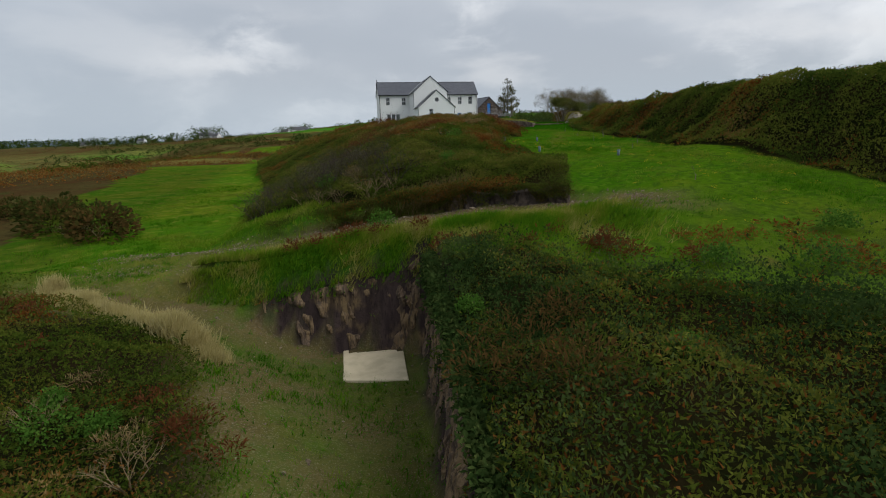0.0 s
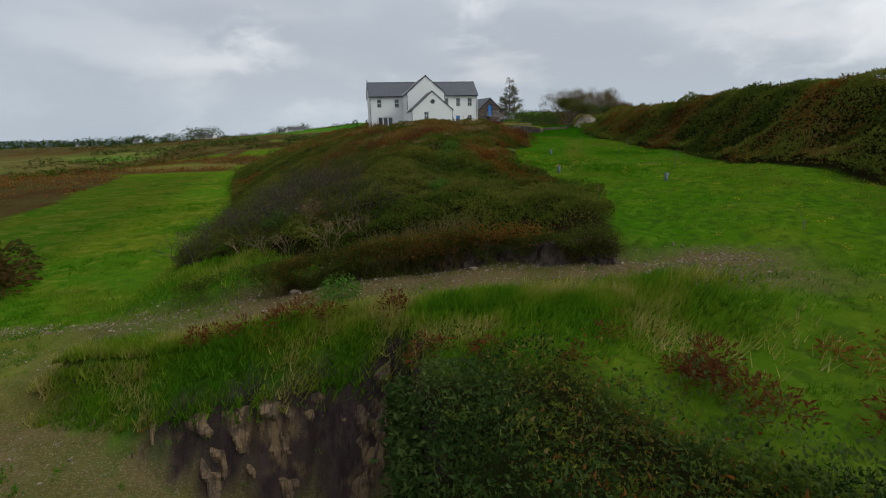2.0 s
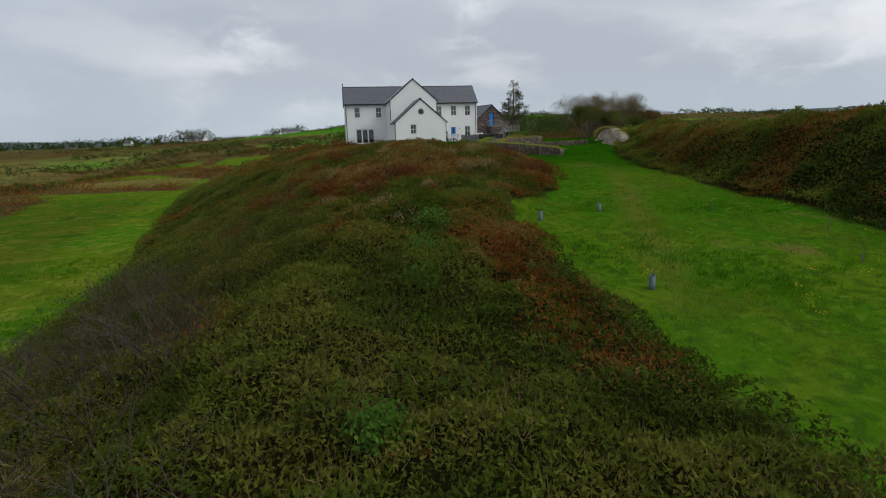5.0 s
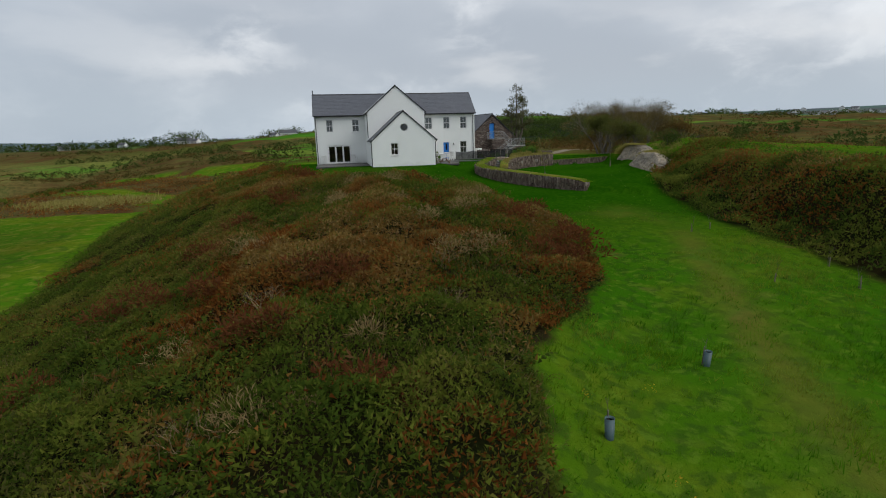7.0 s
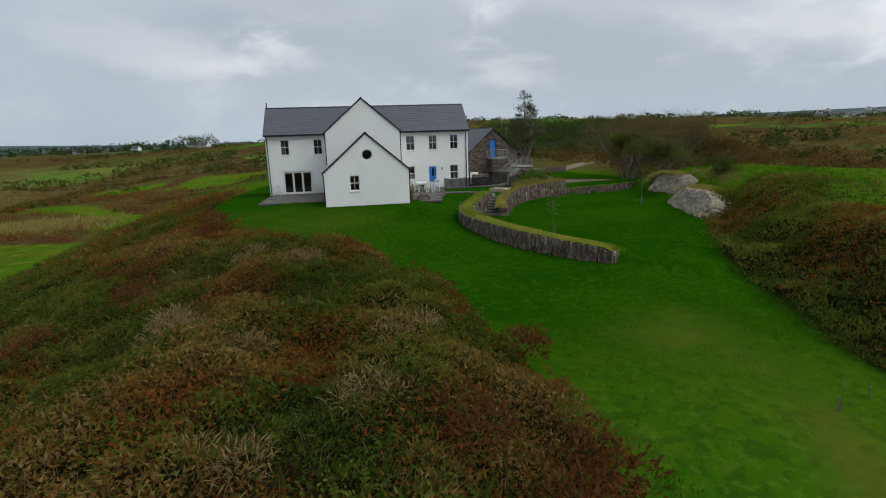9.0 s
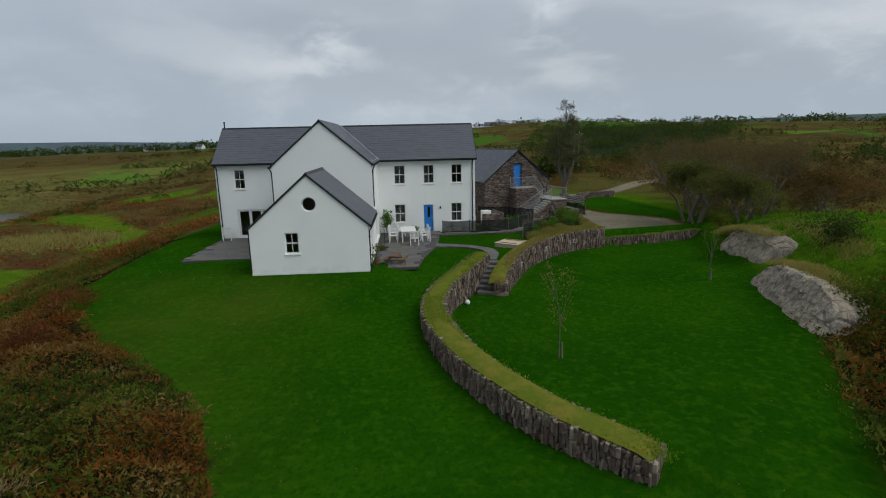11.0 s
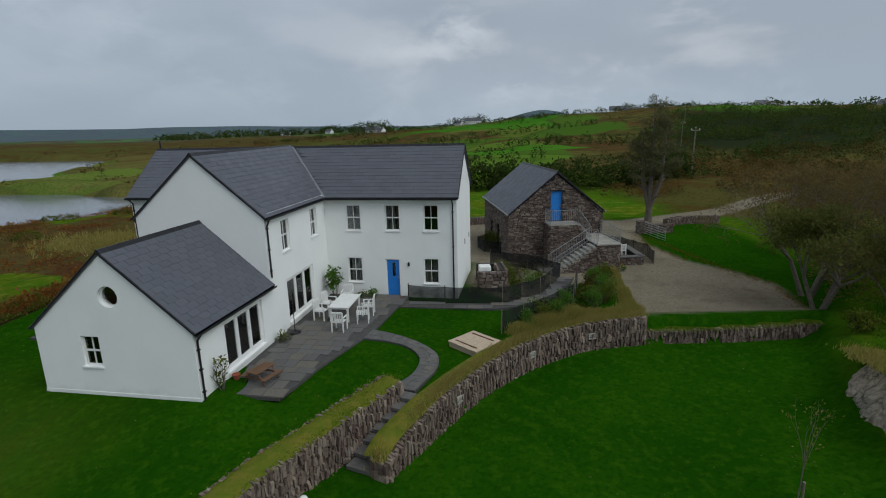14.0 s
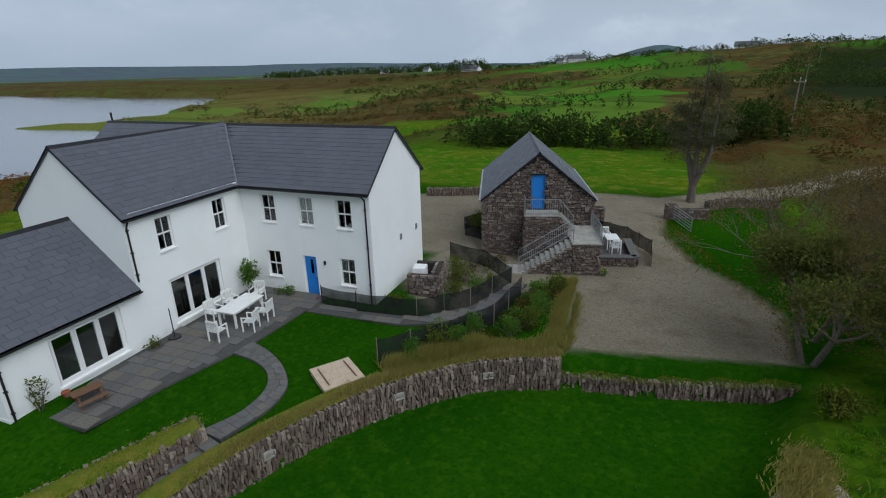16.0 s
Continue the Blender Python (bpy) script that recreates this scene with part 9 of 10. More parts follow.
# ---- loose stone, shards of the cut faces ----
def scatter_stones(name, label, n, box_, weight, size, mat, seed, sink=0.3, squash=(0.35, 0.7)):
    g = np.random.default_rng(seed)
    x, y = strew(n, *box_, weight, g)
    n = len(x)
    s = size[0] * (size[1] / size[0]) ** (g.uniform(0, 1, n) ** 2.2)
    a = g.uniform(0, math.tau, n)
    U = np.stack([np.cos(a), np.sin(a), g.normal(0, 0.2, n)], 1)
    Wv = np.stack([g.normal(0, 0.2, n), g.normal(0, 0.2, n), np.ones(n)], 1)
    U /= np.linalg.norm(U, axis=1)[:, None]
    Vv = np.cross(Wv, U)
    Vv /= np.linalg.norm(Vv, axis=1)[:, None]
    Wv = np.cross(U, Vv)
    H = np.stack([s, s * g.uniform(0.5, 0.95, n), s * g.uniform(*squash, n)], 1)
    C = np.stack([x, y, height(x, y) + H[:, 2] * (1 - 2 * sink)], 1)
    ob = pieces_mesh(name, C, U, Vv, Wv, H, mat, 0.25, seed, 0.22)
    return tagged(ob, label, "stones", kind="stuff")


def track_w(x, y):
    px, py = plan(x, y)
    yc = np.interp(px, [-30, -22, -13, -6, -1, 3], [-63, -64.9, -66.4, -68.2, -70.6, -72.6])
    ys = np.interp(px, [-20, -14, -10, -5.5, -2, 2, 8], [-69.0, -70.4, -71.2, -72.7, -73.6, -74.8, -77.5])
    a = sm(0.6, -0.2, py - yc) * sm(0.7, 1.5, py - ys + 1.4 * sm(-3, -0.5, px)) * sm(4.5, 1, px) * sm(-34, -20, px)
    heap = np.exp(-(((px - 0.5) / 2.0) ** 2 + ((py + 73.2) / 1.1) ** 2)) + 0.7 * np.exp(-((py - yc + 0.5) / 0.5) ** 2)
    return np.clip(a * (0.22 + 0.6 * np.clip(fbm(x, y, 2.5, 3, 91), 0, 1) + heap), 0, 1)


def pit_w(x, y):
    px, py = plan(x, y)
    xw = np.interp(py, [-110, -92, -83, -74.6, -69], [-10.8, -11.6, -13.4, -17.2, -30])
    yn = np.interp(px, [-22, -19, -14, -9, -8], [-69.8, -70.6, -72.0, -72.9, -73.1])
    a = (py < yn) * sm(-0.8, 0.3, px - xw) * sm(-8.6, -9.2, px)
    road = sm(5.0, 1.0, np.abs(py + 69.5 - 0.25 * (px + 22))) * sm(-17, -20, px) * sm(-46, -30, px)
    a = a * ~inside(x, y, [(-16.9, -78.6), (-13.8, -79.2), (-13.7, -75.4), (-16.9, -75.0)])
    foot = np.exp(-((py - yn + 0.6) / 0.5) ** 2)
    return np.clip(np.maximum(a * (0.14 + 0.6 * foot), road * 0.12) * (0.6 + 0.8 * fbm(x, y, 3, 3, 92)), 0, 1)


scatter_stones("track_stones", "pale broken stones on the dirt track", 70000, (-30, 4, -82, -62), track_w, (0.012, 0.052), PEBBLE, 211)
scatter_stones("pit_stones", "small pale stones on the pit floor", 26000, (-40, -8, -112, -64), pit_w, (0.012, 0.07), PEBBLE, 212)


def rock_face(label, line, low, high, out, seed, lean=0.5, mat=CLIFF):
    """A broken upright face along a line: columns and ledges, low(s) and high(s) its foot and top."""
    pts = spline(line, 8)
    p = np.array([q[:] for q in pts])
    run = np.concatenate([[0], np.cumsum(np.hypot(*np.diff(p, axis=0).T))])
    n = int(run[-1] / 0.09)
    u = np.linspace(0, run[-1], n)
    x, y = np.interp(u, run, p[:, 0]), np.interp(u, run, p[:, 1])
    s = u / run[-1]
    z0, z1 = low(x, y), high(x, y)
    k = 24
    v = np.linspace(0, 1, k)
    U, Vg = np.meshgrid(u, v, indexing="ij")
    Z = z0[:, None] + (z1 - z0)[:, None] * Vg
    col = vnoise(U + 0.25 * Z, 0 * U, 0.45, seed) * 0.2 + vnoise(U + 0.3 * Z, Z * 0.3, 0.2, seed + 1) * 0.14
    ledge = vnoise(U * 0.4, Z + 0.15 * U, 0.3, seed + 2) * 0.10 + fbm(U, Z, 0.3, 3, seed + 3) * 0.07
    off = 0.32 + col + ledge + 0.14 * fbm(U, Z * 0.5, 2.2, 2, seed + 4) + 0.12 * (1 - Vg) ** 4
    off = off - lean * Vg - 0.5 * sm(0.9, 1.0, Vg)
    V = np.stack([x[:, None] + out[0] * off, y[:, None] + out[1] * off, Z], -1).reshape(-1, 3)
    idx = np.arange(n * k).reshape(n, k)
    F = np.stack([idx[:-1, :-1], idx[1:, :-1], idx[1:, 1:], idx[:-1, 1:]], -1).reshape(-1, 4)
    ob = numpy_mesh("rock_face", V, F, mat)
    return tagged(ob, label, "rock face", kind="structure")


def world_of(px, py):
    """Back from the slope's own plan."""
    return (px + 0.108 * min(py + 36, 0), -36 + (py + 36) * 1.075 if py < -36 else py)


cut_line = [world_of(px, py + 0.25) for px, py in ((-22, -64.6), (-17, -65.2), (-13, -66.4), (-9.5, -67.25), (-6, -68.2), (-3.5, -69.35), (-1, -70.6), (1.5, -71.7))]
pit_line = [world_of(px, py + 0.1) for px, py in ((-18.5, -70.7), (-16, -71.4), (-14, -72.0), (-11.5, -72.45), (-9, -72.9))]
pit_east = [world_of(px, py) for px, py in ((-8.6, -73.6), (-8.6, -78), (-8.6, -83), (-8.6, -88))]
face_low = lambda o: (lambda x, y: height(x + o[0] * 0.9, y + o[1] * 0.9) - 0.15)
face_top = lambda o, d: (lambda x, y: height(x - o[0] * 0.25, y - o[1] * 0.25) + d)
for lab, ln, o, sd in (("brown rock wall at the back of the pit", pit_line, (-0.25, -0.97), 222), ("dark rock in the side of the pit", pit_east, (-1.0, 0.0), 223)):
    rock_face(lab, ln, face_low(o), face_top(o, -0.1), o, sd)


def hanging(line, n, spread, drop, mat, size, seed, name, label, back=0.2):
    """Growth that hangs over an edge."""
    g = np.random.default_rng(seed)
    p = np.array([q[:] for q in spline(line, 6)])
    seg = np.hypot(*np.diff(p, axis=0).T)
    c = np.concatenate([[0], np.cumsum(seg)]) / seg.sum()
    t = g.uniform(0, 1, n)
    thick_ = np.clip(0.5 + 1.1 * fbm(t * seg.sum(), 0 * t, 2.0, 3, seed), 0.05, 1.2)
    keep = g.uniform(0, 1.2, n) < thick_
    t, thick_ = t[keep], thick_[keep]
    n = len(t)
    x, y = np.interp(t, c, p[:, 0]) + g.normal(0, spread, n), np.interp(t, c, p[:, 1]) + np.abs(g.normal(0, spread, n)) * 0.8
    z = height(x, y + back) - g.uniform(0, 1, n) ** 1.6 * drop * thick_ + g.uniform(0, 0.35, n)
    P = np.stack([x, y - g.uniform(0, 0.3, n), z], 1)
    ob = leaf_cloud(name, P, np.full(n, size), mat, np.clip(g.uniform(0, 1, n) * 0.6 + 0.4 * thick_ - 0.2, 0, 1), 0.35, -0.1, None, 1.0, seed + 1)
    return tagged(ob, label, name.replace("_", " "), kind="stuff")


face_line = [(x - 0.1, y - 0.55) for x, y in cut_line[2:7]]
rock_top = lambda x, y: np.minimum(height(x + 0.2, y + 1.0) + 0.1, height(x - 0.27, y - 0.85) + 0.18 + 0.50 * sm(-13.5, -9.5, x) + 0.35 * fbm(x, y, 0.9, 2, 225))
rock_face("dark slaty rock of the cut bank above the track", face_line, face_low((-0.3, -0.95)), rock_top, (-0.3, -0.95), 224, 0.28, SLATY)


def overgrowth(name, label, line, n, reach, mat, size, seed):
    """Growth along the crest of a face, spilling over its edge in uneven tongues."""
    g = np.random.default_rng(seed)
    p = np.array([q[:] for q in spline(line, 6)])
    seg = np.hypot(*np.diff(p, axis=0).T)
    c = np.concatenate([[0], np.cumsum(seg)]) / seg.sum()
    t = g.uniform(0, 1, n)
    x, y = np.interp(t, c, p[:, 0]), np.interp(t, c, p[:, 1])
    tongue = np.clip(0.45 + 1.5 * fbm(t * seg.sum(), 0 * t, 1.1, 3, seed), 0.05, 1.3)
    down = g.uniform(0, 1, n)
    P = np.stack([x - 0.1 + g.normal(0, 0.1, n), y + 0.25 - 0.75 * down ** 0.6 + g.normal(0, 0.08, n), rock_top(x, y) + 0.28 - down * reach * tongue + g.normal(0, 0.05, n)], 1)
    ob = leaf_cloud(name, P, np.full(n, size), mat, np.clip(g.uniform(0, 1, n) * 0.7 + 0.3 * tongue - 0.1, 0, 1), 0.3, -0.2, None, 1.0, seed + 1)
    return tagged(ob, label, name.replace("_", " "), kind="stuff")


overgrowth("scrub", "dark scrub spilling over the cut rock", face_line, 15000, 0.65, L_SCRUB, 0.085, 251)
overgrowth("undergrowth", "brown stems and roots over the cut rock", face_line, 13000, 0.95, L_UNDER, 0.11, 253)
cut_top = [(x - 0.3, y - 1.05) for x, y in cut_line[1:7]]
hanging(cut_top, 20000, 0.3, 0.45, L_SCRUB, 0.085, 241, "scrub", "green scrub over the cut rock", 1.7)
hanging(cut_top[:4], 20000, 0.3, 1.3, L_UNDER, 0.10, 231, "undergrowth", "brown growth hanging over the cut rock", 1.7)
hanging(cut_top[1:5], 6000, 0.3, 0.7, L_BRACKEN, 0.12, 233, "bracken", "dead bracken hanging over the cut rock", 1.7)
P, h, t = straw_line([(x - 0.2, y + 0.05) for x, y in cut_line[3:5]], 0.3, 1100, 0.85, 97)
tagged(blades("straw_grass", P + [0, -0.5, 0.1], h, L_HEATHER, 0.5 + t * 0.5, 0.014, 0.3, (0.0, -0.15), 98), "tan dead stems standing over the cut bank", "grass", kind="stuff")
pit_e = [(x + 0.9, y) for x, y in pit_east]
hanging(pit_e, 14000, 0.5, 2.6, L_SCRUB, 0.17, 239, "scrub", "dark scrub hanging over the side of the pit")
for k, (x, y, r) in enumerate([(-16.0, -69.6, 0.26), (-15.1, -70.0, 0.14), (-17.4, -69.0, 0.15), (-9.5, -71.8, 0.15)]):
    bm = bmesh.new()
    bmesh.ops.create_icosphere(bm, subdivisions=1, radius=1.0)
    q = random.Random(300 + k)
    for v in bm.verts:
        v.co = Vector((v.co.x * r * 1.2, v.co.y * r * 0.85, v.co.z * r * 0.6)) * q.uniform(0.7, 1.2)
    ob = part("boulder", bm, PEBBLE)
    ob.matrix_world = pose(x, y, gz(x, y) + r * 0.12, 0, 0, k * 50)
    tagged(ob, "pale angular boulder lying on the ground", "boulder", group="boulders")

# ---- young trees in plastic guards, and stakes ----
for k, (x, y) in enumerate([(2.2, -65.7), (-1.5, -60.9), (-1.7, -53.1), (2.3, -50.6)]):
    t = thing("tree_guard", "blue-grey plastic tube round a young tree", "tree guard", pose(x, y, gz(x, y), 0, 3 * (-1) ** k, k * 40), group="tree guards in the field")
    bm = bmesh.new()
    r = bmesh.ops.create_cone(bm, cap_ends=False, segments=12, radius1=0.085, radius2=0.095, depth=0.42)
    bmesh.ops.translate(bm, vec=(0, 0, 0.19), verts=bm.verts[:])
    e = bmesh.ops.extrude_edge_only(bm, edges=[e for e in bm.edges if all(v.co.z > 0.35 for v in e.verts)])
    for v in e["geom"]:
        if isinstance(v, bmesh.types.BMVert):
            v.co.x *= 0.86
            v.co.y *= 0.86
            v.co.z -= 0.05
    part("tube", bm, GUARD, t, smooth=True)
    bm = bmesh.new()
    rod(bm, (0.1, 0, -0.1), (0.1, 0, 0.5), 0.018, 0.015, 6)
    part("stake", bm, POST, t, "thin wooden stake")
    bm = bmesh.new()
    tips = []
    branches(bm, (0, 0, 0.05), (0.02, 0, 1), 0.55, 0.008, 1, random.Random(k), tips, 3, 0.35, 0.5)
    part("stem", bm, BARK, t)
for k, (x, y) in enumerate([(1.4, -74.7), (12.1, -44.9), (11, -47.1), (11.5, -38.95), (10.2, -39.3), (3.6, -40.9), (8.6, -46.0), (7.4, -52.0), (9.2, -56.5), (6.5, -60.2)]):
    t = thing("stake_sapling", "thin staked young tree standing in rough grass", "young tree", pose(x, y, gz(x, y), 0, 2 * (-1) ** k, k * 63), group="staked young trees")
    bm = bmesh.new()
    rod(bm, (0, 0, -0.1), (0, 0, 0.32 + 0.07 * (k % 3)), 0.022, 0.018, 6)
    part("stake", bm, POST, t)
    bm = bmesh.new()
    branches(bm, (0.05, 0.03, 0), (0.02, 0.02, 1), 0.5, 0.010, 2, random.Random(40 + k), [], 3, 0.35, 0.5)
    part("stem", bm, BARK, t)


# ---- utility poles ----
def utility_pole(x, y, h):
    t = thing("utility_pole", "grey wooden utility pole with a cross-arm", "utility pole", pose(x, y, gz(x, y), 0, 1.2, 35), group="utility poles")
    bm = bmesh.new()
    rod(bm, (0, 0, -0.5), (0, 0, h), 0.15, 0.10, 9)
    part("pole", bm, POST, t)
    bm = bmesh.new()
    box(bm, -1.1, -0.07, h - 0.45, 1.1, 0.07, h - 0.3)
    part("cross_arm", bm, POST, t)
    for dx in (-1.0, 0.0, 1.0):
        bm = bmesh.new()
        z = h - 0.3 if dx else h
        rod(bm, (dx, 0, z), (dx, 0, z + 0.16), 0.03, 0.03, 6)
        rod(bm, (dx, 0, z + 0.08), (dx, 0, z + 0.24), 0.07, 0.05, 8)
        part("insulator", bm, PVC, t, "white porcelain insulator")


utility_pole(41.75, 73.25, 8.3)
utility_pole(65, 170, 8.5)
utility_pole(92, 270, 8.5)


# ---- hedges, thickets and woods of the country round ----
def thicket(name, label, spots, leaf, mat, seed, per=120, category="woodland"):
    """Crowns of many large leaf clumps on short stems: spots are (x, y, radius, height)."""
    g = np.random.default_rng(seed)
    A = np.array(spots)
    i = np.repeat(np.arange(len(A)), per)
    n = len(i)
    d = g.normal(size=(n, 3))
    d[:, 2] = np.abs(d[:, 2]) * 1.3 - 0.5
    d /= np.linalg.norm(d, axis=1)[:, None]
    lump = 1 + 0.35 * np.sin(d[:, 0] * 5 + i) * np.cos(d[:, 1] * 4 + 2 * i)
    rad = A[i, 2] * lump * g.uniform(0.6, 1.05, n) ** 0.5
    z = height(A[:, 0], A[:, 1])[i]
    P = np.stack([A[i, 0] + d[:, 0] * rad, A[i, 1] + d[:, 1] * rad, z + A[i, 3] * (0.30 + 0.62 * d[:, 2] * lump)], 1)
    t = np.clip(g.uniform(0, 1, len(A))[i] * 0.7 + g.uniform(0, 0.3, n), 0, 1)
    ob = leaf_cloud(name, P, leaf * A[i, 2], mat, t, 0.6, 0.2, d, 0.7, seed)
    return tagged(ob, label, category, kind="stuff")


g = random.Random(71)
row = lambda x0, y0, x1, y1, n, r, h, w=2.0: [(x0 + (x1 - x0) * (k + g.random()) / n + g.uniform(-w, w), y0 + (y1 - y0) * (k + g.random()) / n + g.uniform(-w, w), g.uniform(*r), g.uniform(*h)) for k in range(n)]
thicket("hedge_scrub", "dark scrub belt beyond the barn field", row(-8, 68, 42, 72, 46, (1.8, 3.2), (3.0, 5.4), 3.5), 0.26, L_TREE, 401, 300)
thicket("hedge_scrub", "brown willow scrub along the drive", row(40, 26, 62, 46, 22, (1.2, 2.0), (1.4, 2.4), 4) + row(44, 12, 70, 34, 22, (1.3, 2.4), (1.6, 2.8), 5) + row(46, -4, 76, 14, 16, (1.2, 2.0), (1.4, 2.2), 5), 0.26, L_AUTUMN, 402, 200)
thicket("thorn_scrub", "dense brown thorn scrub at the edge of the yard", row(30.2, 1.5, 34.5, 12.5, 11, (1.3, 1.9), (2.6, 3.8), 0.7) + row(35, 0, 40, 10, 9, (1.5, 2.2), (3.0, 4.4), 1.2), 0.10, L_TWIG, 409, 650, "scrub")
thicket("hedge_scrub", "dark bushes in the western field", row(-37, -56, -30.5, -61.5, 7, (1.2, 1.9), (1.6, 2.3), 0.8) + row(-47, -46, -39, -52, 6, (1.1, 1.7), (1.3, 1.9), 1.2), 0.2, L_UNDER, 403, 420)
thicket("hedge_scrub", "dark scrub on the western slope", row(-80, 60, -60, 100, 8, (1.0, 1.8), (0.7, 1.2), 6) + row(-76, 22, -66, 40, 6, (1.2, 2.0), (1.0, 1.6), 3), 0.26, L_SCRUB, 404, 220)
thicket("hedge_scrub", "low olive scrub on the rough ground beyond the drive", [(g.uniform(34, 120), g.uniform(46, 150), g.uniform(1.4, 3.0), g.uniform(1.0, 2.2)) for k in range(120)], 0.2, L_UNDER, 408, 170)
spots = []
for k in range(230):
    a, r = radians(g.uniform(15, 36)), g.uniform(215, 400)
    spots.append((r * math.sin(a), r * math.cos(a) - 10, g.uniform(2.4, 4.0), g.uniform(3, 5)))
thicket("conifer_wood", "dark conifer plantation on the hillside", spots, 0.22, L_TREE, 405, 130)
spots = []
for x0, y0, x1, y1, n in ((-150, 180, -60, 210, 18), (-120, 250, -20, 262, 22), (-190, 330, -80, 350, 22), (-60, 150, 20, 142, 16), (0, 205, 60, 225, 14), (-60, 320, 60, 340, 24), (-20, 430, 110, 470, 24), (-260, 470, -150, 520, 22), (60, 130, 130, 150, 18), (100, 220, 190, 200, 18), (90, 90, 160, 100, 14), (110, 40, 170, 60, 14)):
    spots += row(x0, y0, x1, y1, n, (1.8, 3.4), (2.5, 4.5), 4)
thicket("hedgerow", "far dark hedgerows between the fields", spots, 0.3, L_TREE, 406, 130)
spots = row(-182, 556, -150, 575, 12, (5, 9), (8, 14), 8) + row(-112, 790, -62, 806, 16, (5, 8), (10, 15), 6) + row(130, 640, 260, 700, 26, (6, 10), (7, 12), 14)
spots += row(-700, 900, -240, 860, 60, (8, 15), (7, 14), 25) + row(-240, 820, 120, 900, 40, (6, 12), (6, 10), 18) + row(250, 600, 620, 420, 40, (7, 12), (6, 11), 25)
thicket("skyline_trees", "dark trees along the skyline", spots, 0.23, L_TREE, 407, 170)

# rough scrub over the moor, thin on the bright fields
def moor_scrub(n, az, dist, r, h, leaf, per, mat, seed, label):
    q = np.random.default_rng(seed)
    a, d = np.radians(q.uniform(*az, n)), np.sqrt(q.uniform(dist[0] ** 2, dist[1] ** 2, n))
    x, y = d * np.sin(a), d * np.cos(a) - 10
    lush = np.maximum.reduce([inside(x, y, p) for p in LUSH])
    yard = (x > 8) & (x < 44) & (y < 52)
    keep = ~lush & ~yard & (height(x, y) > -12.5) & (q.uniform(0, 1, n) < np.clip(0.35 + 1.6 * fbm(x, y, 30, 3, seed + 1), 0.03, 1))
    x, y = x[keep], y[keep]
    thicket("moor_scrub", label, np.stack([x, y, q.uniform(*r, len(x)), q.uniform(*h, len(x))], 1), leaf, mat, seed + 2, per, "scrub")


moor_scrub(520, (-62, -8), (75, 230), (1.2, 2.8), (0.6, 1.7), 0.15, 150, L_UNDER, 421, "dark low scrub on the western moor")
moor_scrub(420, (-62, -8), (70, 260), (1.2, 3.0), (0.5, 1.3), 0.15, 150, L_AUTUMN, 424, "brown low scrub on the western moor")
moor_scrub(380, (-62, 12), (230, 620), (2.5, 6.0), (1.2, 3.2), 0.17, 110, L_UNDER, 427, "dark scrub on the farther moor")
moor_scrub(420, (18, 75), (62, 220), (1.4, 3.2), (0.9, 2.4), 0.15, 150, L_AUTUMN, 430, "brown scrub on the heath beyond the drive")
moor_scrub(420, (12, 75), (62, 240), (1.4, 3.2), (0.8, 2.4), 0.15, 150, L_UNDER, 433, "dark scrub on the heath beyond the drive")
moor_scrub(300, (10, 75), (240, 700), (3.0, 7.0), (1.6, 4.0), 0.17, 110, L_UNDER, 436, "dark scrub on the far hillside")


# ---- far houses ----
def far_house(x, y, w, d, h, turn, label="white slate-roofed house among trees", z=None):
    t = thing("far_house", label, "house", pose(x, y, (gz(x, y) if z is None else z) - 0.2, 0, 0, turn), group="far houses")
    pitch = d * 0.42
    bm = bmesh.new()
    a = [bm.verts.new(v) for v in ((-w / 2, -d / 2, 0), (-w / 2, d / 2, 0), (-w / 2, d / 2, h), (-w / 2, 0, h + pitch), (-w / 2, -d / 2, h))]
    bm.faces.new(a)
    r = bmesh.ops.extrude_face_region(bm, geom=bm.faces[:])
    bmesh.ops.translate(bm, vec=(w, 0, 0), verts=[v for v in r["geom"] if isinstance(v, bmesh.types.BMVert)])
    bmesh.ops.recalc_face_normals(bm, faces=bm.faces[:])
    part("wall", bm, FAR_WHITE, t)
    bm = bmesh.new()
    for s in (-1, 1):
        q = [Vector((-w / 2 - 0.3, s * (d / 2 + 0.4), h - 0.15)), Vector((w / 2 + 0.3, s * (d / 2 + 0.4), h - 0.15)), Vector((w / 2 + 0.3, 0, h + pitch + 0.22)), Vector((-w / 2 - 0.3, 0, h + pitch + 0.22))]
        lo = [bm.verts.new(v) for v in q]
        hi = [bm.verts.new(v + Vector((0, 0, 0.2))) for v in q]
        bm.faces.new(lo), bm.faces.new(hi)
        for k in range(4):
            bm.faces.new((lo[k], lo[(k + 1) % 4], hi[(k + 1) % 4], hi[k]))
    bmesh.ops.recalc_face_normals(bm, faces=bm.faces[:])
    roof = part("roof", bm, FAR_ROOF, t, "grey slate roof")
    for s in (-1, 1):
        bm = bmesh.new()
        box(bm, s * (w / 2 - 0.9) - 0.45, -0.4, h + pitch - 0.4, s * (w / 2 - 0.9) + 0.45, 0.4, h + pitch + 1.1)
        part("chimney", bm, FAR_WHITE, roof)
    n = max(2, int(w / 3))
    for lv in range(2 if h > 4 else 1):
        for k in range(n):
            u = -w / 2 + (k + 0.5) * w / n
            bm = bmesh.new()
            box(bm, u - 0.5, -d / 2 - 0.06, 1.0 + lv * 2.7, u + 0.5, -d / 2 + 0.05, 2.3 + lv * 2.7)
            part("window", bm, BLACK, t, "dark window")


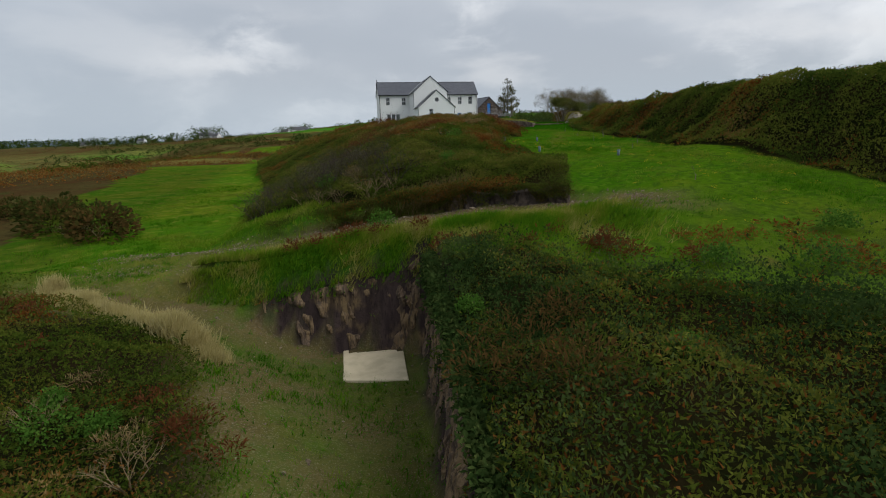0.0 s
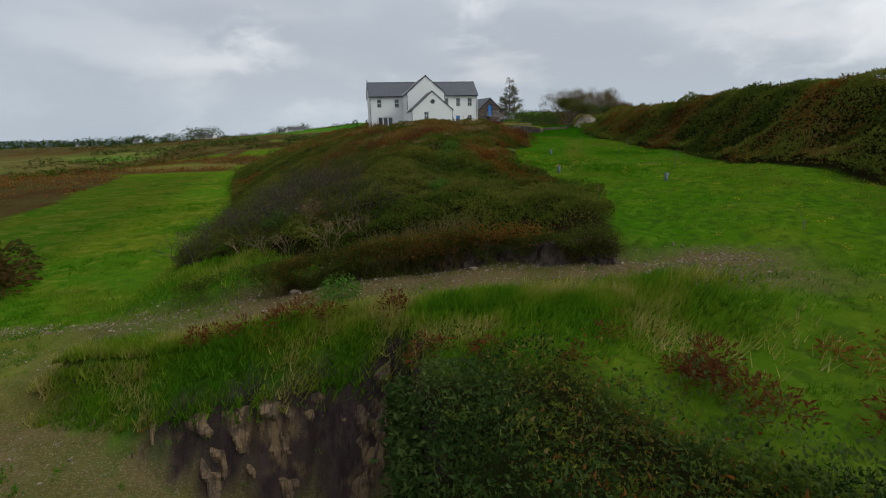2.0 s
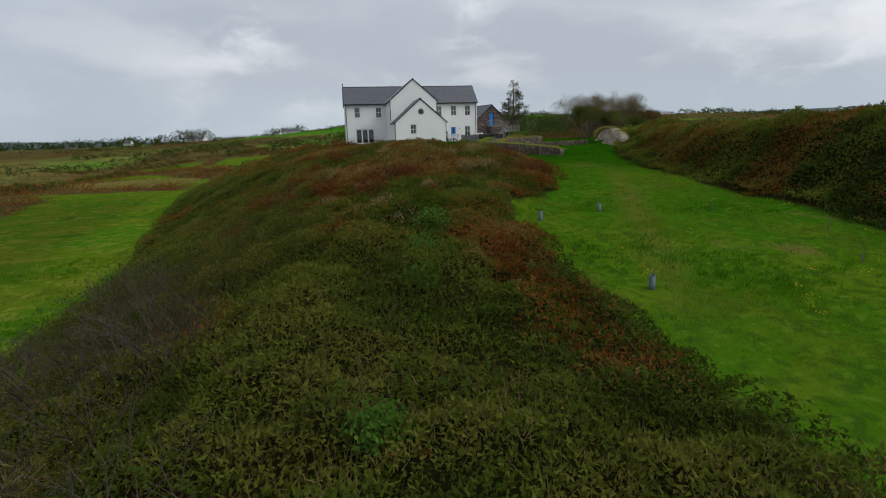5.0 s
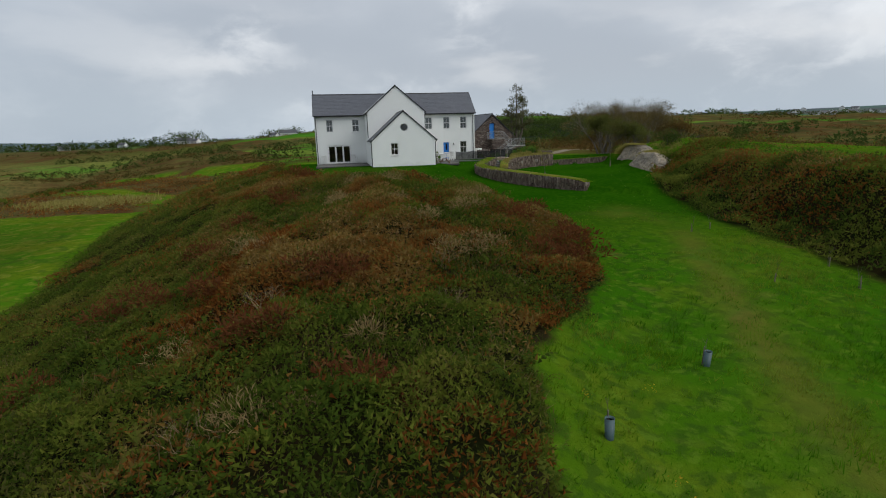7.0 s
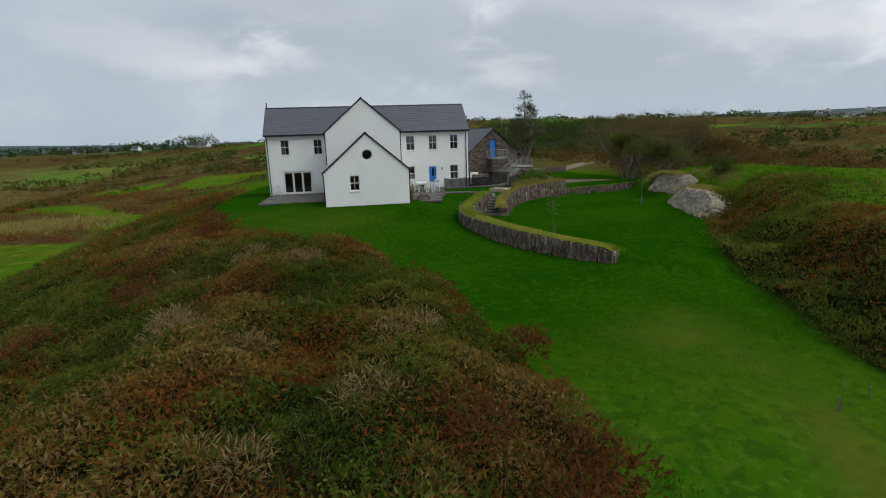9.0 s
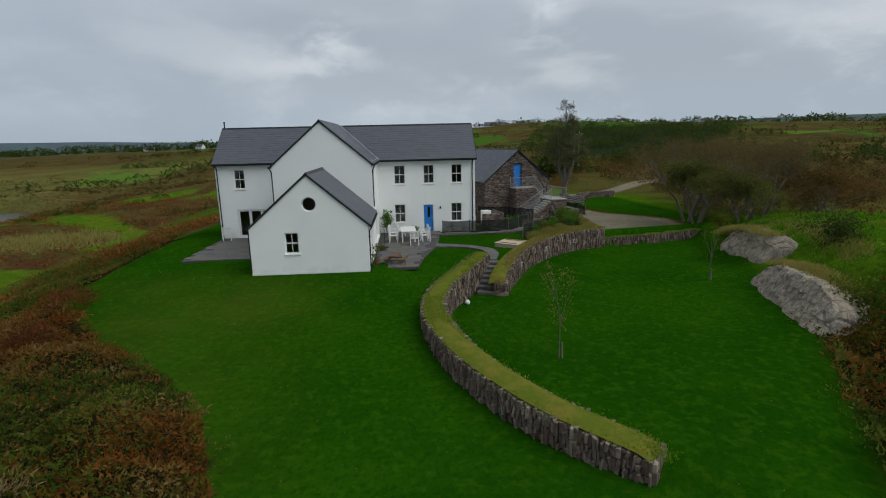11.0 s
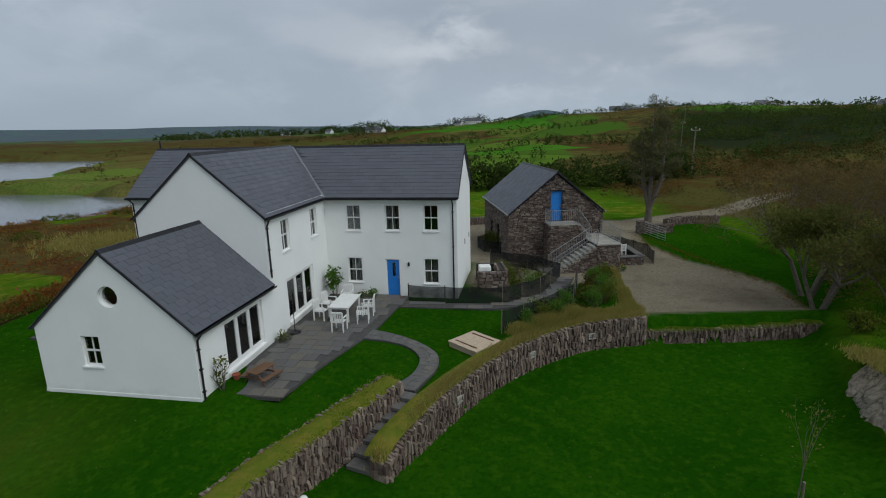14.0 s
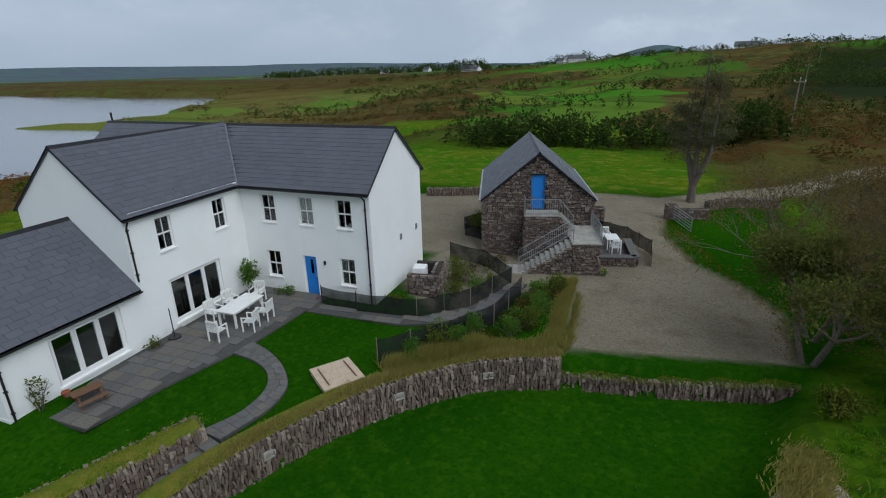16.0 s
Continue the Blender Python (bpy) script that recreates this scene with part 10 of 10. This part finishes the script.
far_house(-77, 795, 26, 11, 6.5, 6)
far_house(-98, 790, 12, 9, 5.5, -30)
far_house(114, 623, 24, 10, 4.5, -12)
far_house(134, 640, 12, 8, 3.2, 20)
far_house(-167, 560, 15, 8, 3.2, 15)
far_house(-154, 554, 8, 6, 2.8, -40)
far_house(240, 560, 16, 9, 3.5, 30)
far_house(330, 520, 14, 8, 3.2, -20)
far_house(-430, 880, 16, 9, 5.0, 10)
far_house(-330, 840, 13, 8, 3.5, -25)
g = random.Random(99)
for k in range(26):
    a, r = radians(g.uniform(38, 66)), g.uniform(1150, 1700)
    far_house(r * math.sin(a), r * math.cos(a) - 10, g.uniform(14, 22), 9, g.choice((3.2, 5.5)), g.uniform(-60, 60), "small white house on the far hillside")

# ---- growth on the western slope ----
def west_w(x, y):
    wob = 3.0 * fbm(x, y, 14, 3, 52)
    lush = np.maximum.reduce([inside(x + wob, y + wob, p).astype(float) for p in LUSH])
    strip = inside(x, y, RUST_STRIP) * 1.0
    a = sm(-30, -36, x + 0.1 * np.clip(y, -60, 40) + wob) * 0.35
    return np.clip(np.maximum(a, strip), 0, 1) * (1 - lush) * (1 - heath_mask(x, y) * 0.7)


ob = shrub_field("bracken", 8000, (-95, -13, -20, 110), west_w, 16, 0.6, 1.5, lambda x, y: 1.0, L_BRACKEN, 0.42, 0.4, 511, 0.3, rnd(512), 0.6)
tagged(ob, "brown bracken on the western slope", "bracken", kind="stuff")
P = []
g = np.random.default_rng(77)
x, y = strew(5200, -64, -36, 30, 54, lambda a, b: np.exp(-(((a + 49) / 8) ** 2 + ((b - 41.5) / 6) ** 2) * 1.5), g)
i = np.repeat(np.arange(len(x)), 8)
P = np.stack([x[i] + g.normal(0, 0.15, len(i)), y[i] + g.normal(0, 0.15, len(i)), height(x, y)[i]], 1)
tagged(blades("tussock_grass", P, np.full(len(i), 0.9), L_STRAW, g.uniform(0, 1, len(i)), 0.06, 0.4, (0.3, 0.1), 78), "pale tussock grass in the wet field", "grass", kind="stuff")
# grass on the bank above the rocks
x, y = strew(5200, 20, 36, -22, 4, lambda a, b: (a > np.interp(b, BANK_Y, BANK_X) + 1.2) * (0.15 + 0.5 * np.clip(fbm(a, b, 4, 3, 181) + 0.4, 0, 1)), g)
i = np.repeat(np.arange(len(x)), 7)
n = len(i)
P = np.stack([x[i] + g.normal(0, 0.13, n), y[i] + g.normal(0, 0.13, n), height(x, y)[i] - 0.03], 1)
tagged(arches("bank_grass", P, g.normal(0.3, 1.3, n), g.uniform(0.22, 0.42, n), np.full(n, 0.02), g.uniform(0.6, 1.3, n), L_FIELD, np.clip(0.45 + 1.2 * fbm(x, y, 5, 3, 182), 0, 1)[i], 183, (1.0, 0.9, 0.5)), "rough green grass on the bank above the rocks", "grass", kind="stuff")
# yellow ragwort in the rough field
x, y = strew(900, -2, 12, -84, -50, lambda a, b: 0.1 + 0 * a, g)
i = np.repeat(np.arange(len(x)), 14)
P = np.stack([x[i] + g.normal(0, 0.09, len(i)), y[i] + g.normal(0, 0.09, len(i)), height(x, y)[i] + 0.3 + g.uniform(-0.05, 0.08, len(i))], 1)
YELLOW = make_leaf("ragwort_flowers", [(0.35, 0.26, 0.02), (0.5, 0.40, 0.04)])
tagged(leaf_cloud("ragwort", P, np.full(len(i), 0.045), YELLOW, g.uniform(0, 1, len(i)), 0.9, 0.6, None, 0.6, 79), "yellow ragwort heads in rough grass", "flowers", kind="stuff")

# slim cypress by the barn terrace
t = thing("cypress", "slim dark cypress beside the barn terrace", "tree", BM @ pose(4.3, 6.1, 0.0))
bm = bmesh.new()
rod(bm, (0, 0, -0.1), (0, 0, 1.9), 0.035, 0.012, 6)
part("trunk", bm, BARK, t)
g = np.random.default_rng(88)
z = g.uniform(0.15, 2.2, 900)
rr = 0.2 * np.sin(np.clip(z / 2.25, 0, 1) * math.pi) ** 0.6 * g.uniform(0.3, 1, 900)
an = g.uniform(0, math.tau, 900)
ob = leaf_cloud("crown", np.stack([rr * np.cos(an), rr * np.sin(an), z], 1), np.full(900, 0.11), L_TREE, g.uniform(0, 1, 900), 0.3, 1.2, None, 0.5, 89)
ob.parent = t

# tall bushes on the slope beside the pit, and rusty fern clumps on the spur
def slope_w(x, y):
    px, py = plan(x, y)
    return in_south(x, y) * sm(9, 3, px) * sm(-112, -100, py) * sm(-8.3, -7.3, px)


ob = shrub_field("bushes", 1500, south_box, slope_w, 210, 0.8, 1.7, lambda x, y: 1 - 0.75 * mixed(x, y), L_GORSE, 0.115, 0.5, 521, 0.4, rnd(522), 1.35)
tagged(ob, "dense dark green bushes beside the pit", "bushes", kind="stuff")
ob = shrub_field("fern_clumps", 520, (-26, 4, -88, -68), lambda x, y: spur_w(x, y) * np.clip(0.1 + 1.8 * fbm(x, y, 2.5, 3, 533), 0, 1), 260, 0.3, 0.65, lambda x, y: 1.0, L_BRACKEN, 0.14, 0.26, 531, 0.2, lambda x, y: 0 * x + 0.1, 0.7)
tagged(ob, "rust-red dead fern clumps on the grassy spur", "bracken", kind="stuff")

# fallen leaves and daisies on the lawn
g = np.random.default_rng(141)
x, y = strew(5200, -12, 24, -36, -1, lambda a, b: lawn_mask(a, b) * (0.25 + 0.6 * np.clip(fbm(a, b, 6, 3, 142), 0, 1)), g)
P = np.stack([x, y, height(x, y) + 0.012], 1)
LITTER = make_leaf("pale_fallen_leaves", [(0.10, 0.14, 0.04), (0.20, 0.18, 0.08), (0.14, 0.16, 0.05)])
tagged(leaf_cloud("leaf_litter", P, np.full(len(x), 0.05), LITTER, g.uniform(0, 1, len(x)), 0.6, 0.3, None, 0.5, 143), "small fallen leaves scattered on the lawn", "leaves", kind="stuff")
# brown leaves drifted along the kerb of the drive
P, h, t = straw_line([(24.6, 12.5), (23.1, 18.5), (23.3, 22.0), (26.6, 9.5), (27.6, 6.2), (27.2, 1.4)], 0.28, 2600, 0.1, 144)
tagged(leaf_cloud("leaf_litter", P + [0, 0, 0.03], np.full(len(P), 0.075), L_BRACKEN, t * 0.5, 0.7, 0.3, None, 0.7, 145), "brown leaves drifted along the drive edge", "leaves", kind="stuff")
# flowers by the front door and the barn stair
for nm, lab, x, y, zz, hues in (("flower_clump", "small pink-flowered plant beside the door", 5.05, -0.35, 0.09, [(0.30, 0.04, 0.10), (0.42, 0.10, 0.16)]), ("flower_clump", "yellow potted flowers at the stair corner", *(BM @ Vector((3.45, -3.45, 0)))[:2], -0.6, [(0.45, 0.32, 0.03), (0.55, 0.42, 0.06)])):
    t = bush(nm, lab, "plant", x, y, 0.2, 0.32, 160, L_BRIGHT, 0.09, int(x * 10), z=zz)
    g = np.random.default_rng(5)
    P = np.stack([g.normal(0, 0.12, 40), g.normal(0, 0.12, 40), g.uniform(0.22, 0.42, 40)], 1)
    ob = leaf_cloud("blossom", P, np.full(40, 0.05), make_leaf(nm + "_petals", hues), g.uniform(0, 1, 40), 0.9, 0.6, None, 0.6, 6)
    ob.parent = t

def tongue_w(x, y):
    px, py = plan(x, y)
    return sm(-5, -3, px) * sm(9, 5, px) * sm(-87, -83, py) * sm(-76.5, -79, py) * np.clip(fbm(x, y, 3, 3, 541) * 1.6 - 0.1, 0, 0.8)


ob = shrub_field("fern_clumps", 2600, (-14, 8, -94, -78), tongue_w, 200, 0.3, 0.6, lambda x, y: 1.0, L_BRACKEN, 0.2, 0.28, 542, 0.2, lambda x, y: 0 * x + 0.2, 0.6)
tagged(ob, "rust-brown dead ferns in the rough field", "bracken", kind="stuff")


# single clumps: rust ferns, tan twig domes
def clumps(name, label, category, spots, mat, size, aspect, per, seed, up=0.4, flat=0.8, tint=0.35, lift=0.02):
    g = np.random.default_rng(seed)
    P, N, T = [], [], []
    for x, y, r in spots:
        for _ in range(3):
            a, q = g.uniform(0, math.tau), r * g.uniform(0.45, 0.8)
            cx, cy = x + r * 0.6 * math.cos(a), y + r * 0.6 * math.sin(a)
            n = int(per * q * q)
            d = g.normal(size=(n, 3))
            d[:, 2] = np.abs(d[:, 2])
            d /= np.linalg.norm(d, axis=1)[:, None]
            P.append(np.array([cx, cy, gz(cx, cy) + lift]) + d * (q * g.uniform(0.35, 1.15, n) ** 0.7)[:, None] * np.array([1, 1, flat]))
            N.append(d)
            # random leaf tone, with top light added into it by upward direction
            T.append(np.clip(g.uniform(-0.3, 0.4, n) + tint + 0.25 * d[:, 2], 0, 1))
    P = np.concatenate(P)
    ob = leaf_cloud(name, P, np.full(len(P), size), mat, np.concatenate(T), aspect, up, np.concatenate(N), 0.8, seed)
    return tagged(ob, label, category, kind="stuff")


L_RUST = make_leaf("dead_fern_fronds", [(0.060, 0.025, 0.012), (0.110, 0.040, 0.016), (0.155, 0.056, 0.020), (0.150, 0.085, 0.034)])
L_TAN = make_leaf("dead_twig_tops", [(0.140, 0.100, 0.042), (0.225, 0.160, 0.068), (0.30, 0.215, 0.10), (0.35, 0.265, 0.13)])
spur_rust = [(-18.6, -72.8, 0.6), (-17.5, -73.0, 0.5), (-15.7, -73.3, 0.7), (-14.9, -73.6, 0.6), (-12.8, -74.2, 0.5), (-12.1, -77.2, 0.5), (-10.9, -78.1, 0.5), (-7.8, -78.4, 0.4), (-6.6, -80.0, 0.7), (-6.4, -80.8, 0.6), (-7.1, -80.3, 0.6), (-6.2, -81.6, 0.8), (-4.5, -82.9, 0.7), (-9.0, -79.0, 0.4)]
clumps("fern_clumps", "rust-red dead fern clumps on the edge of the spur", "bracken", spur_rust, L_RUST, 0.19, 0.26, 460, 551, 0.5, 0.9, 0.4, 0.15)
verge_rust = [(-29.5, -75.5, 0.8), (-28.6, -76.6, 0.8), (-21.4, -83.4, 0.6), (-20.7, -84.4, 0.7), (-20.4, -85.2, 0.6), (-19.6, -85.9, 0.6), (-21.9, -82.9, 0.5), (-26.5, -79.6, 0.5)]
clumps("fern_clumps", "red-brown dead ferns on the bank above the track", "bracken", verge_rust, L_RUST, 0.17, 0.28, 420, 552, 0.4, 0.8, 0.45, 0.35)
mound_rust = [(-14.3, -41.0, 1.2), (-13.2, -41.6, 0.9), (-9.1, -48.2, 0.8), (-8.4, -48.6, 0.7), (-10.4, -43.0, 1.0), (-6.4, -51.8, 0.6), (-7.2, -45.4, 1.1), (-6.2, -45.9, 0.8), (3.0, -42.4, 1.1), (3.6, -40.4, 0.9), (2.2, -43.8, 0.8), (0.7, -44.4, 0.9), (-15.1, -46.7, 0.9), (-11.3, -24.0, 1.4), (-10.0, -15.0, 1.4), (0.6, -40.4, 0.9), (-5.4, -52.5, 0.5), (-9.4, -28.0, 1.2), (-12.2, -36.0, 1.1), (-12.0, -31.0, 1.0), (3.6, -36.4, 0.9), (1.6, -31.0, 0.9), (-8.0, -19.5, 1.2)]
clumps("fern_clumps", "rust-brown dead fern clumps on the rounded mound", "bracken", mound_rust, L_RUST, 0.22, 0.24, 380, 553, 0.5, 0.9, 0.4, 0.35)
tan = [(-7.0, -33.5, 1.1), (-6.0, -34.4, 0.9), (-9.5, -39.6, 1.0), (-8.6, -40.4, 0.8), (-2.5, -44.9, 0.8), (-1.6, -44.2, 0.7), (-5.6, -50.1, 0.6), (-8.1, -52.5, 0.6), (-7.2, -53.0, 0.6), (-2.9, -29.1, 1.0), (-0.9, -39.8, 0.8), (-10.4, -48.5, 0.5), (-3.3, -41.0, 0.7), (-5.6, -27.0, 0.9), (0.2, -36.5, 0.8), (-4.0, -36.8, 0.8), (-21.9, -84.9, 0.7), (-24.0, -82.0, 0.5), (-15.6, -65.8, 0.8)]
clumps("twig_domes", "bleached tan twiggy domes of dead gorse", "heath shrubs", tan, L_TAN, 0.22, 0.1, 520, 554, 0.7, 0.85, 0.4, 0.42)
clumps("dead_brambles", "brown leafless bramble among the dark bushes", "bramble", [(-12.6, -87.4, 1.5), (-12.3, -88.8, 1.3), (-11.0, -86.2, 0.9)], L_UNDER, 0.22, 0.22, 330, 555, 0.6, 1.3, 0.75, 0.6)

# scrub spilling down the side of the pit
g = np.random.default_rng(561)
n = 9000
py = -75.4 - 14 * g.uniform(0, 1, n) ** 1.3
lo = np.interp(py, [-90, -80, -78, -75], [0.45, 0.6, 1.0, 1.6]) * np.clip(0.7 + 0.9 * fbm(py, 0 * py, 1.6, 3, 562), 0.2, 1.5)
px = -8.75 + g.normal(0, 0.16, n) + 0.25 * np.clip(-75 - py, 0, 6) / 6
wy = -36 + (py + 36) * 1.075
wx = px + 0.108 * (py + 36)
P = np.stack([wx, wy, height(wx + 1.5, wy) + 0.1 - lo * g.uniform(0, 1, n)], 1)
tagged(leaf_cloud("scrub", P, np.full(n, 0.2), L_GORSE, g.uniform(0, 1, n), 0.45, -0.1, None, 1.0, 563), "dark scrub spilling down the side of the pit", "scrub", kind="stuff")

# thin grass on the pit floor
def floor_w(x, y):
    px, py = plan(x, y)
    xw = np.interp(py, [-110, -92, -83, -74.6, -69], [-10.8, -11.6, -13.4, -17.2, -30])
    return (px > xw - 1.2) * (px < -9.3) * (py < -70.6) * ~inside(x, y, [(-16.9, -78.6), (-13.8, -79.2), (-13.7, -75.4), (-16.9, -75.0)]) * np.clip(0.45 + 1.5 * fbm(x, y, 2.0, 3, 571), 0.04, 1)


x, y = strew(5500, -30, -12, -94, -68, floor_w, np.random.default_rng(572))
g = np.random.default_rng(573)
i = np.repeat(np.arange(len(x)), 4)
n = len(i)
P = np.stack([x[i] + g.normal(0, 0.1, n), y[i] + g.normal(0, 0.1, n), height(x, y)[i] - 0.03], 1)
tagged(arches("floor_grass", P, g.uniform(0, math.tau, n), g.uniform(0.10, 0.26, n), np.full(n, 0.016), g.uniform(0.6, 1.3, n), L_FIELD, np.clip(0.35 + 1.1 * fbm(x, y, 2.5, 3, 574), 0, 1)[i], 575, (1.0, 0.9, 0.5)), "thin grass on the stony pit floor", "grass", kind="stuff")

# undergrowth of the garden beds
BED_SOIL = [(13.9, -2.6, 0.5), (14.8, -1.9, 0.6), (15.6, -1.1, 0.6), (16.3, -0.3, 0.7), (17.0, 0.6, 0.7), (17.3, 1.6, 0.7), (17.4, 2.7, 0.7), (17.5, 3.6, 0.7), (16.9, 2.0, 0.6), (17.7, 4.3, 0.5), (16.0, -1.6, 0.5), (17.2, -0.3, 0.5)]
clumps("undergrowth", "dark tangled undergrowth in the raised bed", "plants", BED_SOIL, L_UNDER, 0.1, 0.4, 900, 581, 0.4, 0.7, 0.3)
clumps("bed_plants", "bright leafy plants in the raised bed", "plants", [(17.2, 0.2, 0.75), (16.5, 0.0, 0.55), (14.3, -1.6, 0.7), (13.8, -2.2, 0.5), (15.1, -2.3, 0.45), (17.8, 3.9, 0.5)], L_BRIGHT, 0.1, 0.5, 900, 582, 0.5, 1.0, 0.5, 0.15)
clumps("bed_plants", "dark purple-brown shrubs in the raised bed", "plants", [(17.0, 2.4, 0.75), (17.5, 3.2, 0.65), (16.7, 1.4, 0.55)], L_AUTUMN, 0.09, 0.5, 900, 583, 0.5, 1.2, 0.1, 0.15)
fenced = [(12.2, 6.6, 0.7), (12.7, 5.6, 0.7), (13.4, 7.2, 0.7), (13.6, 8.8, 0.6), (12.4, 4.2, 0.6), (13.2, 5.0, 0.5), (12.9, 8.2, 0.6), (11.6, 3.4, 0.5)]
clumps("bed_plants", "mixed green plants and seed heads behind the fence", "plants", fenced, L_UNDER, 0.11, 0.35, 700, 584, 0.5, 1.1, 0.15)
clumps("bed_plants", "pale green stalks behind the mesh fence", "plants", [(x + 0.3, y - 0.2, r * 0.7) for x, y, r in fenced[::2]], L_BRIGHT, 0.1, 0.3, 600, 585, 0.7, 1.3, 0.5, 0.1)
